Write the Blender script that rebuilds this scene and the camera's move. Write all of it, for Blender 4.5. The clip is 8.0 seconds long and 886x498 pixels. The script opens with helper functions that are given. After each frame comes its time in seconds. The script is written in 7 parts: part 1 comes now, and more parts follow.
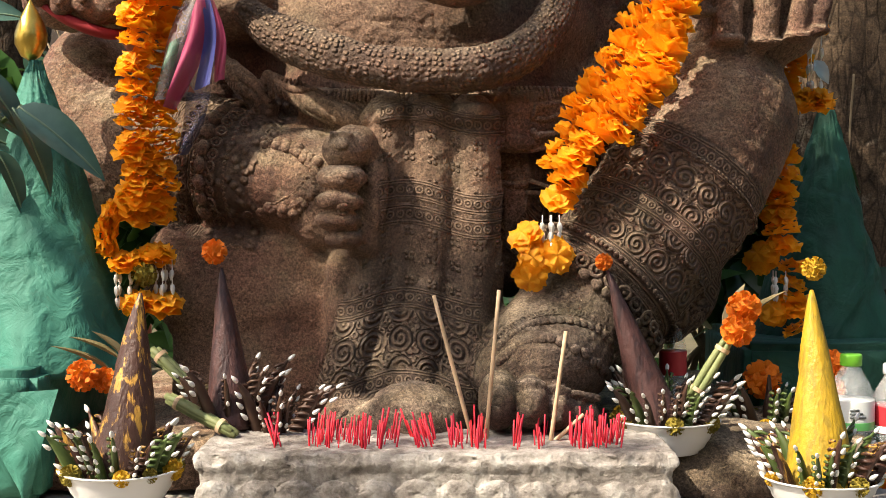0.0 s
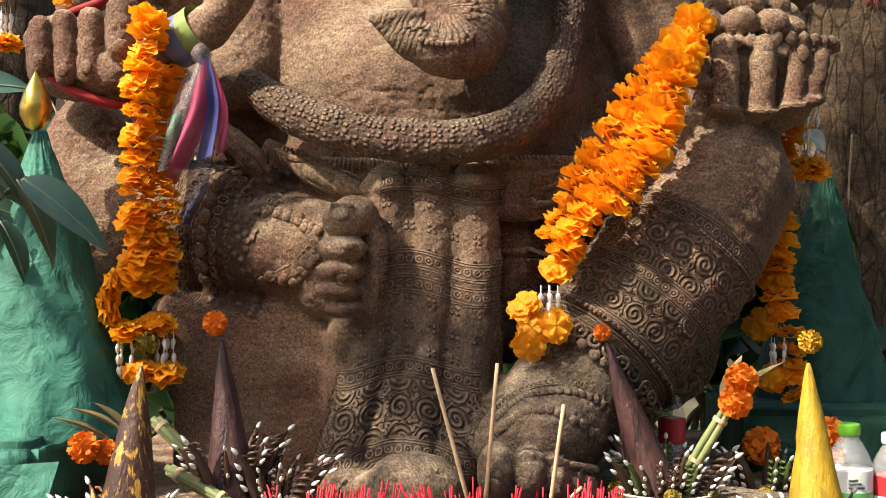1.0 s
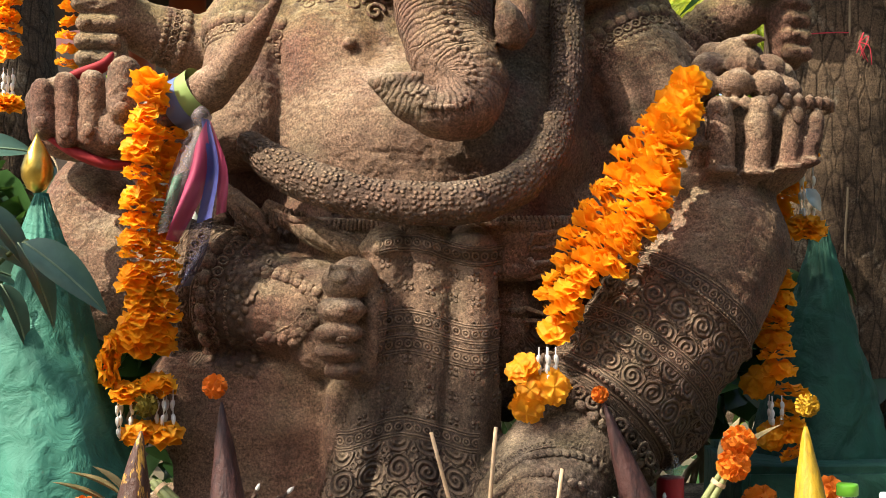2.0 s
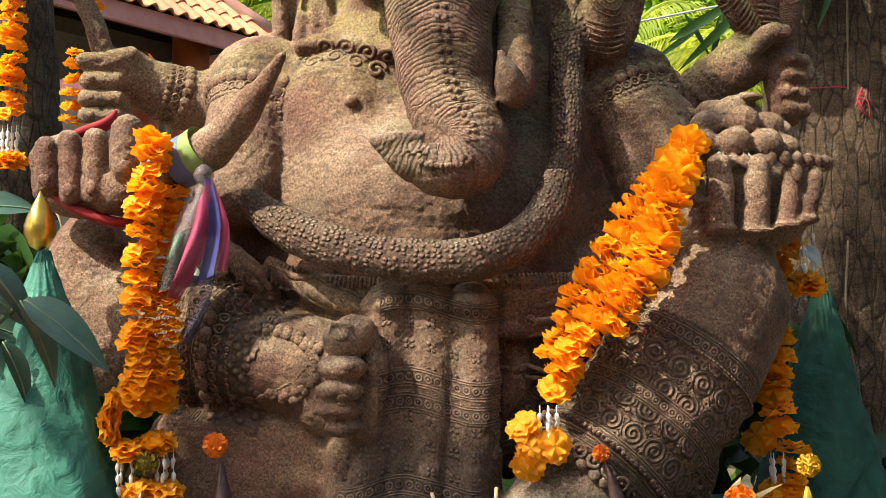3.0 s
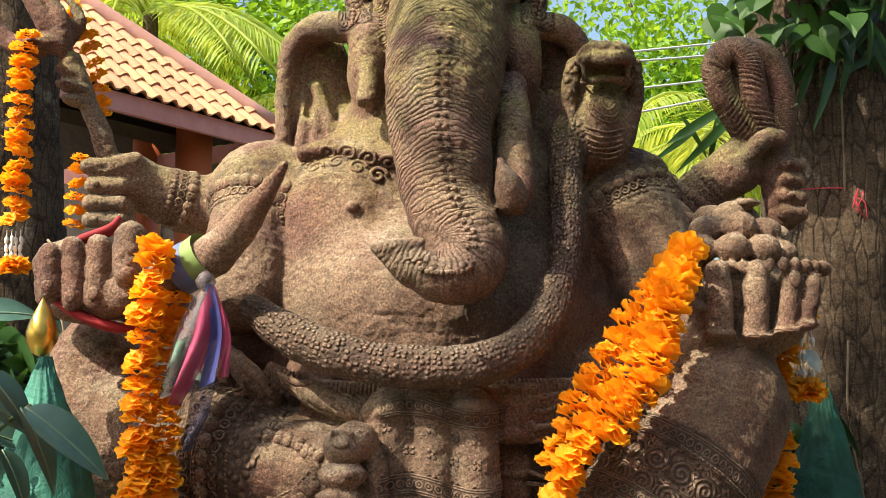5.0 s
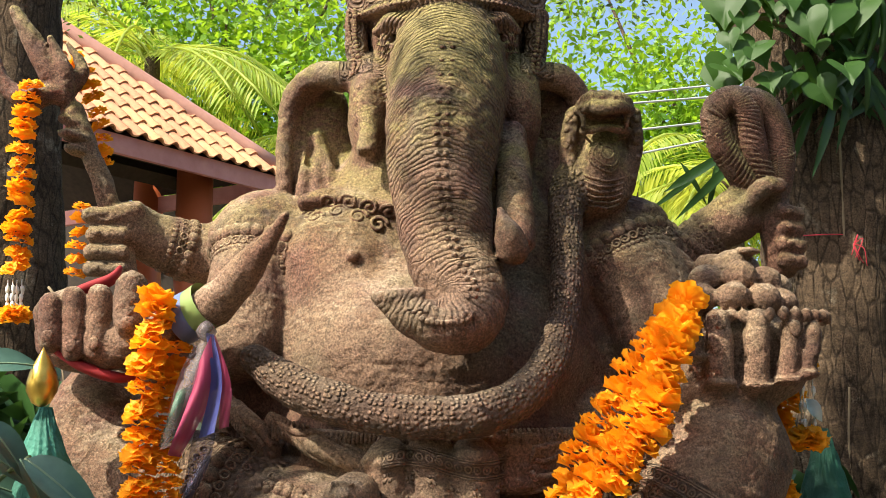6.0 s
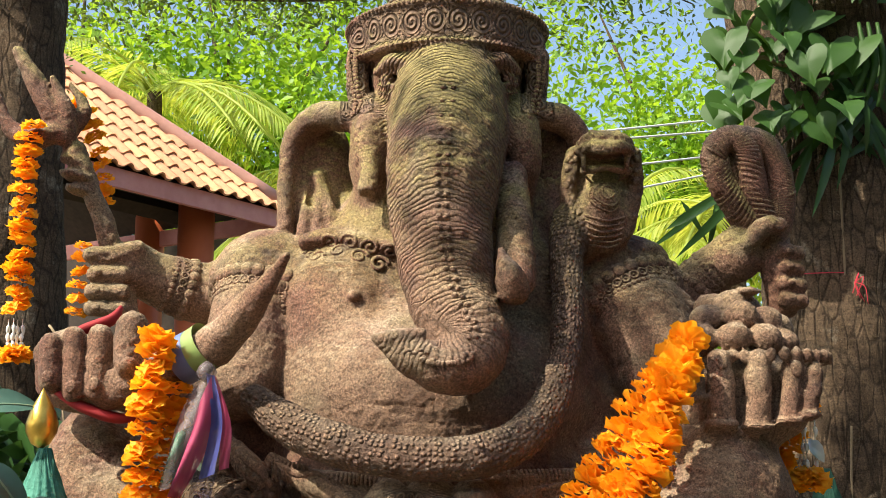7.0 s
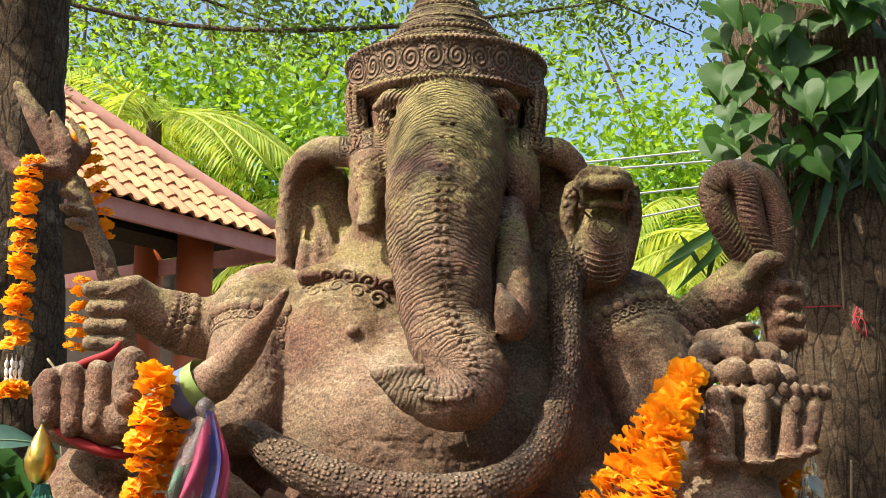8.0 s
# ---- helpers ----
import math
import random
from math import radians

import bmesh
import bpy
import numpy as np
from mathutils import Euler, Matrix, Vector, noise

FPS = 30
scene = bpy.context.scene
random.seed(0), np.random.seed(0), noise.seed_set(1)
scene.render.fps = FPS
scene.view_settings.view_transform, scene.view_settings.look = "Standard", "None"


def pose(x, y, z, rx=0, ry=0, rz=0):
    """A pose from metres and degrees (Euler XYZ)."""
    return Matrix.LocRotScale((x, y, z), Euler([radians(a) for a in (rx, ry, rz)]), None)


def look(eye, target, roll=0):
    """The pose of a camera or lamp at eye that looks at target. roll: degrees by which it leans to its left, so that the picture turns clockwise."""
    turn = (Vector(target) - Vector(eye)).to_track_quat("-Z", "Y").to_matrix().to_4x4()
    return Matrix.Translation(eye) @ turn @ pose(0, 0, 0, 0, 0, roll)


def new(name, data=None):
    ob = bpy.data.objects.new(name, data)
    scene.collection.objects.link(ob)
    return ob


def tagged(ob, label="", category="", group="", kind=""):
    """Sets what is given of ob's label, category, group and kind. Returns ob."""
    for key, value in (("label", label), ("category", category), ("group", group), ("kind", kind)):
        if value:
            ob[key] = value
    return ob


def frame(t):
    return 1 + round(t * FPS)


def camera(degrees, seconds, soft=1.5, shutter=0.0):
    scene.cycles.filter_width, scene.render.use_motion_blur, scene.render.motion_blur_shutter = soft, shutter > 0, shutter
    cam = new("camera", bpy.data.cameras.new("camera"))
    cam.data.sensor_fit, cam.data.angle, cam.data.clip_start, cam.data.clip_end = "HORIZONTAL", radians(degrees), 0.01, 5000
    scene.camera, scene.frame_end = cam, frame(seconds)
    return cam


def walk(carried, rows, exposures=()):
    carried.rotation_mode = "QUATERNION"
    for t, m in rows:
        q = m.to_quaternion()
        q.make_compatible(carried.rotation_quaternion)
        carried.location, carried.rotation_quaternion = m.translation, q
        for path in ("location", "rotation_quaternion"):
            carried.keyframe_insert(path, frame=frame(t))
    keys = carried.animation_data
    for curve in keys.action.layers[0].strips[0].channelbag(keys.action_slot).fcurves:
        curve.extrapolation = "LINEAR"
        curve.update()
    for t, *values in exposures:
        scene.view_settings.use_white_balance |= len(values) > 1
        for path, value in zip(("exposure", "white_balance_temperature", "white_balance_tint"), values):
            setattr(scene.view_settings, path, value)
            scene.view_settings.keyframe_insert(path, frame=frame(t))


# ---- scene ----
cam = camera(39.0, 8.0, soft=0.85)
PATH = [
    (0, (-0.005, -2.04, 1.359), (-0.001, -0.041, 1.293), 0.1),
    (0.5, (0.001, -2.048, 1.385), (0.0, -0.048, 1.347), 0.1),
    (1, (0.004, -2.053, 1.409), (-0.001, -0.053, 1.4), 0.1),
    (1.5, (0.004, -2.059, 1.433), (0.002, -0.059, 1.448), 0.0),
    (3, (0.006, -2.071, 1.473), (0.0, -0.074, 1.585), 0.0),
    (3.5, (0.006, -2.074, 1.482), (0.0, -0.079, 1.628), 0.0),
    (4, (0.006, -2.079, 1.49), (0.0, -0.088, 1.671), 0.0),
    (4.5, (0.007, -2.081, 1.496), (0.0, -0.093, 1.711), 0.0),
    (6, (0.007, -2.09, 1.518), (-0.001, -0.114, 1.829), -0.1),
    (6.5, (0.008, -2.091, 1.523), (0.0, -0.12, 1.862), -0.1),
    (7, (0.008, -2.093, 1.529), (-0.002, -0.126, 1.892), -0.1),
    (7.5, (0.008, -2.096, 1.533), (-0.002, -0.133, 1.919), -0.1),
    (8, (0.008, -2.098, 1.54), (0.0, -0.14, 1.947), -0.1),
]
walk(cam, [(t, look(eye, target, roll)) for t, eye, target, roll in PATH], exposures=[(0, 0.80, 6600, 10), (4, 0.90, 6450, 7), (8, 0.86, 6400, 6)])

# ---- daylight ----
TO_SUN = Vector((-0.57, -0.38, 0.73)).normalized()
world = bpy.data.worlds.new("sky")
scene.world = world
world.use_nodes = True
sky = world.node_tree.nodes.new("ShaderNodeTexSky")
sky.sky_type, sky.sun_disc = "NISHITA", False
sky.sun_elevation, sky.sun_rotation = math.asin(TO_SUN.z), math.atan2(TO_SUN.x, TO_SUN.y)
sky.dust_density = 4.0
world.node_tree.links.new(sky.outputs[0], world.node_tree.nodes["Background"].inputs[0])
world.node_tree.nodes["Background"].inputs[1].default_value = 0.15
sun = new("sun", bpy.data.lights.new("sun", "SUN"))
sun.data.energy, sun.data.angle, sun.data.color = 5.0, radians(0.6), (1.0, 0.90, 0.74)
sun.matrix_world = look(TO_SUN * 20, (0, 0, 0))

# ---- materials ----
class Nodes:
    """A small builder of node materials."""
    def __init__(self, name, rough=0.7, metal=0.0):
        self.m = bpy.data.materials.new(name)
        self.m.use_nodes = True
        self.t = self.m.node_tree
        self.b = self.t.nodes["Principled BSDF"]
        self.b.inputs["Roughness"].default_value = rough
        self.b.inputs["Metallic"].default_value = metal

    def n(self, kind, ins=(), operation="", attribute_name="", interpolation_type="", data_type="", blend_type="", feature=""):
        node = self.t.nodes.new("ShaderNode" + kind)
        if operation:
            node.operation = operation
        if attribute_name:
            node.attribute_name = attribute_name
        if interpolation_type:
            node.interpolation_type = interpolation_type
        if data_type:
            node.data_type = data_type
        if blend_type:
            node.blend_type = blend_type
        if feature:
            node.feature = feature
        for k, v in dict(ins).items():
            self.put(node.inputs[k], v)
        return node

    def put(self, socket, v):
        if isinstance(v, bpy.types.Node):
            v = v.outputs[0]
        if isinstance(v, bpy.types.NodeSocket):
            self.t.links.new(v, socket)
        else:
            socket.default_value = v

    def math(self, op, a, b=0.0, c=0.0):
        return self.n("Math", {0: a, 1: b, 2: c}, operation=op).outputs[0]

    def pos(self):
        return self.n("TexCoord").outputs["Object"]

    def attr(self, name):
        return self.n("Attribute", attribute_name=name).outputs["Fac"]

    def noise(self, scale, detail=4.0, rough=0.55, vec=None, dist=0.0):
        return self.n("TexNoise", {"Vector": vec or self.pos(), "Scale": scale, "Detail": detail, "Roughness": rough, "Distortion": dist}).outputs["Fac"]

    def ramp(self, fac, *stops):
        r = self.n("ValToRGB", {0: fac})
        e = r.color_ramp.elements
        while len(e) < len(stops):
            e.new(0.5)
        for el, (p, c) in zip(e, stops):
            el.position = p
            el.color = (*c, 1) if len(c) == 3 else c
        return r.outputs[0]

    def step(self, fac, lo, hi):
        return self.n("MapRange", {0: fac, 1: lo, 2: hi}, interpolation_type="SMOOTHSTEP").outputs[0]

    def mix(self, fac, a, b, blend="MIX"):
        x = self.n("Mix", data_type="RGBA", blend_type=blend)
        self.put(x.inputs[0], fac)
        for s, v in ((x.inputs[6], a), (x.inputs[7], b)):
            self.put(s, (*v, 1) if isinstance(v, tuple) and len(v) == 3 else v)
        return x.outputs[2]

    def color(self, c):
        self.put(self.b.inputs["Base Color"], (*c, 1) if isinstance(c, tuple) and len(c) == 3 else c)
        return self

    def bump(self, height, strength=0.5, distance=0.003):
        self.put(self.b.inputs["Normal"], self.n("Bump", {"Height": height, "Strength": strength, "Distance": distance}))
        return self

    def up(self):
        return self.n("SeparateXYZ", {0: self.n("NewGeometry").outputs["Normal"]}).outputs[2]


def simple(name, dark, light, scale=30.0, rough=0.7, bump=0.3, dist=0.002, metal=0.0, through_light=0.0, vary=0.0):
    k = Nodes(name, rough, metal)
    f = k.noise(scale, 6, 0.6)
    g = k.noise(scale * 0.17, 3)
    c = k.ramp(k.math("ADD", k.math("MULTIPLY", f, 0.6), k.math("MULTIPLY", g, 0.4)), (0.3, dark), (0.7, light))
    if vary:
        r = k.n("ObjectInfo").outputs["Random"]
        c = k.n("HueSaturation", {"Color": c, "Value": k.math("ADD", k.math("MULTIPLY", r, vary * 2), 1 - vary),
                                  "Hue": k.math("ADD", k.math("MULTIPLY", r, vary * 0.05), 0.5 - vary * 0.025)}).outputs[0]
    k.color(c)
    k.bump(f, bump, dist)
    if through_light:
        tr = k.n("BsdfTranslucent", {"Color": c})
        mx = k.n("MixShader", {0: through_light, 1: k.b, 2: tr})
        k.t.links.new(mx.outputs[0], k.t.nodes["Material Output"].inputs[0])
    return k.m


def leafy(name, dark, light, shine=0.45, through_light=0.4):
    """Leaves: each one of a crown takes its own shade."""
    k = Nodes(name, shine)
    r = k.n("NewGeometry").outputs["Random Per Island"]
    c = k.ramp(r, (0.0, dark), (1.0, light))
    c = k.mix(k.math("MULTIPLY", k.noise(60), 0.35), c, (dark[0] * 0.5, dark[1] * 0.5, dark[2] * 0.5))
    k.color(c)
    tr = k.n("BsdfTranslucent", {"Color": k.mix(0.5, c, (light[0] * 1.6, light[1] * 1.4, light[2] * 0.5))})
    mx = k.n("MixShader", {0: through_light, 1: k.b, 2: tr})
    k.t.links.new(mx.outputs[0], k.t.nodes["Material Output"].inputs[0])
    return k.m


def ornament(k):
    """Carved borders of rings, scattered four-petal flowers and rows of scrolls; their height, and where they lie."""
    u, v, w = k.attr("orn_u"), k.attr("orn_v"), k.attr("orn_w")

    def cell(x, p):
        return k.math("MULTIPLY", k.math("SUBTRACT", k.math("FRACT", k.math("DIVIDE", x, p)), 0.5), p)

    def length(a, b):
        return k.math("SQRT", k.math("ADD", k.math("MULTIPLY", a, a), k.math("MULTIPLY", b, b)))

    def ridge(x, half):
        return k.math("SUBTRACT", 1.0, k.step(k.math("ABSOLUTE", x), half * 0.4, half))

    r = length(cell(u, 0.0145), v)
    chain = k.math("MAXIMUM", ridge(k.math("SUBTRACT", r, 0.0050), 0.0019), ridge(r, 0.0024))
    line = k.math("SUBTRACT", k.math("ABSOLUTE", v), 0.0098)
    chain = k.math("MAXIMUM", chain, k.math("MAXIMUM", ridge(line, 0.0016), ridge(k.math("SUBTRACT", line, 0.0040), 0.0016)))
    band = k.attr("orn_band")
    fu, fw = k.math("ABSOLUTE", cell(u, 0.034)), k.math("ABSOLUTE", cell(w, 0.037))
    flower = ridge(length(k.math("SUBTRACT", fu, 0.0042), k.math("SUBTRACT", fw, 0.0042)), 0.0036)
    flowers = k.attr("orn_flower")
    su, sw = cell(u, 0.042), cell(w, 0.042)
    way = k.math("SUBTRACT", k.math("MULTIPLY", k.math("FLOORED_MODULO", k.math("FLOOR", k.math("DIVIDE", u, 0.042)), 2.0), 2.0), 1.0)
    rs = length(su, sw)
    turn = k.math("ARCTAN2", sw, k.math("MULTIPLY", su, way))
    spiral = k.math("ADD", k.math("MULTIPLY", k.math("SINE", k.math("SUBTRACT", k.math("MULTIPLY", rs, 2 * math.pi / 0.0085), turn)), 0.5), 0.5)
    curl = k.n("TexVoronoi", {"Vector": k.pos(), "Scale": 95.0, "Randomness": 0.8}).outputs["Distance"]
    spiral = k.n("Mix", {0: k.step(rs, 0.0185, 0.0205), 2: spiral, 3: ridge(k.math("SUBTRACT", curl, 0.42), 0.26)}, data_type="FLOAT").outputs[0]
    scrolls = k.attr("orn_scroll")
    h = k.math("MAXIMUM", k.math("MULTIPLY", chain, band), k.math("MAXIMUM", k.math("MULTIPLY", flower, flowers), k.math("MULTIPLY", spiral, scrolls)))
    return h, k.math("MAXIMUM", k.math("MAXIMUM", band, k.math("MULTIPLY", flowers, 0.35)), scrolls)


def statue_stone():
    k = Nodes("weathered_terracotta", 0.8)
    p = k.pos()
    big, mid, fine, pits = k.noise(5, 4), k.noise(26, 6, 0.65), k.noise(240, 4, 0.7), k.noise(560, 3, 0.7)
    base = k.ramp(k.math("ADD", k.math("MULTIPLY", big, 0.7), k.math("MULTIPLY", mid, 0.3)),
                  (0.32, (0.055, 0.026, 0.019)), (0.45, (0.120, 0.058, 0.041)), (0.57, (0.180, 0.090, 0.062)), (0.72, (0.25, 0.138, 0.096)))
    base = k.mix(k.step(k.noise(9, 5, 0.6), 0.5, 0.68), base, (0.155, 0.112, 0.072))
    base = k.mix(k.math("MULTIPLY", k.step(k.noise(3.6, 5, 0.55), 0.42, 0.62), 0.48), base, (0.29, 0.20, 0.135))
    # greyer and darker towards the base, fading out on the left side
    low_grey = k.math("MULTIPLY", k.step(k.math("SUBTRACT", k.math("ADD", 1.28, k.math("MULTIPLY", k.noise(4, 4), 0.16)), k.n("SeparateXYZ", {0: p}).outputs[2]), 0.0, 0.14), k.step(k.n("SeparateXYZ", {0: p}).outputs[0], -0.22, -0.10))
    base = k.mix(k.math("MULTIPLY", low_grey, 0.68), base, (0.062, 0.052, 0.043))
    # pale dust and lime on tops, moss where rain stands
    up = k.up()
    dust = k.math("MULTIPLY", k.step(up, 0.15, 0.95), k.step(k.noise(14, 6, 0.65), 0.40, 0.62))
    base = k.mix(k.math("MULTIPLY", dust, 0.65), base, (0.44, 0.345, 0.25))
    high = k.step(k.n("SeparateXYZ", {0: p}).outputs[2], 1.75, 2.1)
    moss = k.math("MULTIPLY", k.math("MULTIPLY", k.step(up, -0.35, 0.55), k.step(k.noise(7, 5, 0.6, dist=0.6), 0.36, 0.56)), k.math("ADD", k.math("MULTIPLY", high, 0.8), 0.16))
    base = k.mix(k.math("MULTIPLY", moss, 0.85), base, (0.24, 0.205, 0.065))
    base = k.mix(k.math("MULTIPLY", k.step(k.noise(15, 8, 0.75), 0.54, 0.68), 0.70), base, (0.055, 0.038, 0.032))
    base = k.mix(k.step(pits, 0.70, 0.76), base, (0.55, 0.47, 0.38))
    grain = k.ramp(k.math("ADD", k.math("MULTIPLY", fine, 0.6), k.math("MULTIPLY", pits, 0.4)), (0.38, (0.36, 0.34, 0.32)), (0.5, (0.95, 0.95, 0.95)), (0.62, (1.85, 1.80, 1.72)))
    base = k.mix(1.0, base, grain, "MULTIPLY")
    # carved relief
    tm, tu = k.attr("trunk_mask"), k.attr("trunk_along")
    warp = k.math("ADD", k.math("MULTIPLY", k.noise(17, 3), 0.034), k.math("MULTIPLY", k.noise(60, 2), 0.006))
    wr = k.math("SINE", k.math("MULTIPLY", k.math("ADD", tu, warp), 2 * math.pi / 0.0088))
    wr = k.math("POWER", k.math("ADD", k.math("MULTIPLY", wr, 0.5), 0.5), 0.45)
    wr = k.math("MULTIPLY", wr, k.math("ADD", k.math("MULTIPLY", k.noise(35, 2), 1.2), 0.2))
    sv = k.n("CombineXYZ", {0: k.attr("snake_along"), 1: k.attr("snake_round")})
    sc = k.n("TexVoronoi", {"Vector": sv, "Scale": 118.0, "Randomness": 0.55}).outputs["Distance"]
    sc = k.math("SUBTRACT", 1.0, k.step(sc, 0.15, 0.60))
    lace = k.math("SUBTRACT", 1.0, k.step(k.n("TexVoronoi", {"Vector": p, "Scale": 62.0, "Randomness": 0.9}).outputs["Distance"], 0.12, 0.55))
    orn, where = ornament(k)
    h = k.math("ADD", k.math("MULTIPLY", fine, 0.42), k.math("MULTIPLY", mid, 0.5))
    h = k.math("ADD", h, k.math("MULTIPLY", k.math("MULTIPLY", wr, tm), 0.62))
    h = k.math("ADD", h, k.math("MULTIPLY", k.math("MULTIPLY", sc, k.attr("snake_mask")), 0.75))
    h = k.math("ADD", h, k.math("MULTIPLY", k.math("MULTIPLY", lace, k.attr("lace_mask")), 1.2))
    h = k.math("ADD", h, k.math("MULTIPLY", orn, 0.95))
    # soil caught in the carved hollows, deepened as painted shade for the relief
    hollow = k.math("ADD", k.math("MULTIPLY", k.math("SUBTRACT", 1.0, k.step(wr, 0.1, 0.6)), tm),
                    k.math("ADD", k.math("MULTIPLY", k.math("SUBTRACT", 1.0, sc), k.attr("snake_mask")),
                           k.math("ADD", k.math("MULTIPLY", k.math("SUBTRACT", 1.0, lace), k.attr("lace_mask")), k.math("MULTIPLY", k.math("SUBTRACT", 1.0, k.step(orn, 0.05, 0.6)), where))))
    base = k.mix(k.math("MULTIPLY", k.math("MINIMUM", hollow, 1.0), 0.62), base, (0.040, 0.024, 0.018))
    # raised carving painted paler, so the relief reads where the bump is weak
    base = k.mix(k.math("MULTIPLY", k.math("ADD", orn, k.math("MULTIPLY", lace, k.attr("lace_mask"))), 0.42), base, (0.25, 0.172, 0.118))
    k.put(k.b.inputs["Specular IOR Level"], 0.28)
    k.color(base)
    k.put(k.b.inputs["Roughness"], k.math("ADD", k.math("MULTIPLY", mid, 0.3), 0.55))
    k.bump(h, 1.0, 0.008)
    return k.m


def bark_material(name, dark, light):
    k = Nodes(name, 0.9)
    mp = k.n("Mapping", {"Vector": k.pos(), "Scale": (1, 1, 0.3)})
    ring = k.n("Mapping", {"Vector": k.pos(), "Scale": (0.25, 0.25, 1)})
    f, g, w = k.noise(70, 8, 0.75, vec=mp, dist=0.8), k.noise(6, 5, 0.65), k.noise(75, 6, 0.7, vec=ring, dist=0.5)
    fine = k.noise(260, 4, 0.7)
    cr = k.n("TexVoronoi", {"Vector": mp, "Scale": 42.0}, feature="DISTANCE_TO_EDGE").outputs[0]
    tone = k.math("ADD", k.math("ADD", k.math("MULTIPLY", f, 0.5), k.math("MULTIPLY", w, 0.3)), k.math("MULTIPLY", g, 0.35))
    c = k.ramp(tone, (0.44, dark), (0.68, light))
    c = k.mix(k.step(k.noise(11, 6, 0.7), 0.56, 0.66), c, (0.24, 0.195, 0.14))
    c = k.mix(k.math("MULTIPLY", k.math("SUBTRACT", 1.0, k.step(cr, 0.0, 0.09)), 0.6), c, (dark[0] * .5, dark[1] * .5, dark[2] * .5))
    c = k.mix(1.0, c, k.ramp(fine, (0.36, (0.6, 0.6, 0.6)), (0.64, (1.4, 1.4, 1.4))), "MULTIPLY")
    k.color(c)
    k.put(k.b.inputs["Specular IOR Level"], 0.2)
    k.bump(k.math("ADD", k.math("ADD", f, k.math("MULTIPLY", w, 0.5)), k.math("ADD", k.math("MULTIPLY", fine, 0.2), k.math("MULTIPLY", k.step(cr, 0.0, 0.12), 0.3))), 1.0, 0.011)
    return k.m


STONE = statue_stone()
BARK = bark_material("grey_brown_bark", (0.038, 0.026, 0.017), (0.165, 0.112, 0.070))

# ---- building helpers ----
def part(name, bm, material, parent=None, label="", smooth=True):
    """Links a bmesh, or a (vertices, faces) pair, as one mesh object, under a thing or a part if given."""
    me = bpy.data.meshes.new(name)
    if isinstance(bm, tuple):
        v, f = bm
        me.from_pydata([tuple(q) for q in v], [], [tuple(int(i) for i in q) for q in f])
    else:
        bm.to_mesh(me)
        bm.free()
    if smooth:
        me.polygons.foreach_set("use_smooth", [True] * len(me.polygons))
    for m in material if isinstance(material, (list, tuple)) else [material]:
        me.materials.append(m)
    me.update()
    ob = new(name, me)
    if parent:
        ob.parent = parent
    if label:
        tagged(ob, label)
    return ob


def again(ob, parent=None, m=None):
    """One more object on the mesh of ob."""
    o = new(ob.name.split(".")[0], ob.data)
    o.parent = parent if parent else ob.parent
    o.matrix_local = m if m else Matrix()
    return o


def thing(name, label, category, place=(0, 0, 0), group="", kind=""):
    e = new(name)
    e.location = place
    e.empty_display_size = 0.05
    return tagged(e, label, category, group, kind)


def spline(pts, n):
    """n + 1 points along a smooth curve through pts (any dimension)."""
    p = np.array([np.array(q, float) for q in pts])
    if len(p) == 2:
        return p[0] + (p[1] - p[0]) * np.linspace(0, 1, n + 1)[:, None]
    q = np.vstack([2 * p[0] - p[1], p, 2 * p[-1] - p[-2]])
    s = np.linspace(0, len(p) - 1 - 1e-9, n + 1)
    i = s.astype(int)
    t = (s - i)[:, None]
    a, b, c, d = q[i], q[i + 1], q[i + 2], q[i + 3]
    return 0.5 * (2 * b + (c - a) * t + (2 * a - 5 * b + 4 * c - d) * t * t + (3 * b - a - 3 * c + d) * t ** 3)


def tube(pts, radii, sides=10, n=None, caps=True, flat=1.0):
    """A tube through pts as (vertices, faces); radii one number or one for each point; flat squeezes it along its second axis."""
    n = n or max(1, (len(pts) - 1) * 5 if len(pts) > 2 else 1)
    c = spline(pts, n)
    r = spline([(q,) for q in (radii if isinstance(radii, (list, tuple)) else [radii] * len(pts))], n)[:, 0]
    tan = np.gradient(c, axis=0)
    tan /= np.linalg.norm(tan, axis=1)[:, None] + 1e-12
    ref = np.array((0, 0, 1.0)) if abs(tan[0][2]) < 0.9 else np.array((0, -1.0, 0))
    vs = []
    u = np.cross(tan[0], ref)
    for i in range(n + 1):
        u = u - tan[i] * u.dot(tan[i])
        u /= np.linalg.norm(u)
        w = np.cross(tan[i], u)
        for j in range(sides):
            a = 2 * math.pi * j / sides
            vs.append(c[i] + r[i] * (math.cos(a) * u + flat * math.sin(a) * w))
    fs = [(i * sides + j, i * sides + (j + 1) % sides, (i + 1) * sides + (j + 1) % sides, (i + 1) * sides + j) for i in range(n) for j in range(sides)]
    if caps:
        fs += [tuple(range(sides - 1, -1, -1)), tuple(range(n * sides, (n + 1) * sides))]
    return np.array(vs), fs


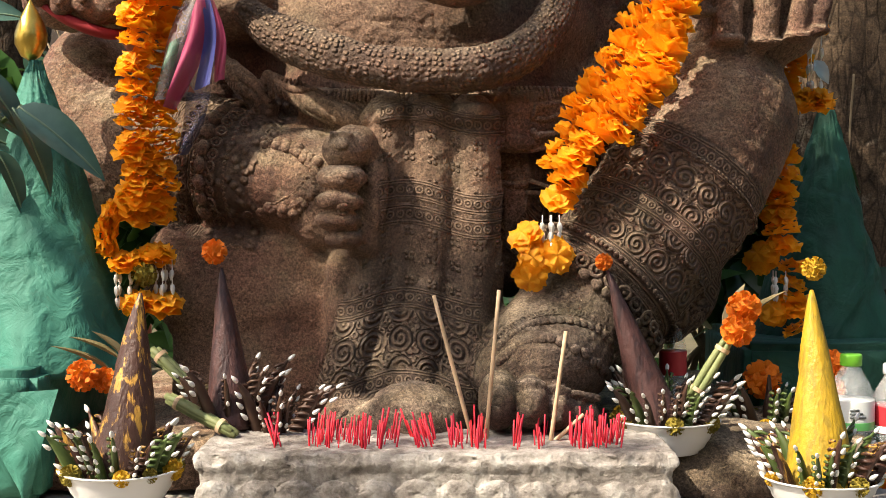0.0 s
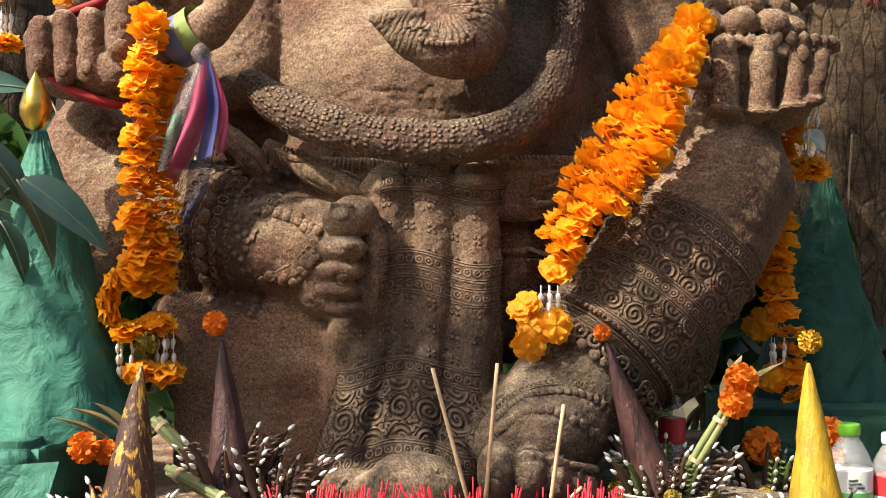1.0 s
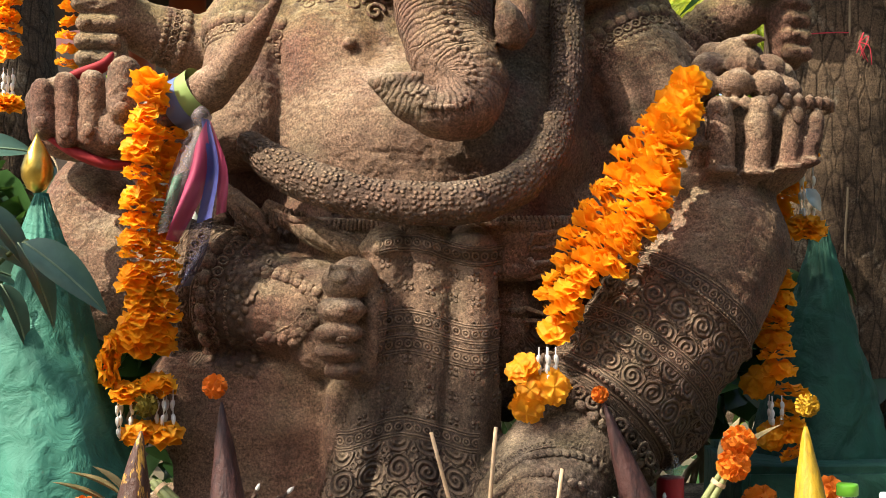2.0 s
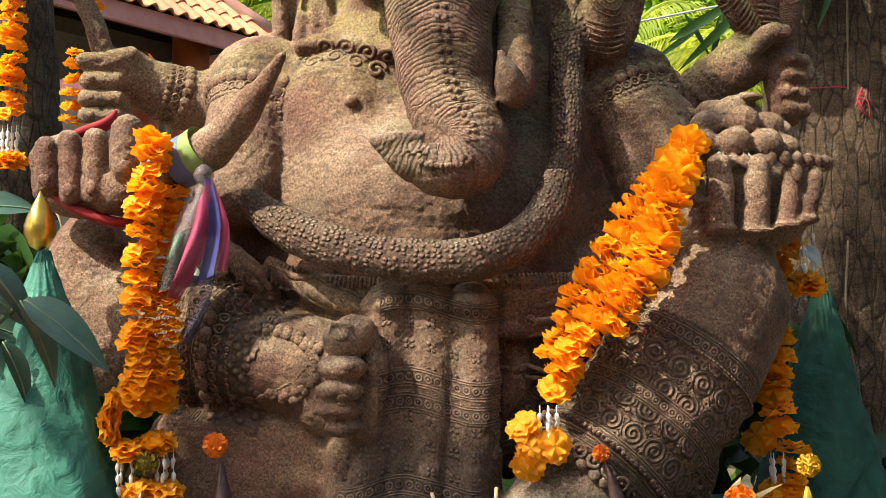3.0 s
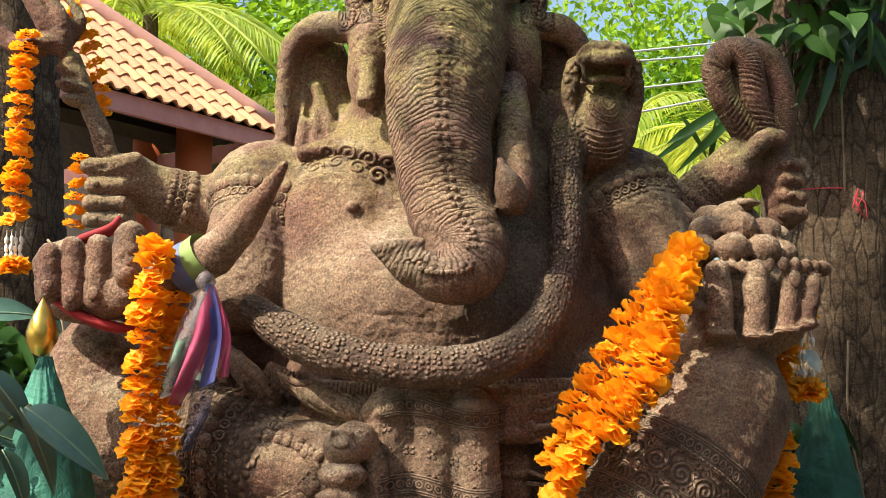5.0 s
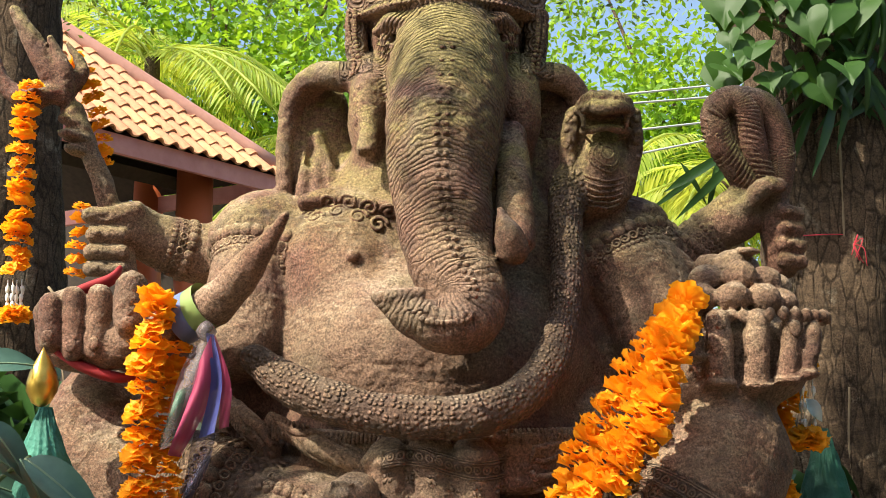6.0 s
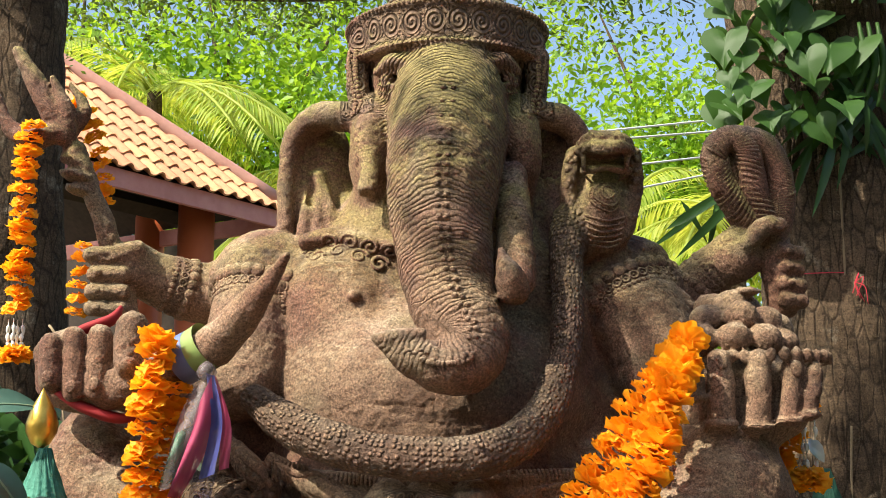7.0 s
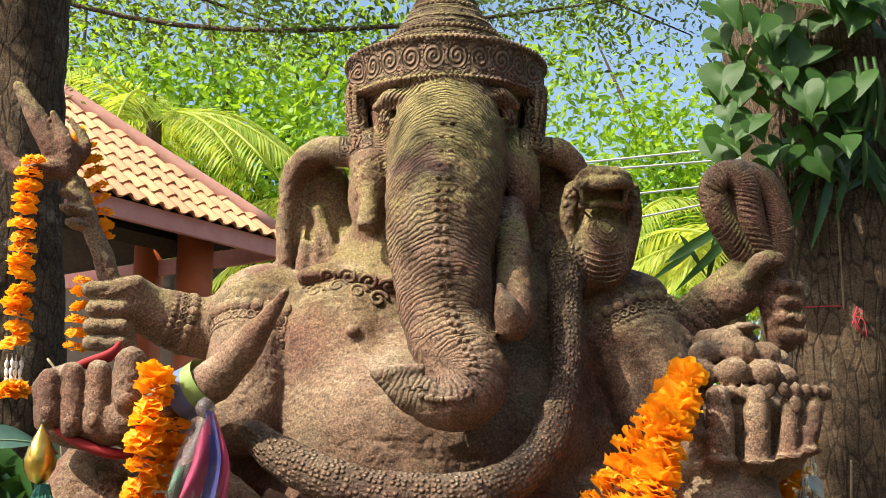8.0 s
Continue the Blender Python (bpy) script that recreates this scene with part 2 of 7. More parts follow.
def lathe(profile, sides=24, wob=0.0):
    """A turned body from (radius, height) pairs."""
    vs, fs = [], []
    for r, z in profile:
        for j in range(sides):
            a = 2 * math.pi * j / sides
            q = r * (1 + wob * math.sin(3 * a + z * 40))
            vs.append((q * math.cos(a), q * math.sin(a), z))
    m = len(profile)
    fs = [(i * sides + j, i * sides + (j + 1) % sides, (i + 1) * sides + (j + 1) % sides, (i + 1) * sides + j) for i in range(m - 1) for j in range(sides)]
    fs += [tuple(range(sides - 1, -1, -1)), tuple(range((m - 1) * sides, m * sides))]
    return np.array(vs), fs


def block(x0, x1, y0, y1, z0, z1, bevel=0.01, seg=2):
    bm = bmesh.new()
    bmesh.ops.create_cube(bm, size=1.0, matrix=Matrix.Translation(((x0 + x1) / 2, (y0 + y1) / 2, (z0 + z1) / 2)) @ Matrix.Diagonal((x1 - x0, y1 - y0, z1 - z0, 1)))
    if bevel:
        bmesh.ops.bevel(bm, geom=bm.edges[:], offset=bevel, segments=seg, affect="EDGES")
    return bm


def join(*geos):
    vs, fs, n = [], [], 0
    for v, f in geos:
        vs.append(np.asarray(v, float).reshape(-1, 3))
        fs += [tuple(int(i) + n for i in q) for q in f]
        n += len(v)
    return np.vstack(vs), fs


def moved(geo, m):
    v = np.asarray(geo[0], float)
    a = np.array(m)
    return v @ a[:3, :3].T + a[:3, 3], geo[1]


def turn_to(place, way, spin=0.0, size=1.0):
    """A pose whose local z points along way."""
    q = Vector(way).to_track_quat("Z", "Y").to_matrix().to_4x4()
    return Matrix.Translation(place) @ q @ Matrix.Rotation(spin, 4, "Z") @ Matrix.Scale(size, 4)


def leaf(length, width, bend=0.2, fold=0.15, n=4, tip=1.0):
    """A leaf along +x from the origin, folded at its midrib."""
    vs, fs = [], []
    for i in range(n + 1):
        s = i / n
        w = width * 0.5 * (math.sin(math.pi * min(1.0, s ** 0.75)) ** 0.8 if 0 < s < 1 else 0.03) * tip
        z = -bend * length * s * s
        for k in (-1, 0, 1):
            vs.append((length * s, k * w, z + abs(k) * fold * w))
    for i in range(n):
        a = 3 * i
        fs += [(a, a + 1, a + 4, a + 3), (a + 1, a + 2, a + 5, a + 4)]
    return np.array(vs), fs


def scatter(geo, poses):
    """Copies of one small geometry, joined: poses as an (n, 4, 4) array."""
    v, f = geo
    poses = np.asarray(poses)
    h = np.c_[v, np.ones(len(v))]
    vs = np.einsum("nij,vj->nvi", poses, h)[..., :3].reshape(-1, 3)
    sizes = {len(q) for q in f}
    fs = []
    for s in sizes:
        g = np.array([q for q in f if len(q) == s])
        fs += (g[None] + (np.arange(len(poses)) * len(v))[:, None, None]).reshape(-1, s).tolist()
    return vs, fs


def random_poses(centres, size, rng, up=0.3):
    """A pose for each centre with a random turn; up: how far leaves face the sky."""
    n = len(centres)
    z = rng.normal(size=(n, 3)) + np.array((0, 0, up * 3))
    z /= np.linalg.norm(z, axis=1)[:, None]
    x = rng.normal(size=(n, 3))
    x -= z * (x * z).sum(1)[:, None]
    x /= np.linalg.norm(x, axis=1)[:, None]
    y = np.cross(z, x)
    s = (size * rng.uniform(0.6, 1.35, n))[:, None]
    m = np.zeros((n, 4, 4))
    m[:, :3, 0], m[:, :3, 1], m[:, :3, 2], m[:, :3, 3], m[:, 3, 3] = x * s, y * s, z * s, centres, 1
    return m


# ---- clay: solids blended into one skin ----
class Clay:
    def __init__(self, lo, hi, h):
        self.lo, self.h = np.array(lo, np.float32), h
        self.n = np.ceil((np.array(hi) - lo) / h).astype(int) + 1
        self.d = np.ones(self.n, np.float32)

    def sub(self, lo, hi):
        a = np.clip(np.floor((np.array(lo) - self.lo) / self.h).astype(int), 0, self.n)
        b = np.clip(np.ceil((np.array(hi) - self.lo) / self.h).astype(int) + 1, 0, self.n)
        sl = tuple(slice(i, j) for i, j in zip(a, b))
        ax = [(self.lo[i] + self.h * np.arange(a[i], b[i])).astype(np.float32) for i in range(3)]
        return sl, ax[0][:, None, None], ax[1][None, :, None], ax[2][None, None, :]

    def put(self, sl, d, k, cut=False):
        a = self.d[sl]
        if cut:
            h = np.clip(0.5 - 0.5 * (a + d) / k, 0, 1)
            self.d[sl] = a * (1 - h) - d * h + k * h * (1 - h)
        else:
            h = np.clip(0.5 + 0.5 * (d - a) / k, 0, 1)
            self.d[sl] = d * (1 - h) + a * h - k * h * (1 - h)

    def ball(self, c, r, k=0.02, turn=(0, 0, 0), cut=False):
        """An ellipsoid at c with three radii, turned by degrees."""
        r = np.array(r if isinstance(r, (tuple, list)) else (r, r, r), np.float32)
        reach = (r.max() if any(turn) else r) + k + 2 * self.h
        sl, X, Y, Z = self.sub(np.array(c) - reach, np.array(c) + reach)
        m = np.array(Euler([radians(q) for q in turn]).to_matrix().transposed(), np.float32)
        X, Y, Z = X - c[0], Y - c[1], Z - c[2]
        q = [m[i, 0] * X + m[i, 1] * Y + m[i, 2] * Z if any(turn) else (X, Y, Z)[i] for i in range(3)]
        k0 = np.sqrt(sum((q[i] / r[i]) ** 2 for i in range(3)))
        k1 = np.sqrt(sum((q[i] / r[i] ** 2) ** 2 for i in range(3))) + 1e-6
        self.put(sl, k0 * (k0 - 1) / k1, k, cut)

    def limb(self, pts, radii, k=0.02, n=None, cut=False):
        """A round limb along a curve, with a radius for each point."""
        n = n or (len(pts) - 1) * (4 if len(pts) > 2 else 1)
        c = spline(pts, n).astype(np.float32)
        r = spline([(q,) for q in (radii if isinstance(radii, (list, tuple)) else [radii] * len(pts))], n)[:, 0]
        m = max(r) + k + 2 * self.h
        sl0, *_ = self.sub(c.min(0) - m, c.max(0) + m)
        out = np.full(self.d[sl0].shape, 1.0, np.float32)
        o = [s.start for s in sl0]
        for i in range(n):
            a, b = c[i], c[i + 1]
            sl, X, Y, Z = self.sub(np.minimum(a, b) - m, np.maximum(a, b) + m)
            w = b - a
            t = np.clip(((X - a[0]) * w[0] + (Y - a[1]) * w[1] + (Z - a[2]) * w[2]) / (w @ w + 1e-12), 0, 1)
            d = np.sqrt((X - a[0] - t * w[0]) ** 2 + (Y - a[1] - t * w[1]) ** 2 + (Z - a[2] - t * w[2]) ** 2) - (r[i] + (r[i + 1] - r[i]) * t)
            s = tuple(slice(q.start - p, q.stop - p) for q, p in zip(sl, o))
            out[s] = np.minimum(out[s], d)
        self.put(sl0, out, k, cut)

    def slab(self, c, half, k=0.02, turn=(0, 0, 0), rnd=0.02, cut=False):
        """A box with rounded edges."""
        reach = np.linalg.norm(half) + k + 2 * self.h if any(turn) else np.array(half) + k + 2 * self.h
        sl, X, Y, Z = self.sub(np.array(c) - reach, np.array(c) + reach)
        m = np.array(Euler([radians(q) for q in turn]).to_matrix().transposed(), np.float32)
        X, Y, Z = X - c[0], Y - c[1], Z - c[2]
        q = [np.abs(m[i, 0] * X + m[i, 1] * Y + m[i, 2] * Z) - half[i] + rnd for i in range(3)]
        d = np.sqrt(sum(np.maximum(v, 0) ** 2 for v in q)) + np.minimum(np.maximum(np.maximum(q[0], q[1]), q[2]), 0) - rnd
        self.put(sl, d, k, cut)

    def turned(self, c, profile, k=0.01, squash=1.0):
        """A body turned round an upright axis at c, from (height, radius) pairs that rise."""
        z0, z1, rm = profile[0][0], profile[-1][0], max(r for _, r in profile) + k + 3 * self.h
        sl, X, Y, Z = self.sub((c[0] - rm, c[1] - rm, c[2] + z0 - k - 3 * self.h), (c[0] + rm, c[1] + rm, c[2] + z1 + k + 3 * self.h))
        zz = Z - c[2]
        rad = np.interp(zz, [q[0] for q in profile], [q[1] for q in profile]).astype(np.float32)
        d = np.sqrt((X - c[0]) ** 2 + ((Y - c[1]) / squash) ** 2) - rad
        self.put(sl, np.maximum(d * 0.85, np.maximum(z0 - zz, zz - z1)), k)

    def value(self, p):
        """The distance and its slope at points p."""
        g = (np.asarray(p) - self.lo) / self.h
        i = np.clip(np.floor(g).astype(int), 0, self.n - 2)
        f = np.clip(g - i, 0, 1)
        c = {(a, b, e): self.d[i[:, 0] + a, i[:, 1] + b, i[:, 2] + e] for a in (0, 1) for b in (0, 1) for e in (0, 1)}
        w = [(1 - f[:, q], f[:, q]) for q in range(3)]
        val = sum(c[a, b, e] * w[0][a] * w[1][b] * w[2][e] for a, b, e in c)
        gx = sum((c[1, b, e] - c[0, b, e]) * w[1][b] * w[2][e] for b in (0, 1) for e in (0, 1))
        gy = sum((c[a, 1, e] - c[a, 0, e]) * w[0][a] * w[2][e] for a in (0, 1) for e in (0, 1))
        gz = sum((c[a, b, 1] - c[a, b, 0]) * w[0][a] * w[1][b] for a in (0, 1) for b in (0, 1))
        n = np.stack((gx, gy, gz), 1)
        return val, n / (np.linalg.norm(n, axis=1)[:, None] + 1e-9)

    def front(self, x, z):
        """Where the skin is met coming from the front at x, z."""
        i, k = int(round((x - self.lo[0]) / self.h)), int(round((z - self.lo[2]) / self.h))
        col = self.d[i, :, k]
        j = max(1, int(np.argmax(col < 0)))
        return float(self.lo[1] + self.h * (j - 1 + col[j - 1] / (col[j - 1] - col[j])))

    def onto(self, p, steps=6):
        """Points p brought onto the skin, and the skin's normals there."""
        p = np.array(p, float)
        for _ in range(steps):
            v, n = self.value(p)
            p -= n * np.clip(v, -0.03, 0.03)[:, None]
        return p, self.value(p)[1]

    def skin(self):
        """The surface as (vertices, quads)."""
        D, s = self.d, self.d < 0
        cells = np.zeros(self.n - 1, np.int8)
        for a in (0, 1):
            for b in (0, 1):
                for e in (0, 1):
                    cells += s[a:a + self.n[0] - 1, b:b + self.n[1] - 1, e:e + self.n[2] - 1]
        act = np.argwhere((cells > 0) & (cells < 8))
        idx = np.full(self.n - 1, -1, np.int32)
        idx[tuple(act.T)] = np.arange(len(act))
        tot, cnt = np.zeros((len(act), 3)), np.zeros(len(act))
        for ax in range(3):
            o1, o2 = [q for q in range(3) if q != ax]
            for a in (0, 1):
                for b in (0, 1):
                    off = np.zeros(3, int)
                    off[o1], off[o2] = a, b
                    p0 = act + off
                    p1 = p0.copy()
                    p1[:, ax] += 1
                    d0, d1 = D[tuple(p0.T)], D[tuple(p1.T)]
                    hit = (d0 < 0) != (d1 < 0)
                    q = p0[hit].astype(float)
                    q[:, ax] += d0[hit] / (d0[hit] - d1[hit])
                    tot[hit] += q
                    cnt[hit] += 1
        V = self.lo + self.h * tot / cnt[:, None]
        quads = []
        for ax in range(3):
            o1, o2 = [(1, 2), (2, 0), (0, 1)][ax]
            sa = [slice(None)] * 3
            sb = [slice(None)] * 3
            sa[ax], sb[ax] = slice(0, -1), slice(1, None)
            e = np.argwhere(s[tuple(sa)] != s[tuple(sb)])
            e = e[(e[:, o1] > 0) & (e[:, o2] > 0) & (e[:, o1] < self.n[o1] - 1) & (e[:, o2] < self.n[o2] - 1)]
            c = []
            for a, b in ((-1, -1), (0, -1), (0, 0), (-1, 0)):
                q = e.copy()
                q[:, o1] += a
                q[:, o2] += b
                c.append(idx[tuple(q.T)])
            q = np.stack(c, 1)
            flip = ~s[tuple(e.T)]
            q[flip] = q[flip][:, ::-1]
            quads.append(q)
        return V, np.vstack(quads)


def near_curve(p, pts, n):
    """For points p: how far along a curve, the distance from it and the angle round it."""
    c = spline(pts, n)
    seg = np.linalg.norm(np.diff(c, axis=0), axis=1)
    run = np.r_[0, np.cumsum(seg)]
    best, along, angle = np.full(len(p), 9.0), np.zeros(len(p)), np.zeros(len(p))
    for i in range(n):
        a, w = c[i], c[i + 1] - c[i]
        t = np.clip((p - a) @ w / (w @ w), 0, 1)
        v = p - a - t[:, None] * w
        d = np.linalg.norm(v, axis=1)
        m = d < best
        across = np.cross(w / np.linalg.norm(w), (0, -1.0, 0))
        across /= np.linalg.norm(across)
        best[m], along[m], angle[m] = d[m], run[i] + t[m] * seg[i], np.arctan2(v[m] @ across, -v[m][:, 1])
    return along, best, angle


def value_noise(p, scale, seed=0):
    """Smooth noise in -1 to 1 at points p."""
    g = np.asarray(p) * scale
    i = np.floor(g).astype(np.int64)
    f = g - i
    f = f * f * (3 - 2 * f)
    out = np.zeros(len(g))
    for a in (0, 1):
        for b in (0, 1):
            for c in (0, 1):
                n = (i[:, 0] + a) * 73856093 ^ (i[:, 1] + b) * 19349663 ^ (i[:, 2] + c) * 83492791 ^ seed * 2654435
                n &= 0xFFFFF
                n = (n * (n * n % 15731 + 789221) + 1376312589) & 0xFFFFFF
                out += (f[:, 0] if a else 1 - f[:, 0]) * (f[:, 1] if b else 1 - f[:, 1]) * (f[:, 2] if c else 1 - f[:, 2]) * (n / 8388607.5 - 1)
    return out


def refine(data, quads):
    """Each quad parted into four; data: an array with a row for each vertex."""
    q = np.asarray(quads)
    n = len(data)
    e = np.sort(np.stack((q, np.roll(q, -1, 1)), 2).reshape(-1, 2), 1)
    key, back = np.unique(e[:, 0].astype(np.int64) * n + e[:, 1], return_inverse=True)
    mids = (data[key // n] + data[key % n]) / 2
    m = n + back.reshape(-1, 4)
    c = n + len(key) + np.arange(len(q))
    faces = np.concatenate([np.stack((q[:, i], m[:, i], c, m[:, i - 1]), 1) for i in range(4)])
    return np.vstack((data, mids, data[q].mean(1))), faces

# ---- the statue ----
def drawing(eye, target):
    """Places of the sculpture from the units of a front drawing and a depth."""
    e = np.array(eye)
    f = np.array(target) - e
    f /= np.linalg.norm(f)
    r = np.cross(f, (0, 0, 1))
    r /= np.linalg.norm(r)
    up = np.cross(r, f)

    def place(u, v, y):
        w = f + (u - 784) / 2214 * r - (v - 441) / 2214 * up
        return tuple(e + w * ((y - e[1]) / w[1]))
    return place


draw_low = drawing((-0.005, -2.04, 1.359), (-0.001, -0.041, 1.293))
draw_mid = drawing((0.007, -2.081, 1.496), (0, -0.093, 1.711))
draw_high = drawing((0.008, -2.098, 1.54), (0, -0.14, 1.947))
TRUNK = [(0.005, 0.075, 2.271), (0.008, 0, 2.148), (0, -0.07, 2.03), (-0.004, -0.09, 1.949), (0.002, -0.105, 1.871), draw_mid(800, 335, -.125), draw_mid(832, 392, -.15), draw_mid(826, 434, -.175), draw_mid(780, 444, -.19), draw_mid(735, 428, -.197), draw_mid(695, 408, -.20), draw_mid(664, 395, -.202)]
TRUNK_R = [.085, .104, .096, .084, .076, .068, .057, .050, .041, .033, .020, .007]
SNAKE = [draw_mid(455, 508, -.115), draw_mid(500, 540, -.15), draw_mid(570, 572, -.18), draw_mid(660, 596, -.195), draw_mid(760, 606, -.20), draw_mid(850, 598, -.19), draw_mid(922, 566, -.165), draw_mid(972, 505, -.125), draw_mid(996, 430, -.085), draw_mid(1003, 340, -.045), draw_mid(1000, 250, 0), draw_mid(1010, 190, .04)]
NOOSE = [[(0.584, 0.145, 1.967), (0.541, 0.14, 2.006), (0.504, 0.135, 2.063), (0.495, 0.13, 2.12), (0.525, 0.13, 2.144), (0.552, 0.125, 2.119), (0.564, 0.13, 2.046), (0.589, 0.14, 1.969)], [(0.537, 0.135, 2.145), (0.583, 0.135, 2.134), (0.61, 0.14, 2.091), (0.615, 0.14, 2.027), (0.604, 0.145, 1.965)]]
SHIN = [(0.435, -0.07, 1.495), (0.385, -0.1, 1.418), (0.329, -0.12, 1.344), (0.275, -0.14, 1.276), (0.225, -0.16, 1.221), (0.181, -0.18, 1.172)]
CALF = [(-0.588, 0.05, 1.47), (-0.487, 0.02, 1.445), (-0.387, -0.02, 1.434), (-0.299, -0.06, 1.418), (-0.215, -0.1, 1.401), (-0.147, -0.125, 1.381)]


CROWN_Z = draw_high(785, 99, -.04)[2]


def hand_l(u, v, out=0.0):
    return -0.5646 + 0.000892 * (u - 150), -0.125 + out, 1.7241 + -0.000888 * (v - 690)


def hand_r(u, v, out=0.0):
    return 0.4693 + 0.000875 * (u - 1320), -0.145 + out, 1.6782 + -0.000869 * (v - 740)


def foot_l(u, v, y=-0.2):
    """A place of the sculpture from two drawing units and a depth."""
    k = (y + 2.09) / 1.8900
    return (-0.0379 + 0.000832 * (u - 740)) * k, y, 1.3590 + (-0.0682 + -0.000832 * (v - 450)) * k


def trident_z(v):
    return 1.9366 + -0.001025 * (v - 500)


def sweets_z(v):
    return 1.7184 + -0.000902 * (v - 700)


def belt_z(v):
    return 1.5141 + -0.000886 * (v - 660)


def sculpt(h):
    c = Clay((-0.86, -0.46, 0.96), (0.76, 0.52, 2.62), h)
    # seat rock and base
    c.slab((-0.184, 0.16, 1.088), (.245, .27, .19), .03, (0, 0, 0), .05)
    c.slab((-0.193, 0.15, 1.258), (.275, .27, .075), .04, (0, 0, 0), .05)
    c.slab((0.02, 0.1, 0.99), (.60, .40, .045), .03, (0, 0, 0), .03)
    c.ball((-0.04, -0.3, 1.061), (.075, .06, .055), .01)
    c.ball((-0.135, -0.24, 1.051), (.08, .05, .04), .02)
    c.ball((0.393, -0.22, 0.977), (.14, .13, .07), .03)
    # lap, waist and belly
    c.ball((0.016, 0.22, 1.398), (.36, .20, .20), .05)
    c.ball((-0.019, 0.1, 1.535), (.275, .205, .105), .04)
    c.ball((-0.024, 0.1, 1.668), (.282, .225, .185), .05)
    c.ball((-0.014, 0.17, 1.886), (.240, .17, .215), .05)
    c.ball((-0.181, 0.06, 1.829), (.10, .085, .10), .06)
    c.ball((0.153, 0.07, 1.811), (.10, .08, .10), .06)
    nx, nz = -0.151, 1.83
    ny = c.front(nx, nz)
    c.ball((nx, ny + .004, nz), (.024, .006, .024), .012)
    c.ball((nx, ny - .008, nz), (.0105, .010, .010), .002)
    ny = c.front(0, (-0.015, -0.12, 1.63)[2])
    for x0, x1, dz in ((-.08, .055, 0.0), (-.07, .06, -.012), (-.11, -.03, .012)):
        c.limb([(x, c.front(x, (-0.015, -0.12, 1.63)[2] + dz) - .002, (-0.015, -0.12, 1.63)[2] + dz - .004 * math.cos(x * 20)) for x in (x0, (x0 + x1) / 2, x1)], .0045, .005, cut=True)
    c.limb([(-.014, ny - .003, (-0.015, -0.12, 1.642)[2]), (-.013, ny - .003, (-0.015, -0.12, 1.615)[2])], .004, .006, cut=True)
    c.ball((0.278, 0.17, 1.66), (.14, .12, .16), .04)
    c.ball((-0.32, 0.17, 1.65), (.14, .12, .16), .04)
    # shoulders and arms
    c.ball((-0.32, 0.13, 1.88), (.10, .10, .095), .05)
    c.ball((0.306, 0.14, 1.871), (.105, .10, .10), .05)
    c.limb([(-0.323, 0.11, 1.877), (-0.334, 0.07, 1.791), (-0.333, 0.02, 1.7)], [.080, .077, .066], .012)
    c.limb([(-0.334, 0.03, 1.696), (-0.423, -0.02, 1.66), (-0.519, -0.07, 1.688)], [.062, .055, .046], .02)
    c.limb([(0.304, 0.13, 1.869), (0.342, 0.09, 1.793), (0.371, 0.05, 1.692)], [.092, .088, .072], .014)
    c.limb([(0.366, 0.05, 1.687), (0.422, -0.02, 1.641), (0.478, -0.06, 1.639)], [.068, .06, .055], .02)
    c.limb([(-0.352, 0.2, 1.89), (-0.433, 0.19, 1.868), (-0.511, 0.16, 1.884), (-0.561, 0.13, 1.906)], [.07, .058, .05, .042], .02)
    c.limb([(0.342, 0.21, 1.892), (0.433, 0.2, 1.858), (0.494, 0.18, 1.908), (0.537, 0.16, 1.931)], [.07, .056, .045, .040], .02)
    # frilled sleeves
    for a in range(7):
        c.ball((-0.402, 0.1, 1.89) if a == 0 else (-0.385 + 0.012 * a + 0.006 * (a % 2), 0.08 + 0.01 * a, 1.84 + 0.02 * a), (.018, .03, .016), .012)
        c.ball((0.365 + 0.012 * a, 0.10, 1.93 - 0.022 * a + 0.006 * (a % 2)), (.022, .03, .014), .012)
    # hand with the broken tusk
    c.ball((-0.584, -0.05, 1.69), (.085, .050, .055), .02)
    c.ball((-0.594, -0.055, 1.731), (.075, .045, .045), .02)
    c.ball((-0.52, -0.1, 1.686), (.04, .04, .035), .02)
    for x0, y0, x1, y1, r in ((88, 672, 90, 737, .0188), (129, 660, 131, 756, .0190), (173, 658, 171, 752, .0195)):
        c.limb([hand_l(x0, y0), hand_l(x1, y1)], r, .003)
    c.limb([(-0.491, -0.135, 1.768), (-0.493, -0.145, 1.708)], [.0255, .0225], .003)
    c.limb([(-0.53, -0.11, 1.663), (-0.438, -0.13, 1.702), draw_mid(378, 405, -.165), draw_mid(440, 335, -.215), draw_mid(503, 244, -.27)], [.027, .030, .032, .024, .006], .006)
    # hand with the trident
    c.ball((-0.569, 0.12, 1.909), (.048, .038, .042), .02)
    c.limb([(-0.55, 0.1, 1.933), (-0.581, 0.085, 1.922), (-0.624, 0.08, 1.92)], [.019, .018, .016], .006)
    for yy in (548, 579, 609):
        c.limb([((-0.569, 0.085, 1.885)[0], .085, trident_z(yy)), ((-0.618, 0.075, 1.884)[0], .075, trident_z(yy))], .0145, .005)
    c.limb([(-0.554, 0.11, 1.796), (-0.592, 0.11, 1.923), (-0.631, 0.1, 2.03), (-0.668, 0.095, 2.112)], [.019, .020, .019, .022], .004)
    c.limb([(-0.702, 0.085, 2.173), (-0.735, 0.08, 2.231), (-0.775, 0.075, 2.297)], [.023, .020, .010], .004)
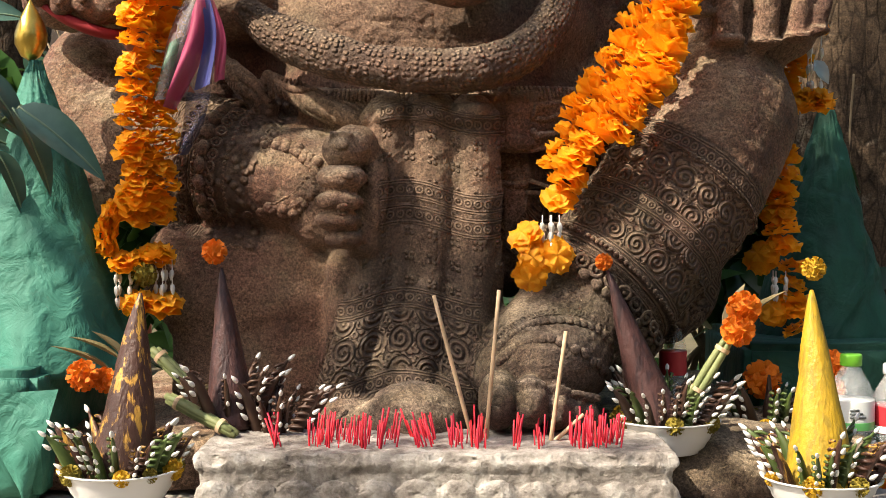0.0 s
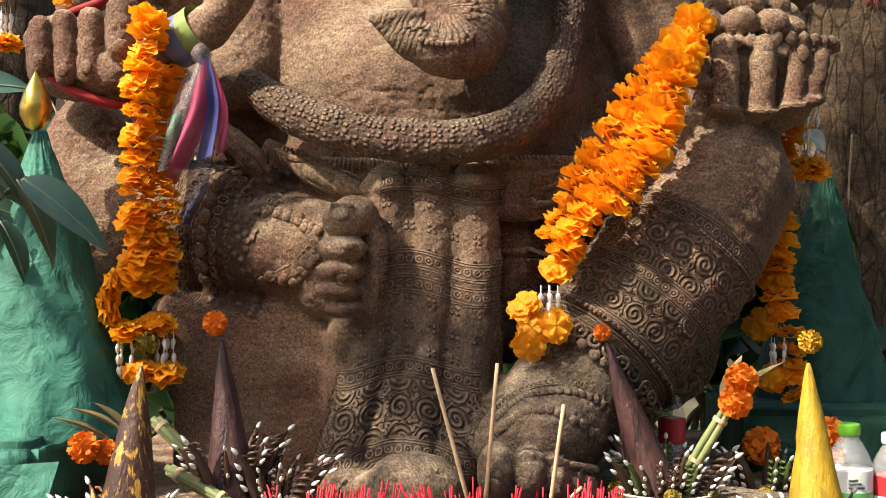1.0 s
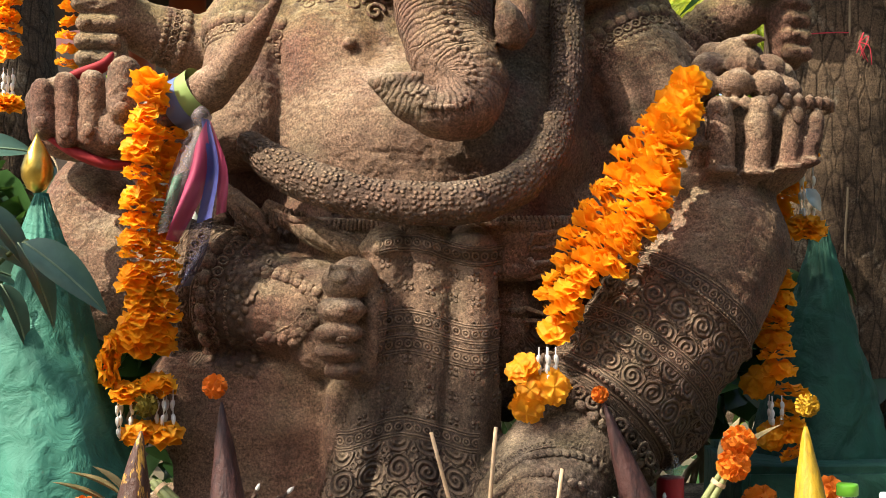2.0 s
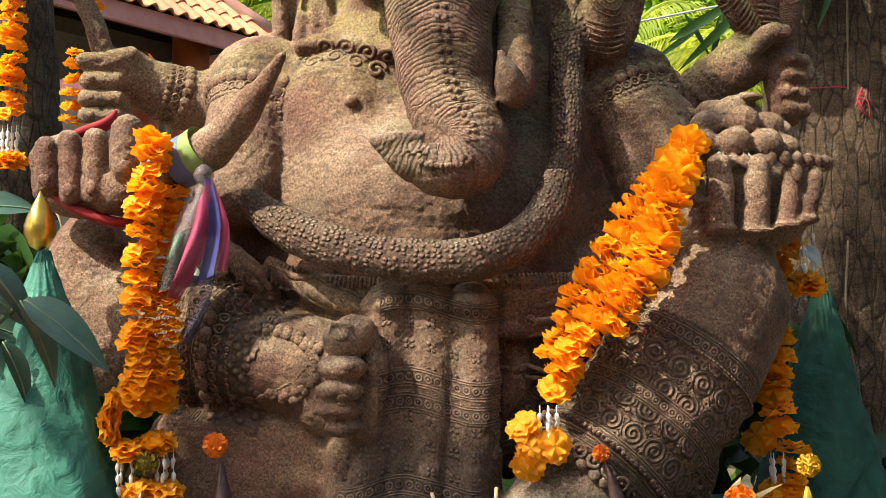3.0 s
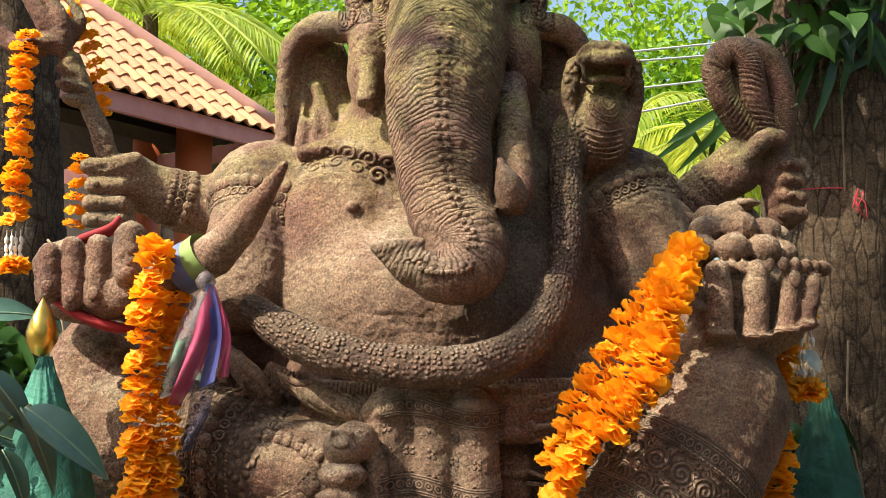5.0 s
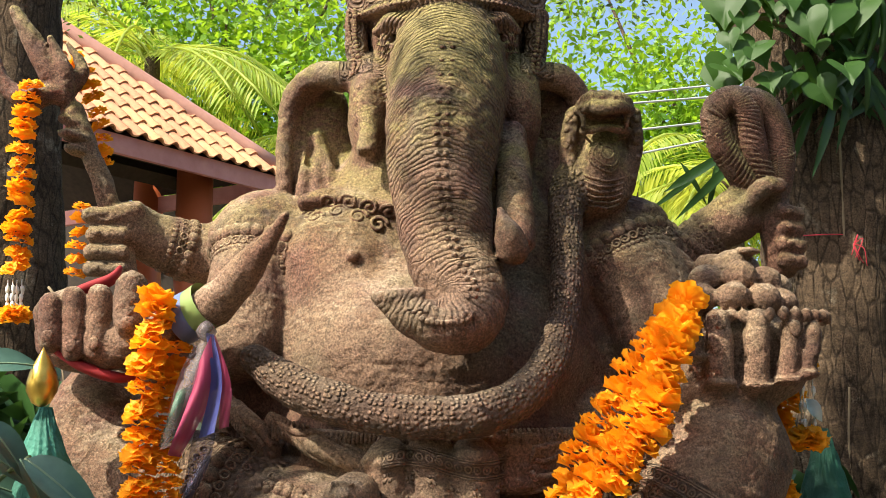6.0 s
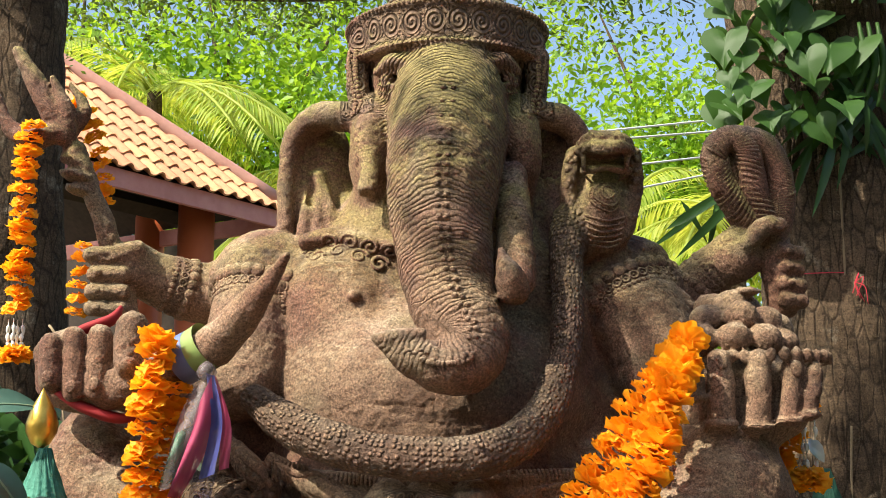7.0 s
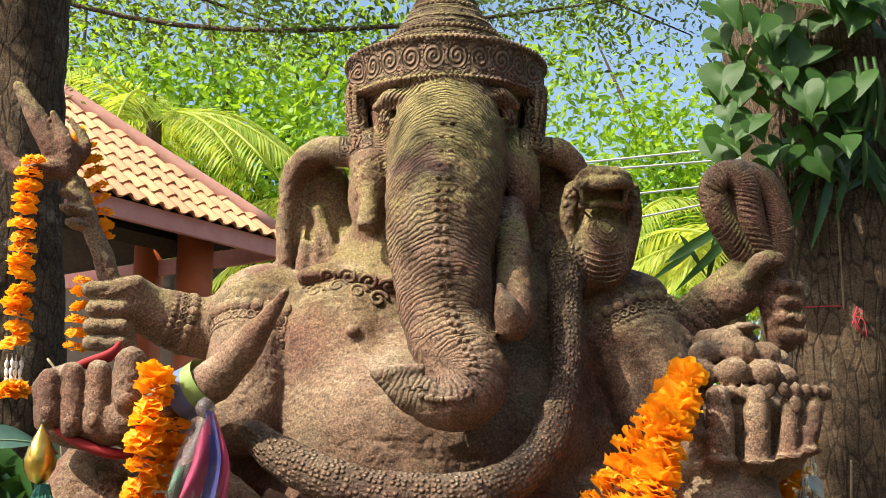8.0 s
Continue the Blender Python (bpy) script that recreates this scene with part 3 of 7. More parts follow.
    c.limb([(-0.69, 0.085, 2.152), (-0.735, 0.07, 2.132), (-0.778, 0.065, 2.152), (-0.807, 0.06, 2.214)], [.022, .020, .016, .006], .004)
    c.limb([(-0.685, 0.085, 2.142), (-0.681, 0.075, 2.186), (-0.707, 0.07, 2.243)], [.023, .016, .006], .004)
    c.limb([(-0.68, 0.1, 2.156), (-0.656, 0.1, 2.194), (-0.685, 0.1, 2.242)], [.020, .014, .005], .004)
    for yy, rr in ((345, .028), (372, .034), (398, .029)):
        c.ball(((-0.661, 0.098, 2.069)[0] + (372 - yy) * -.0003, .098, trident_z(yy)), (rr, rr, .010), .006, (0, 15, 0))
    # hand with the bowl of sweets
    c.ball((0.486, -0.074, 1.636), (.098, .055, .058), .012)
    for x0, y0, x1, y1, r in ((1220, 692, 1222, 758, .0215), (1272, 700, 1272, 806, .0235), (1342, 700, 1336, 810, .0235), (1403, 712, 1390, 800, .0215), (1440, 722, 1425, 790, .018)):
        c.limb([hand_r(x0, y0), hand_r((x0 + x1) / 2, (y0 + y1) / 2, -.006), hand_r(x1, y1)], [r * .80, r * .84, r * .92], .0015)
        c.ball(hand_r(x1, y1 + 10, -.006), (r * 1.12, r * 1.0, .010), .003)
    c.ball((0.493, -0.065, 1.688), (.10, .070, .045), .015)
    c.ball((0.487, -0.070, 1.672), (.096, .060, .055), .010)
    for k in range(30):
        a = 2 * math.pi * k / 30
        c.ball((0.515 + .098 * math.cos(a), -.085 + .075 * math.sin(a), sweets_z(700)), (.009, .009, .012), .004)
    for x, y, yy in ((1252, 668, -.13), (1305, 668, -.15), (1362, 670, -.14), (1402, 675, -.11), (1270, 628, -.10), (1327, 625, -.125), (1378, 632, -.10), (1410, 640, -.06), (1255, 655, -.05), (1320, 602, -.085), (1350, 604, -.06), (1290, 600, -.05)):
        c.ball(hand_r(x, y - 10, yy + .170), (.0285, .0285, .0250), .0015)
    c.ball((0.497, -0.065, 1.831), (.024, .022, .007), .004)
    # hand with the noose
    c.ball((0.53, 0.15, 1.934), (.044, .036, .05), .02, (0, 20, 0))
    c.limb([(0.542, 0.12, 1.944), (0.571, 0.1, 1.972), (0.599, 0.1, 1.975)], [.019, .018, .014], .008)
    for yy in (505, 533, 562, 591):
        c.limb([((0.607, 0.12, 1.89)[0], .12, trident_z(yy)), ((0.637, 0.13, 1.891)[0], .13, trident_z(yy) - .002)], .0145, .005)
    c.limb([(0.615, 0.16, 1.842), (0.601, 0.15, 1.924), (0.591, 0.145, 1.975)], [.028, .03, .03], .01)
    c.ball((0.554, 0.15, 2.056), (.052, .016, .085), .01)
    for pts in NOOSE:
        c.limb(pts, .0235, .003, 40)
    # head
    c.ball((0.003, 0.15, 2.219), (.137, .150, .165), .04)
    c.ball((0.005, 0.09, 2.254), (.137, .115, .085), .03)
    c.ball((-0.131, 0.07, 2.105), (.040, .07, .10), .03)
    c.ball((0.135, 0.07, 2.105), (.038, .07, .10), .03)
    c.limb(TRUNK[:7], TRUNK_R[:7], .025)
    c.limb(TRUNK[5:], TRUNK_R[5:], .006, 36)
    # lips of the trunk's tip, with the nostril between
    c.limb([draw_mid(662, 392, -.205), draw_mid(700, 388, -.215), draw_mid(742, 384, -.212)], [.006, .010, .008], .008)
    c.limb([draw_mid(752, 398, -.20), draw_mid(778, 400, -.21)], [.009, .011], .006, cut=True)
    # brows, eyes, forehead mark
    ez = (-0.105, 0.03, 2.223)[2]
    for sx in (-1, 1):
        ex = 0.006 + sx * .101
        fy = c.front(ex, ez)
        c.ball((ex, fy - .004, ez), (.026, .012, .015), .010, (0, 0, sx * -35), True)
        c.limb([(ex - sx * .040, fy - .022, ez + .018), (ex - sx * .006, fy - .012, ez + .028), (ex + sx * .022, fy + .016, ez + .016)], [.007, .014, .009], .006)
        c.ball((ex, fy + .010, ez), (.020, .012, .011), .003, (0, 0, sx * -35))
        c.limb([(ex - sx * .026, fy - .012, ez + .002), (ex - sx * .002, fy - .004, ez + .010), (ex + sx * .020, fy + .016, ez)], .0045, .002)
        c.limb([(ex - sx * .030, fy - .014, ez - .006), (ex, fy - .004, ez - .014), (ex + sx * .022, fy + .018, ez - .006)], .005, .003)
        c.limb([(ex - sx * .030, fy - .014, ez - .022), (ex, fy - .002, ez - .028), (ex + sx * .022, fy + .020, ez - .020)], .004, .004)
    c.ball((0.007, -0.02, 2.246), (.013, .012, .010), .006)
    c.limb([(-0.024, -0.005, 2.268), (-0.004, -0.012, 2.257), (0.007, -0.012, 2.268), (0.02, -0.012, 2.257), (0.04, -0.005, 2.268)], .006, .005)
    # tusks
    c.limb([(0.116, -0.02, 2.037), (0.116, -0.07, 1.934), (0.117, -0.11, 1.843)], [.026, .030, .029], .006)
    c.limb([(0.108, -0.155, 1.823), (0.1, -0.165, 1.845), (0.089, -0.165, 1.883)], [.027, .021, .005], .002)
    c.limb([(-0.13, 0.01, 2.069), (-0.131, -0.005, 2.021)], [.016, .019], .012)
    c.ball((-0.131, -0.012, 2.002), (.012, .016, .012), .006, cut=True)
    # ears
    c.ball((-0.231, 0.14, 2.075), (.066, .028, .125), .02, (0, 0, 12))
    c.limb([(-0.16, 0.08, 2.169), (-0.215, 0.09, 2.176), (-0.267, 0.1, 2.145), (-0.286, 0.11, 2.074), (-0.288, 0.11, 1.979)], [.026, .028, .024, .017, .016], .012)
    c.ball((-0.224, 0.085, 2.095), (.044, .034, .060), .012, cut=True)
    for q, xx in enumerate((535, 562, 590)):
        c.limb([(-0.229, 0.115, 2.069), ((-0.226, 0.1, 2.008)[0] + (q - 1) * .024, .098, 1.99), ((-0.226, 0.1, 2.008)[0] + (q - 1) * .026, .095, 1.90)], [.010, .013, .012], .008)
    c.ball((-0.241, 0.1, 2.04), (.009, .02, .03), .006, cut=True)
    c.ball((-0.183, 0.09, 2.043), (.007, .02, .022), .006, cut=True)
    c.ball((0.209, 0.15, 2.099), (.062, .03, .12), .02, (0, 0, -12))
    c.limb([(0.158, 0.08, 2.176), (0.205, 0.09, 2.172), (0.239, 0.1, 2.145), (0.257, 0.12, 2.075)], [.024, .026, .021, .016], .012)
    for q in range(3):
        c.limb([(0.17 + q * .02, .105, 2.06), (0.168 + q * .022, .10, 1.98), (0.165 + q * .024, .095, 1.90)], [.008, .012, .010], .008)
    # collar of leaves
    for q in range(9):
        c.ball(((-0.237, 0.05, 1.952)[0] + .018 * q, .045 - .004 * q, 1.945 - .004 * abs(q - 2)), (.016, .02, .014), .01)
    # crown: a broad carved band with lips, and a ringed cone
    cx, cy, cz = 0.005, 0.135, CROWN_Z
    c.turned((cx, cy, cz), [(-.046, .160), (-.040, .178), (-.034, .181), (-.028, .176), (.024, .182), (.030, .188), (.038, .189), (.043, .180), (.047, .150)], .006, .98)
    c.turned((cx, cy, cz), [(.030, .150), (.047, .143), (.075, .116), (.110, .088), (.150, .062), (.200, .040), (.24, .012)], .004, .98)
    for k in range(9):
        c.turned((cx, cy, cz + .052 + .016 * k), [(-.0045, float(np.interp(.052 + .016 * k, [.047, .075, .11, .15, .2], [.143, .116, .088, .062, .04])) - .002), (0, float(np.interp(.052 + .016 * k, [.047, .075, .11, .15, .2], [.143, .116, .088, .062, .04])) + .006), (.0045, float(np.interp(.052 + .016 * k, [.047, .075, .11, .15, .2], [.143, .116, .088, .062, .04])) - .002)], .004)
    for sx in (-1, 1):
        c.limb([(cx + sx * .158, .07, cz - .01), (cx + sx * .160, .065, cz - .06), (cx + sx * .152, .06, cz - .135)], [.022, .018, .012], .012)
        c.limb([(cx + sx * .165, .11, cz - .02), (cx + sx * .162, .10, cz - .09), (cx + sx * .15, .10, cz - .15)], [.022, .020, .015], .012)
    # snake and its raised hood
    c.limb(SNAKE, [.024, .030] + [.0325] * 5 + [.030, .027, .027, .030, .032], .006, 60)
    c.ball(draw_mid(450, 500, -.12), (.026, .030, .021), .006)
    c.limb([draw_mid(432, 497, -.145), draw_mid(460, 512, -.155), draw_mid(490, 520, -.17)], .003, .003, cut=True)
    c.limb([(0.222, 0.05, 1.927), (0.251, 0.04, 1.955), (0.273, 0.03, 2.003)], [.034, .04, .035], .015)
    c.ball(draw_high(1063, 415, .05), (.064, .024, .106), .010)
    c.ball(draw_high(1070, 440, .028), (.041, .017, .072), .004)
    for u0, u1, u2 in ((1012, 1003, 1030), (1118, 1122, 1104)):
        c.limb([draw_high(u0, 335, .03), draw_high(u1, 410, .03), draw_high(u2, 480, .035)], [.014, .013, .009], .005)
    c.ball(draw_high(1068, 318, .005), (.050, .052, .019), .006)
    c.limb([draw_high(1022, 330, 0), draw_high(1045, 322, -.035), draw_high(1070, 325, -.048), draw_high(1094, 322, -.035), draw_high(1114, 330, 0)], [.009, .011, .012, .011, .009], .003)
    for u in (1047, 1090):
        c.ball(draw_high(u, 306, -.03), (.0115, .012, .009), .002)
        c.limb([draw_high(u - 14, 306, -.022), draw_high(u, 296, -.032), draw_high(u + 14, 306, -.022)], .004, .002)
    c.slab(draw_high(1068, 349, .0), (.036, .026, .0085), .004, (0, 0, 0), .006, cut=True)
    c.limb([draw_high(1030, 366, .004), draw_high(1070, 360, -.012), draw_high(1110, 366, .004)], .007, .004)
    for u in (1030, 1107):
        c.limb([draw_high(u, 336, -.012), draw_high(u + 1, 352, -.015), draw_high(u, 366, -.010)], [.006, .005, .003], .002)
    # folded leg
    c.ball((-0.591, 0.06, 1.518), (.088, .10, .145), .03)
    c.limb(CALF, [.12, .112, .104, .092, .080, .072], .02)
    c.ball((-0.169, -0.12, 1.34), (.06, .06, .05), .02)
    c.slab((-0.125, -0.14, 1.379), (.030, .070, .098), .015, (0, -6, 0), .028)
    for x, y, Y, r in ((612, 268, -.212, (.034, .046, .029)), (628, 258, -.205, (.033, .040, .030)), (604, 317, -.228, (.036, .036, .0205)), (600, 356, -.226, (.036, .036, .0175)), (598, 391, -.222, (.034, .036, .0175)), (608, 424, -.212, (.029, .034, .016))):
        c.ball(foot_l(x, y, Y), r, .002)
    for y in (292, 336, 374, 408):
        c.limb([foot_l(568, y, -.245), foot_l(604, y + 2, -.262), foot_l(640, y, -.245)], .0032, .003, cut=True)
    c.limb([foot_l(650, 250, -.20), foot_l(668, 320, -.205), foot_l(660, 400, -.20), foot_l(640, 440, -.185)], [.014, .016, .015, .012], .006)
    c.slab(foot_l(612, 318, -.248), (.012, .004, .010), .003, (0, 0, 0), .003)
    c.slab(foot_l(605, 250, -.245), (.018, .004, .014), .003, (10, 0, 0), .003)
    for s, r in ((.42, .104), (.50, .102), (.555, .097), (.61, .093)):
        q = spline(CALF, 50)[int(s * 50)]
        c.ball(tuple(q), (.012, r * 1.02, r * 1.04), .008, (0, 8, -15))
    # raised leg
    c.limb([(0.112, 0.12, 1.425), (0.282, 0.08, 1.481), (0.423, -0.02, 1.503)], [.13, .12, .115], .04)
    c.ball((0.426, -0.08, 1.503), (.112, .10, .115), .03)
    c.limb(SHIN, [.112, .122, .124, .118, .106, .088], .02, 20)
    sp = spline(SHIN, 100)
    for s, r in ((.26, .131), (.345, .129), (.54, .128), (.70, .126), (.80, .122), (.84, .117)):
        i = int(s * 100)
        w = Vector(sp[i + 1] - sp[i]).to_track_quat("Z", "Y").to_euler()
        c.ball(tuple(sp[i]), (r, r, .011), .006, [math.degrees(a) for a in w])
    c.limb([(0.401, -0.07, 1.295), (0.392, -0.07, 1.223), (0.349, -0.09, 1.189)], [.035, .04, .04], .02)
    c.ball((0.148, -0.215, 1.142), (.095, .12, .085), .025)
    c.ball((0.118, -0.235, 1.124), (.085, .075, .055), .02)
    for x, y, Y, r in ((882, 708, -.345, (.029, .055, .042)), (938, 712, -.350, (.026, .05, .036)), (984, 722, -.340, (.021, .045, .031)), (1014, 730, -.325, (.018, .04, .027)), (1040, 735, -.305, (.016, .035, .023))):
        c.ball(foot_l(x, y, Y), r, .006)
        c.limb([foot_l(x - 20, y - 30, Y - r[1] * .45), foot_l(x, y - 34, Y - r[1] * .6), foot_l(x + 20, y - 30, Y - r[1] * .45)], .006, .004)
    # cloth between the knees
    c.slab((-0.018, -0.068, 1.393), (.112, .035, .15), .02, (6, 0, 0), .03)
    c.slab((-0.044, -0.125, 1.158), (.135, .035, .14), .02, (10, 0, 0), .03)
    for pts, r in ((((686, 208), (694, 300), (664, 470), (628, 610), (600, 716)), .034), (((716, 214), (724, 330), (700, 500), (690, 610), (672, 718)), .026), (((762, 204), (764, 330), (757, 500), (742, 610), (728, 720)), .038), (((806, 214), (806, 330), (800, 500), (792, 610), (782, 718)), .024), (((836, 208), (842, 330), (838, 500), (832, 610), (818, 712)), .034), (((864, 232), (872, 380), (866, 560), (858, 640), (848, 690)), .015)):
        c.limb([foot_l(*q, y) for q, y in zip(pts, (-.150, -.148, -.158, -.176, -.205))], [r, r * .95, r, r * 1.05, r * 1.15], .0015, 24)
    c.slab(foot_l(632, 590, -.125), (.042, .024, .135), .010, (9, 5, 0), .018)
    c.ball((0.104, -0.03, 1.384), (.050, .07, .17), .02)
    for x in (690, 765, 833):
        c.limb([foot_l(x - 34, 210, -.158), foot_l(x, 203, -.178), foot_l(x + 34, 210, -.158)], [.015, .019, .015], .004)
    # sash and belt folds over the hips
    for y, r in ((640, .012), (662, .016), (690, .013), (715, .014)):
        c.limb([(-.34, .08, belt_z(y - 25)), (-.22, -.075, belt_z(y - 5)), (-.05, -.125, belt_z(y + 6)), (.10, -.125, belt_z(y + 6)), (.22, -.07, belt_z(y - 8)), (.30, .05, belt_z(y - 30))], r, .008)
    c.limb([(-0.273, -0.09, 1.559), (-0.197, -0.12, 1.518), (-0.126, -0.13, 1.488)], [.012, .017, .014], .008)
    c.limb([(-0.352, -0.05, 1.588), (-0.31, -0.08, 1.55), (-0.272, -0.09, 1.514)], [.016, .020, .018], .008)
    # folds hanging under the raised thigh
    for q in range(6):
        c.limb([(.10 + .03 * q, -.07 + .02 * q, 1.52 - .005 * q), (.125 + .02 * q, -.09 + .015 * q, 1.40 - .02 * q), (.11 + .01 * q, -.08 + .01 * q, 1.28 - .015 * q)], [.010, .013, .008], .01)
    return c


def bead(p, n, r, flat=.5):
    return moved(BEAD, turn_to(p, n, 0, 1) @ Matrix.Diagonal((r, r, r * flat, 1)))


def rosette(p, n, r):
    return moved(RING, turn_to(p, n, 0, r) @ Matrix.Diagonal((1, 1, .75, 1)))


BEAD = lathe([(.05, 1.0), (.6, .8), (.95, .3), (1.0, -.3)][::-1], 7)
RING = join(tube([(math.cos(a) * .78, math.sin(a) * .78, .12) for a in np.linspace(0, 2 * math.pi, 13)], .26, 5, 12, caps=False), moved(BEAD, Matrix.Diagonal((.30, .30, .34, 1))))


def carvings(clay):
    """Rosettes, beads and scrolls in relief on the skin."""
    out = []

    def row(pts, n, r, kind="ring", jitter=0.0):
        p, nn = clay.onto(spline(pts, n))
        for a, b in zip(p, nn):
            if abs(clay.value(a[None])[0][0]) < .01:
                out.append(rosette(a, b, r) if kind == "ring" else bead(a, b, r))

    def hoop(curve, s, rad, n, r, kind="ring"):
        c = spline(curve, 100)
        i = int(s * 100)
        m = turn_to(c[i], c[min(100, i + 1)] - c[i - 1])
        row([m @ Vector((rad * math.cos(a), rad * math.sin(a), 0)) for a in np.linspace(0, 2 * math.pi, 17)], n, r, kind)

    def scroll(p, size, way=1, turns=1.6, r=.0034):
        q, n = clay.onto(np.array([p]))
        m = turn_to(q[0], n[0])
        a = np.linspace(0, turns * 2 * math.pi, 26)
        k = size * (1 - .85 * a / a[-1])
        pts, _ = clay.onto(np.array([m @ Vector((way * x * math.cos(t), x * math.sin(t), .0)) for t, x in zip(a, k)]), 4)
        out.append(tube(list(pts), r, 5, 30))

    def nail(p, w, h):
        q, n = clay.onto(np.array([p]))
        m = turn_to(q[0], n[0])
        up = m.inverted().to_3x3() @ Vector((0, 0, 1))
        m = m @ Matrix.Rotation(math.atan2(up.y, up.x) - math.pi / 2, 4, "Z")
        out.append(moved(BEAD, m @ Matrix.Diagonal((w, h, .0036, 1))))

    for u, v in ((90, 738), (131, 756), (171, 752)):
        nail(hand_l(u, v - 8, -.02), .0105, .0115)
    nail((-0.487, -0.17, 1.704), .0125, .0125)
    for u, v in ((1220, 694), (1272, 702), (1342, 702), (1404, 714)):
        nail(hand_r(u, v + 4, -.022), .0105, .0150)
    for yy in (548, 579, 609):
        nail(((-0.607, 0.06, 1.881)[0], .06, trident_z(yy)), .008, .006)
    for yy in (505, 533, 562, 591):
        nail(((0.618, 0.105, 1.888)[0], .105, trident_z(yy)), .009, .006)
    for u, v, y, w in ((606, 262, -.245, .015), (612, 316, -.25, .011), (606, 356, -.245, .010), (603, 391, -.24, .009)):
        nail(foot_l(u, v, y), w, w * .75)
    for u, v, y, w in ((880, 722, -.38, .016), (938, 724, -.385, .014), (985, 732, -.37, .011)):
        nail(foot_l(u, v, y), w, w * .8)
    # shin bands
    for s, rad, n, r, kind in ((.25, .13, 110, .0036, "bead"), (.73, .13, 90, .0040, "bead"), (.80, .125, 30, .012, "ring"), (.86, .12, 34, .010, "bead")):
        hoop(SHIN, s, rad, n, r, kind)
    # ankle bands of the folded leg
    for s, rad, n, r, kind in ((.46, .11, 34, .0105, "ring"), (.42, .11, 70, .0045, "bead"), (.50, .105, 70, .0045, "bead"), (.535, .105, 24, .0135, "bead"), (.575, .10, 32, .0095, "ring"), (.61, .10, 60, .0045, "bead")):
        hoop(CALF, s, rad, n, r, kind)
    for k in range(3):
        row([foot_l(470 + 8 * k, 195 + 14 * k, -.16), foot_l(520 + 6 * k, 240 + 12 * k, -.19), foot_l(555, 285 + 16 * k, -.20)], 13, .0080 - .001 * k, "ring" if k != 1 else "bead")
        row([foot_l(440 + 12 * k, 410 - 14 * k, -.16), foot_l(500 + 8 * k, 375 - 12 * k, -.18), foot_l(545, 320 + 8 * k, -.19)], 13, .0080 - .001 * k, "ring" if k != 1 else "bead")
    # anklet over the standing foot
    for k in range(3):
        row([foot_l(890 + 8 * k, 600 + 22 * k, -.28), foot_l(930 + 10 * k, 560 + 30 * k, -.29), foot_l(1010, 560 + 40 * k, -.27), foot_l(1060, 600 + 30 * k, -.22)], 24, .0085, "bead" if k else "ring")
    # arm bands
    for pts, rs in (([(-0.323, 0.11, 1.877), (-0.334, 0.07, 1.791), (-0.334, 0.03, 1.7)], .09), ([(0.304, 0.13, 1.869), (0.342, 0.09, 1.793), (0.371, 0.05, 1.692)], .095)):
        hoop(pts, .16, rs, 26, .014, "bead")
        hoop(pts, .26, rs, 34, .0095, "ring")
        hoop(pts, .33, rs, 60, .005, "bead")
    for pts in ([(-0.352, 0.2, 1.89), (-0.433, 0.19, 1.868), (-0.511, 0.16, 1.884), (-0.561, 0.13, 1.906)], [(0.342, 0.21, 1.892), (0.433, 0.2, 1.858), (0.494, 0.18, 1.908), (0.537, 0.16, 1.931)]):
        hoop(pts, .50, .06, 20, .011, "bead")
        hoop(pts, .58, .06, 24, .008, "ring")
        hoop(pts, .64, .055, 30, .006, "bead")
    # crown
    for z, n, r, rad in ((CROWN_Z - .034, 120, .0036, .18), (CROWN_Z + .034, 120, .0038, .188)) + tuple((CROWN_Z + .052 + .032 * k, 90 - 16 * k, .0038, .14 - .026 * k) for k in range(4)):
        row([(.005 + rad * math.cos(a), .135 + rad * math.sin(a), z) for a in np.linspace(0, 2 * math.pi, 25)], n, r, "bead")
    for sx in (-1, 1):
        for o in (0, .018):
            row([(.005 + sx * (.165 + o * .2), .045 + o, 2.285), (.005 + sx * (.165 + o * .2), .04 + o, 2.24), (.005 + sx * (.155 + o * .2), .035 + o, 2.17)], 18, .0055, "bead")
    # seam of beads down the trunk
    t = spline(TRUNK, 100)
    for i in range(10, 84, 2):
        w = Vector(t[i + 1] - t[i - 1]).normalized()
        for sx in (-1, 1):
            p, n = clay.onto(np.array([t[i] + np.array((sx * .0085, -.10, .03 * (i < 60)))]), 8)
            out.append(bead(p[0], n[0], .0052, .8))
    # collar of scrolled leaves
    for k in range(9):
        p = ((-0.236, 0.04, 1.947)[0] + .018 * k, .02 - .004 * k, 1.935 - .006 * abs(k - 3) - .02 * (k % 2))
        scroll(p, .017, 1 if k % 2 else -1, 1.3, .004)
    for pts in NOOSE:
        q = spline(pts, 56)
        for i in range(1, 56):
            m = turn_to(q[i], q[i + 1] - q[i - 1]) @ Euler((.45, .25, 0)).to_matrix().to_4x4()
            out.append(tube([m @ Vector((.0235 * math.cos(a), .0235 * math.sin(a), 0)) for a in np.linspace(0, 2 * math.pi, 11)], .0042, 5, 12, caps=False))
    # belt: a gathered hem with upright pleats
    for k in range(74):
        u = 482 + 7.4 * k
        dv = 30 * abs(k / 73 - .52) ** 1.5
        p, n = clay.onto(np.array([draw_mid(u, 622 - dv + w, -.15 + .09 * abs(k / 73 - .5)) for w in (0, 16, 32)]))
        if np.ptp(p[:, 1]) < .05 and (np.abs(clay.value(p)[0]) < .006).all():
            out.append(tube([tuple(a + b * .002) for a, b in zip(p, n)], [.0026, .0036, .0028], 5, 4))
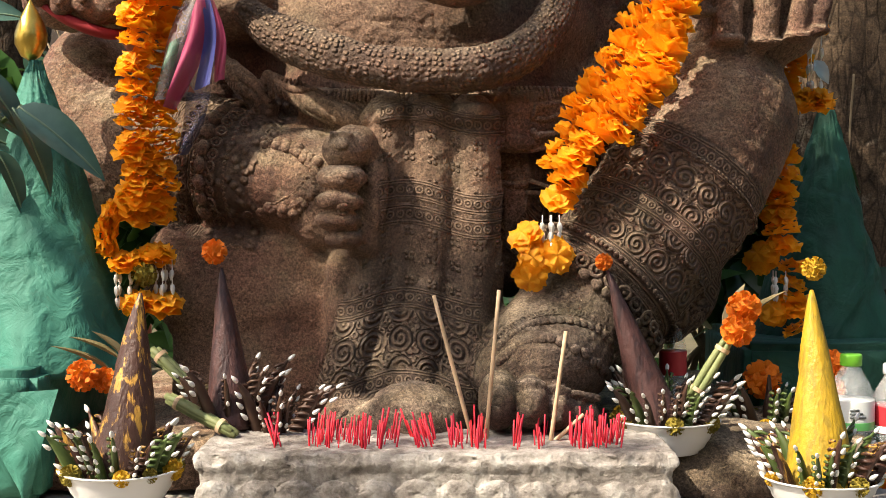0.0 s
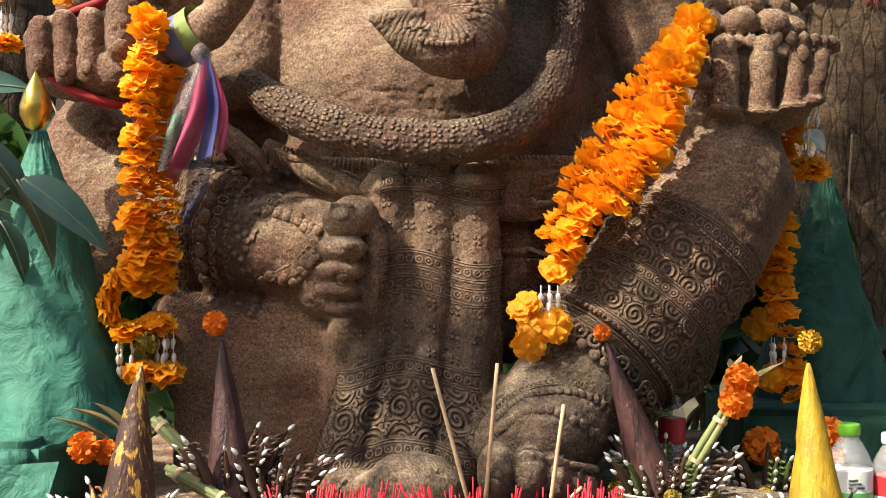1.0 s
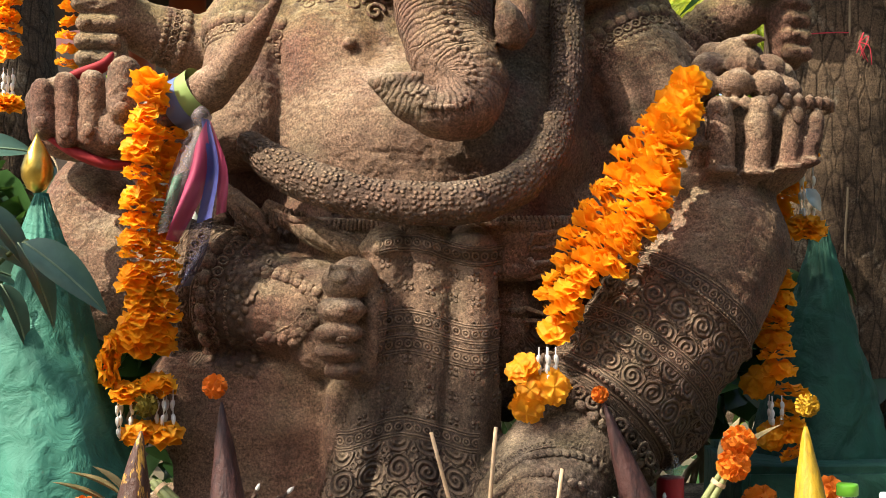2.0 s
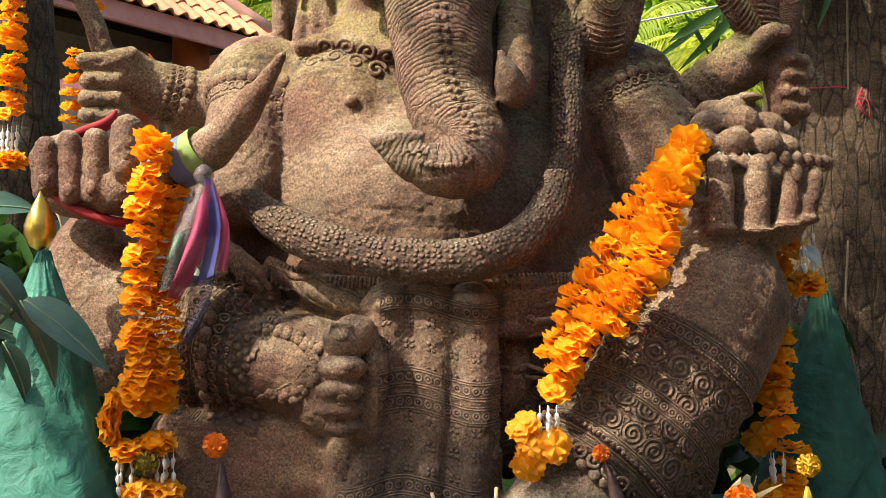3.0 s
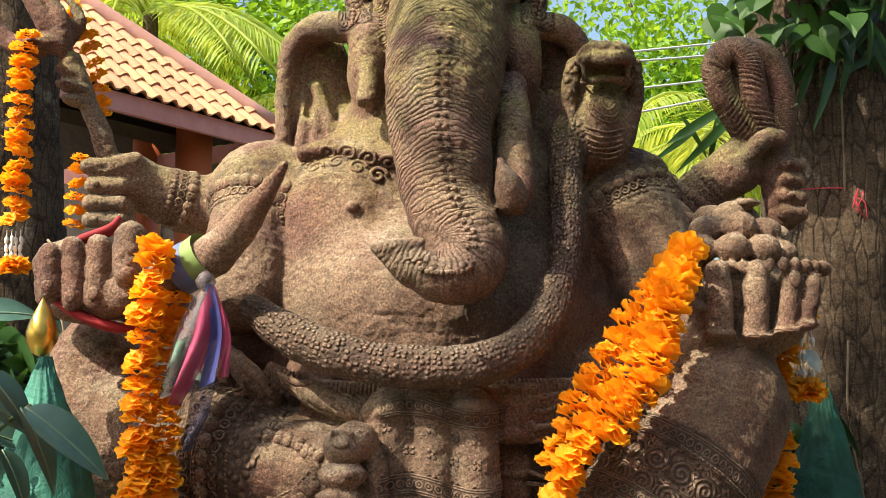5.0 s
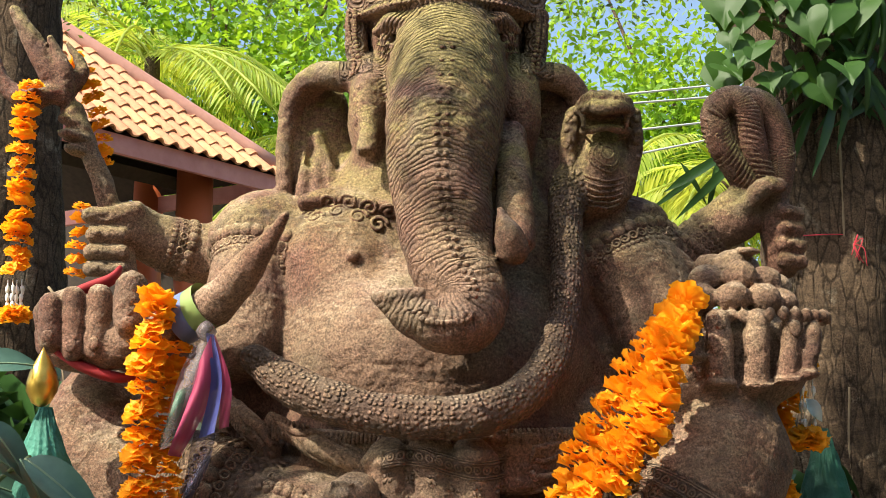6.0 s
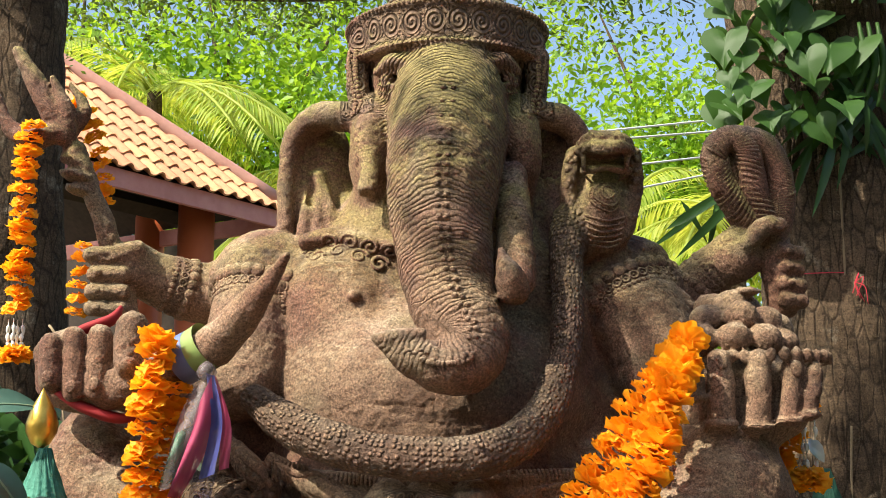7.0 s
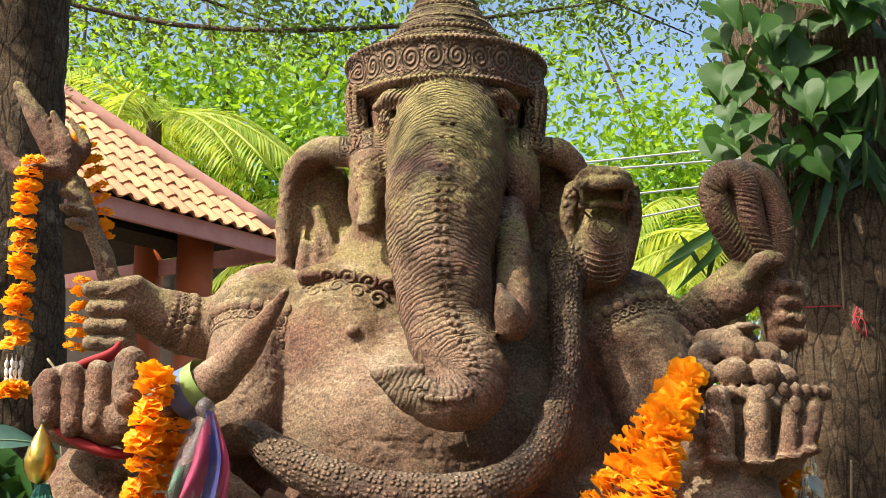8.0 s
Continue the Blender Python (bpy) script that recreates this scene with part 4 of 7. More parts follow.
    # folds of the sash over hips and lap
    for pts, r in (([(872, 668), (940, 664), (1020, 640)], .006), ([(874, 690), (945, 686), (1016, 668)], .005), ([(876, 716), (940, 716), (1000, 700)], .007), ([(880, 748), (930, 752), (985, 742)], .006), ([(884, 790), (920, 796), (960, 786)], .007),
                   ([(478, 606), (540, 640), (652, 672)], .007), ([(486, 620), (560, 662), (652, 690)], .006), ([(410, 580), (450, 610), (480, 650)], .009), ([(402, 596), (436, 626), (462, 660)], .007), ([(520, 668), (590, 690), (650, 708)], .006)):
        p, n = clay.onto(spline([draw_mid(u, v, -.12) for u, v in pts], 14), 10)
        out.append(tube([tuple(a) for a in p], [r * .5, r, r * .6], 6, 14))
    # lobed edge of the anklet over the instep
    for k in range(26):
        t = k / 25
        p, n = clay.onto(np.array([foot_l(455 + 95 * t + 10 * math.sin(k * 2.1), 218 + 60 * t ** 2 + 9 * math.cos(k * 1.7), -.19), foot_l(450 + 110 * t, 400 - 70 * t ** 2 + 8 * math.sin(k * 2.3), -.18)]), 10)
        for a, b in zip(p, n):
            out.append(bead(a, b, .0085 + .002 * math.sin(k * 3.3), .7))
    # hood of the snake
    for rad, n in ((8, 10), (17, 18), (26, 26)):
        p, nn = clay.onto(np.array([draw_high(1070 + rad * math.cos(a), 408 + rad * 1.1 * math.sin(a), .01) for a in np.linspace(0, 2 * math.pi, n)]), 10)
        out.append(tube([tuple(q) for q in p], .0022, 5, n * 2))
    row([draw_high(1070 + 21 * math.cos(a), 408 + 23 * math.sin(a), .01) for a in np.linspace(0, 2 * math.pi, 13)], 18, .0024, "bead")
    for k in range(7):
        v = 378 + 12 * k if k < 1 else 436 + 10 * k
        p, nn = clay.onto(np.array([draw_high(1070 + t * (38 - k), v + 7 * (1 - t * t), .01) for t in np.linspace(-1, 1, 9)]), 10)
        out.append(tube([tuple(q) for q in p], .0024, 5, 16))
    return out


def carved_fields(P):
    """Where each kind of carving lies on the points P, and its coordinates."""
    u, d, _ = near_curve(P, TRUNK, 40)
    r = np.interp(u, np.linspace(0, u.max() + 1e-6, len(TRUNK_R)), TRUNK_R)
    trunk = np.clip((r + .032 - d) / .02, 0, 1) * (P[:, 1] < .13) * (P[:, 2] < 2.27) * np.clip((P[:, 2] - 1.66) / .03, 0, 1)
    trunk = trunk * np.where(P[:, 2] < 1.78, .6, 1.0)
    along = u - 0.9 * (np.abs(P[:, 0]) ** 2) / .2 * (P[:, 2] > 1.8)
    us, ds, angs = near_curve(P, SNAKE, 60)
    snake = np.clip((.042 - ds) / .006, 0, 1)
    u1, d1, a1 = near_curve(P, SHIN, 40)
    u2, d2, a2 = near_curve(P, CALF, 40)
    shin = (d1 < .17) * (u1 > .095) * (u1 < .37)
    calf = (d2 < .14) * (u2 > .185) * (u2 < .285) * (1 - shin)
    lace = (d2 < .13) * (u2 > .290) * (u2 < .372) * (P[:, 0] < -.165) * (1 - shin)
    cloth = (P[:, 0] < .095) * (P[:, 0] > -.115 - .075 * np.clip((1.36 - P[:, 2]) / .25, 0, 1)) * (P[:, 2] > 1.06) * (P[:, 2] < 1.515) * (P[:, 1] < -.09) * (P[:, 1] > -.265) * (d1 > .13) * ((P[:, 0] > -.095) | (P[:, 2] < 1.30))
    hood = (np.abs(P[:, 0] - .279) < .07) * (np.abs(P[:, 0] - .283) > .036) * (P[:, 2] > 1.90) * (P[:, 2] < 2.115) * (P[:, 1] < .08)
    lace = np.clip(lace + hood * .6, 0, 1)
    shin, calf, lace = shin * (1 - cloth), calf * (1 - cloth), lace * (1 - cloth)
    crown = (np.hypot(P[:, 0] - .005, P[:, 1] - .135) < .2) * (np.abs(P[:, 2] - CROWN_Z) < .028)
    lappet = (np.abs(np.abs(P[:, 0] - .005) - .162) < .03) * (P[:, 2] < CROWN_Z - .045) * (P[:, 2] > CROWN_Z - .15) * (P[:, 1] < .13)
    fine = (np.hypot(P[:, 0] - .005, P[:, 1] - .135) < .2) * (P[:, 2] > CROWN_Z + .05)

    def nearest(w, lines):
        o = w[:, None] - np.array(lines)[None]
        return o[np.arange(len(w)), np.abs(o).argmin(1)]

    z = P[:, 2] + .012 * np.sin(P[:, 0] * 28)
    hems = [1.492, 1.375, 1.338, 1.215, 1.098]
    vz, v1, v2 = nearest(z, hems), nearest(u1, [.112, .222, .318, .352]), nearest(u2, [.200, .236, .270])
    chi = np.arctan2(P[:, 0] - .005, .135 - P[:, 1])
    pick = [cloth > 0, shin > 0, calf > 0, (crown > 0) | (fine > 0), lappet > 0]
    orn_u = np.select(pick, [P[:, 0], a1 * .12, a2 * .1, chi * .178, P[:, 2] * 1.2], 0.0)
    orn_w = np.select(pick, [z, (u1 - .135) * .98, u2, (P[:, 2] - CROWN_Z) * .85 + .021, np.abs(P[:, 0] - .005) * 1.1 - .157], 0.0)
    orn_v = np.select(pick, [vz, v1, v2, nearest(P[:, 2], [CROWN_Z + .06 + .032 * k for k in range(5)]), P[:, 0]], .05)
    band = ((cloth > 0) * (np.abs(vz) < .017) + (shin > 0) * (np.abs(v1) < .017) + (calf > 0) * (np.abs(v2) < .016) + (fine > 0)) * 1.0
    low_hem = (cloth > 0) * (z < 1.195) * (z > 1.118)
    scroll = (np.clip(crown + lappet, 0, 1) + (shin > 0) * (np.abs(v1) > .017) * (u1 < .31) + low_hem) * 1.0
    flower = (cloth > 0) * (np.abs(vz) > .018) * (z > 1.235) * 1.0
    return {"trunk_mask": trunk, "trunk_along": along, "snake_mask": snake, "snake_along": us, "snake_round": angs * .033, "lace_mask": lace * 1.0,
            "orn_u": orn_u, "orn_v": orn_v, "orn_w": orn_w, "orn_band": np.clip(band, 0, 1), "orn_scroll": np.clip(scroll, 0, 1), "orn_flower": flower}


def statue():
    clay = sculpt(0.0050)
    V, Q = clay.skin()
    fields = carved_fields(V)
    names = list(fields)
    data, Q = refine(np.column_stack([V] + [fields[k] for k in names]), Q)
    V = data[:, :3]
    _, N = clay.value(V)
    # weathering: swells, chipped hollows and grit
    worn = .0024 * value_noise(V, 19, 1) + .0015 * value_noise(V, 47, 2) + .0011 * value_noise(V, 110, 3) + .0006 * value_noise(V, 260, 4)
    worn -= .0035 * np.clip(value_noise(V, 60, 5) - .45, 0, 1) + .003 * np.clip(value_noise(V, 170, 6) - .5, 0, 1)
    V = V + N * worn[:, None]
    cv, cf = join(*carvings(clay))
    extra = carved_fields(cv)
    me = bpy.data.meshes.new("statue")
    me.from_pydata(np.vstack((V, cv)).tolist(), [], Q.tolist() + [tuple(i + len(V) for i in f) for f in cf])
    me.polygons.foreach_set("use_smooth", [True] * len(me.polygons))
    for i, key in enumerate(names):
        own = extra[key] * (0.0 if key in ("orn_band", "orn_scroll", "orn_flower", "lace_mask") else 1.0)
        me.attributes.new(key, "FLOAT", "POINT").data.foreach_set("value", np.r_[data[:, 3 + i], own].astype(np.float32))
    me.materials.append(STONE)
    ob = new("statue", me)
    return tagged(ob, "weathered reddish terracotta statue of a seated elephant-headed figure", "statue")


statue()

# ---- ground, platform, trees, pavilion ----
GROUND = simple("trodden_soil", (0.05, 0.045, 0.02), (0.16, 0.13, 0.08), 3.0, 0.95, 0.6, 0.02)
CONCRETE = simple("old_concrete", (0.16, 0.14, 0.12), (0.34, 0.31, 0.27), 14.0, 0.9, 0.5, 0.003)
TILE = simple("terracotta_roof_tile", (0.46, 0.17, 0.075), (0.66, 0.36, 0.19), 12.0, 0.7, 0.3, 0.003, vary=0.18)
FASCIA = simple("faded_pink_paint", (0.56, 0.20, 0.19), (0.70, 0.31, 0.29), 10.0, 0.55, 0.2, 0.002)
POST_RED = simple("orange_red_paint", (0.42, 0.09, 0.03), (0.55, 0.14, 0.05), 4.0, 0.5, 0.15, 0.002)
RIDGE = simple("salmon_ridge_mortar", (0.42, 0.20, 0.15), (0.56, 0.30, 0.23), 14.0, 0.75, 0.3, 0.004)
# timber of the rafters; the same near-black fills the pavilion's shaded inside
DARK_WOOD_AND_FILL = simple("dark_timber", (0.02, 0.014, 0.01), (0.06, 0.04, 0.03), 18.0, 0.8, 0.4, 0.003)
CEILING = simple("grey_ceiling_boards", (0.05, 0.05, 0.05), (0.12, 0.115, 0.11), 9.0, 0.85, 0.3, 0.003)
BRIGHT_LEAF = leafy("sunlit_leaf", (0.07, 0.19, 0.012), (0.36, 0.56, 0.05), 0.5, 0.5)
SMALL_LEAF = leafy("small_tree_leaf", (0.035, 0.08, 0.018), (0.14, 0.22, 0.035), 0.45, 0.45)
PALM_LEAF = leafy("palm_leaf", (0.22, 0.36, 0.03), (0.58, 0.64, 0.16), 0.45, 0.5)
SHRUB_LEAF = leafy("shrub_leaf", (0.014, 0.045, 0.014), (0.05, 0.12, 0.03), 0.35, 0.25)
VINE_LEAF = leafy("vine_leaf", (0.010, 0.045, 0.008), (0.075, 0.175, 0.022), 0.55, 0.4)
DRY_STEM = simple("dry_stem", (0.16, 0.11, 0.06), (0.30, 0.24, 0.15), 40.0, 0.9, 0.4, 0.002)
WIRE = simple("pale_cable", (0.4, 0.4, 0.4), (0.6, 0.6, 0.6), 20.0, 0.6, 0.1)

bm = bmesh.new()
bmesh.ops.create_grid(bm, x_segments=40, y_segments=40, size=300)
tagged(part("ground", bm, GROUND), "trodden brown soil with thin grass round the shrine", "ground", kind="structure")
tagged(part("plinth", block(-1.25, 1.25, -0.68, 0.46, -0.02, 0.955, 0.02), CONCRETE), "grey concrete shrine platform under the statue", "plinth", kind="structure")


def rough_trunk(pts, radii, sides=40, n=70, seed=0, ridge=0.012):
    """A trunk with ridges, hollows and buttresses."""
    v, f = tube(pts, radii, sides, n)
    off = Vector((seed * 7.3, 0, 0))
    c = spline(pts, n)
    for i in range(n + 1):
        for j in range(sides):
            p = v[i * sides + j]
            d = p - c[i]
            q = Vector((p[0] * 9, p[1] * 9, p[2] * 1.6)) + off
            k = ridge * noise.noise(q) * 2.2 + ridge * 0.8 * noise.noise(q * 3.1) + ridge * 0.8 * noise.noise(Vector(p) * 14 + off)
            v[i * sides + j] = p + d / (np.linalg.norm(d) + 1e-9) * k
    return v, f


def canopy(name, centre, spread, count, size, material, parent, rng, clumps=14, shape=None, up=0.3):
    """A crown of many leaves in clumps, ragged at its edge."""
    mid = rng.normal(size=(clumps, 3)) * 0.45
    pts = mid[rng.integers(0, clumps, count)] + rng.normal(size=(count, 3)) * 0.23
    pts = pts * np.array(spread) + np.array(centre)
    return part(name, scatter(shape or leaf(1.0, 0.5, 0.15, 0.2, 2), random_poses(pts, size, rng, up)), material, parent)


rng = np.random.default_rng(4)

# right-hand tree beside the statue, with vines
tree = thing("tree", "grey-brown tree trunk wrapped with heart-leaved vines", "tree", (0, 0, 0))
part("trunk", rough_trunk([(.93, .78, -0.1), (.91, .77, 1.0), (.905, .76, 1.7), (.90, .76, 2.2), (.88, .77, 2.8), (.87, .8, 4.2)], [.24, .185, .172, .178, .20, .18], seed=1), BARK, tree)
for k in range(7):
    x = .76 + .045 * k
    part("root", tube([(x + .02 * math.sin(k), .60 + .02 * math.cos(k * 2), 2.75), (x + .02 * math.sin(k * 3), .595, 2.45), (x + .05 * math.sin(k * 5), .60, 2.15 - .03 * k)], [.010, .012, .004], 8), BARK, tree)
hv, hf = [(0, 0, 0)], []
for i in range(20):
    t = 2 * math.pi * i / 20
    x, y = -(13 * math.cos(t) - 5 * math.cos(2 * t) - 2 * math.cos(3 * t) - math.cos(4 * t)) / 17, 14 * math.sin(t) ** 3 / 17
    for s in (.55, 1.0):
        hv.append((x * s, y * s, .24 * abs(y * s) - .22 * (x * s) ** 2 + .04 * math.sin(5 * t) * s))
for i in range(20):
    a, b = 1 + 2 * i, 1 + 2 * ((i + 1) % 20)
    hf += [(0, a, b), (a, a + 1, b + 1, b)]
HEART = (np.array(hv), hf)
vine = thing("vine", "climbing vine with broad heart-shaped green leaves on the trunk", "vine")
vp = [(0.88, 0.55, 2.609), (0.777, 0.55, 2.582), (0.679, 0.52, 2.531), (0.634, 0.52, 2.388), (0.729, 0.5, 2.407), (0.805, 0.52, 2.362)]
for k in range(5):
    a, b = vp[k], vp[k + 1]
    part("stem", tube([a, ((a[0] + b[0]) / 2, a[1] - .02, (a[2] + b[2]) / 2 + .03), b], .005, 8), DRY_STEM, vine)
heart = None
for k in range(88):
    q = vp[k % 6]
    w = rng.normal(size=3) * np.array((.085, .04, .10))
    p = (min(1.05, max(.60, q[0] + w[0])), q[1] - .03 + w[1], q[2] + w[2])
    m = Matrix.Translation(p) @ Euler((rng.uniform(.7, 1.5), rng.uniform(-.5, .5), rng.uniform(-.7, .7))).to_matrix().to_4x4() @ Matrix.Rotation(-math.pi / 2 + rng.uniform(-.5, .5), 4, "Z") @ Matrix.Scale(rng.uniform(.030, .068), 4)
    if heart is None:
        heart = part("leaf", HEART, VINE_LEAF, vine)
        heart.matrix_local = m
    else:
        again(heart, vine, m)
fern = thing("orchid", "dark strap-leaved orchid hanging on the tree bark", "orchid plant")
strap = None
for k in range(46):
    q = (0.901, 0.55, 2.358) if k < 36 else (0.584, 0.55, 2.091)
    p = (q[0] + rng.normal() * .05, q[1] + rng.normal() * .02, q[2] + rng.normal() * .06)
    way = Euler((rng.uniform(-.3, .9), 0, 0)).to_matrix().to_4x4()
    sp = rng.uniform(-2.6, -.5) if k < 36 else rng.uniform(-math.pi, math.pi)
    m = Matrix.Translation(p) @ Matrix.Rotation(math.pi / 2, 4, "X") @ Matrix.Rotation(sp, 4, "Z") @ Matrix.Rotation(rng.uniform(-.6, .3), 4, "Y") @ Matrix.Scale(rng.uniform(.10, .2), 4)
    if strap is None:
        strap = part("strap_leaf", leaf(1.0, 0.11, 0.35, 0.3, 5), SHRUB_LEAF, fern)
        strap.matrix_local = m
    else:
        again(strap, fern, m)
for k in range(3):
    q = (0.94, 0.5, 2.406)
    part("pod", tube([(q[0] - .02 * k, q[1], q[2] + .1), (q[0] + .005 - .02 * k, q[1] - .01, q[2]), (q[0] - .01 - .03 * k, q[1], q[2] - .09)], [.004, .009, .004], 8), VINE_LEAF, fern)
for k, (a, b, c) in enumerate((((0.866, 0.585, 2.239), (0.867, 0.59, 2.024), (0.863, 0.59, 1.565)), ((0.859, 0.585, 1.64), (0.855, 0.59, 1.473), (0.885, 0.58, 1.261)), ((0.859, 0.59, 1.431), (0.825, 0.585, 1.355), (0.846, 0.59, 1.237)))):
    cord = tube([a, b, c], .0028, 6, 14)
    tagged(part("hanging_root", cord, DRY_STEM), "thin pale aerial root hanging down the tree trunk", "root")
RED_STRING = simple("red_string", (0.45, 0.02, 0.04), (0.6, 0.05, 0.08), 50, 0.8)
knot = thing("string", "faded red prayer string tied round the tree trunk", "string")
for k in range(5):
    q = (0.886, 0.57, 1.946)
    part("loop", tube([(q[0] - .006, q[1], q[2]), (q[0] + .012 * math.sin(k * 2), q[1] - .01, q[2] + .018 * math.cos(k)), (q[0] + .008 * k - .012, q[1], q[2] - .024 - .006 * k)], .0011, 6), RED_STRING, knot)
part("loop", tube([(0.78, 0.6, 1.969), (0.851, 0.59, 1.97), (0.952, 0.6, 1.966)], .0014, 6), RED_STRING, knot)

# left-hand tree
tree2 = thing("tree", "dark grey tree trunk with peeling bark beside the pavilion", "tree")
part("trunk", rough_trunk([(-1.02, .72, -0.1), (-1.01, .72, 1.0), (-1.01, .72, 1.8), (-1.045, .72, 2.4), (-1.06, .74, 3.2), (-1.08, .78, 5.0)], [.20, .15, .135, .14, .15, .14], seed=2), BARK, tree2)
for k in range(5):
    part("twig", tube([(-.86, .60, 1.62 + .06 * k), (-.83 + .01 * k, .56, 1.58 + .05 * k), (-.80 + .02 * (k % 2), .55, 1.48 + .06 * k)], [.003, .0025, .001], 6), DRY_STEM, tree2)
canopy("crown", (-1.0, .6, 3.05), (.25, .2, .3), 260, .075, SHRUB_LEAF, tree2, rng)

# pavilion behind
pav = thing("pavilion", "open pavilion with sunlit terracotta tile roof and red posts", "pavilion")
C = Vector((-1.46, 9.0, 3.93))
E1, E2 = Vector((-0.545, -0.8384, 0)), Vector((-0.8384, 0.545, 0))
SLOPE = 0.85
part("fascia", (np.array([C + E1 * a + Vector((0, 0, z)) + E2 * b for a in (0, 5) for b in (0.0, 0.05) for z in (-.17, -.02)]), [(0, 1, 3, 2), (4, 6, 7, 5), (0, 4, 5, 1), (2, 3, 7, 6), (0, 2, 6, 4), (1, 5, 7, 3)]), FASCIA, pav, smooth=False)
part("fascia", (np.array([C + E2 * a + Vector((0, 0, z)) + E1 * b for a in (0.05, 5) for b in (0.0, 0.05) for z in (-.17, -.02)]), [(0, 1, 3, 2), (4, 6, 7, 5), (0, 4, 5, 1), (2, 3, 7, 6), (0, 2, 6, 4), (1, 5, 7, 3)]), FASCIA, pav, smooth=False)


def roof_point(a, b, h=0.0):
    """a along the eave, b up the slope in plan."""
    return C + E1 * a + E2 * b + Vector((0, 0, b * SLOPE + h))


part("roof_deck", (np.array([roof_point(0, 0, -.03), roof_point(5, 0, -.03), roof_point(5, 3.0, -.03), roof_point(3.0, 3.0, -.03)]), [(0, 1, 2, 3)]), DARK_WOOD_AND_FILL, pav, smooth=False)
part("roof_deck", (np.array([C, C + E2 * 5, C + E2 * 5 + E1 * 3 + Vector((0, 0, 3 * SLOPE)), C + E2 * 3 + E1 * 3 + Vector((0, 0, 3 * SLOPE))]), [(0, 1, 2, 3)]), DARK_WOOD_AND_FILL, pav, smooth=False)
tile, step_a, step_b = None, 0.168, 0.20
for r in range(13):
    for q in range(26):
        a, b = q * step_a + 0.05, r * step_b
        if a < b - 0.05 or a > 4.4:
            continue
        if tile is None:
            tv, tf = [], []
            L = step_b * math.hypot(1, SLOPE) * 1.18
            for i in range(2):
                for j in range(9):
                    s = j / 8
                    w = step_a * 1.04
                    hgt = 0.038 * max(0.0, math.sin(math.pi * min(1, s / 0.62))) if s < 0.62 else -0.006 * math.sin(math.pi * (s - .62) / .38)
                    for e in (0, 1):
                        tv.append((w * s, L * i, hgt + (0.022 if i == 0 else 0.0) - (0.016 if e else 0)))
            idx = lambda i, j, e: (i * 9 + j) * 2 + e
            for j in range(8):
                tf += [(idx(0, j, 0), idx(0, j + 1, 0), idx(1, j + 1, 0), idx(1, j, 0)), (idx(0, j, 1), idx(1, j, 1), idx(1, j + 1, 1), idx(0, j + 1, 1)), (idx(0, j, 0), idx(0, j, 1), idx(0, j + 1, 1), idx(0, j + 1, 0))]
            tile = part("roof_tile", (np.array(tv), tf), TILE, pav, smooth=False)
            ob = tile
        else:
            ob = again(tile, pav)
        up = (E2 + Vector((0, 0, SLOPE))).normalized()
        nrm = E1.cross(up).normalized()
        nrm = nrm if nrm.z > 0 else -nrm
        m = Matrix((E1, up, nrm)).transposed().to_4x4()
        ob.matrix_local = Matrix.Translation(roof_point(a, b) - up * .06 + Vector((0, 0, .01 + .004 * math.sin(q * 7 + r)))) @ m
part("hip_cap", tube([roof_point(0, 0, .03), roof_point(1.5, 1.5, .05), roof_point(3, 3, .05)], [.08, .085, .09], 10, 12), RIDGE, pav)
for k in range(11):
    part("rafter", tube([roof_point(.15 + .4 * k, .05, -.12), roof_point(.15 + .4 * k, min(2.4, .1 + .4 * k), -.14)], .035, 4), DARK_WOOD_AND_FILL, pav, smooth=False)
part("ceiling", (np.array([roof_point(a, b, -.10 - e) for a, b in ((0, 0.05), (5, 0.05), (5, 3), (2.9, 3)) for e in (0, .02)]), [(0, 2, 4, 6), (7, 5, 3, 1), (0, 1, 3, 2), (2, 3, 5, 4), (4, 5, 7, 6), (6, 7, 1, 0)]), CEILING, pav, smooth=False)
for k in range(12):
    part("batten", tube([roof_point(.28 + .16 * k, .18 + .16 * k, -.135), roof_point(5, .18 + .16 * k, -.135)], .018, 4), DARK_WOOD_AND_FILL, pav, smooth=False)
for x, y, r in ((-2.19, 8.55, .165), (-2.92, 9.9, .15), (-3.9, 7.2, .165), (-1.3, 12.5, .15)):
    m = lathe([(r, -.02), (r, .3), (r * .97, 2.2), (r * .95, 3.95 if y < 9 else 4.6)], 24)
    part("post", moved(m, Matrix.Translation((x, y, 0))), POST_RED, pav)
# two added dark sheets stand in for the shade under the roof
part("back_wall", (np.array([C + E2 * b + E1 * a + Vector((0, 0, z)) for a in (1.2, 6) for b in (2.7, 2.8) for z in (-4.06, 2.3)]), [(0, 1, 3, 2), (4, 6, 7, 5), (0, 4, 5, 1), (2, 3, 7, 6), (0, 2, 6, 4), (1, 5, 7, 3)]), DARK_WOOD_AND_FILL, pav, smooth=False)
part("far_wall", block(-8.0, -2.02, 13.0, 13.15, -.02, 4.5, .01), DARK_WOOD_AND_FILL, pav, smooth=False)
part("beam", tube([C + E1 * .4 + E2 * .6 + Vector((0, 0, -.10)), C + E1 * 5 + E2 * .6 + Vector((0, 0, -.10))], .09, 4), DARK_WOOD_AND_FILL, pav, smooth=False)


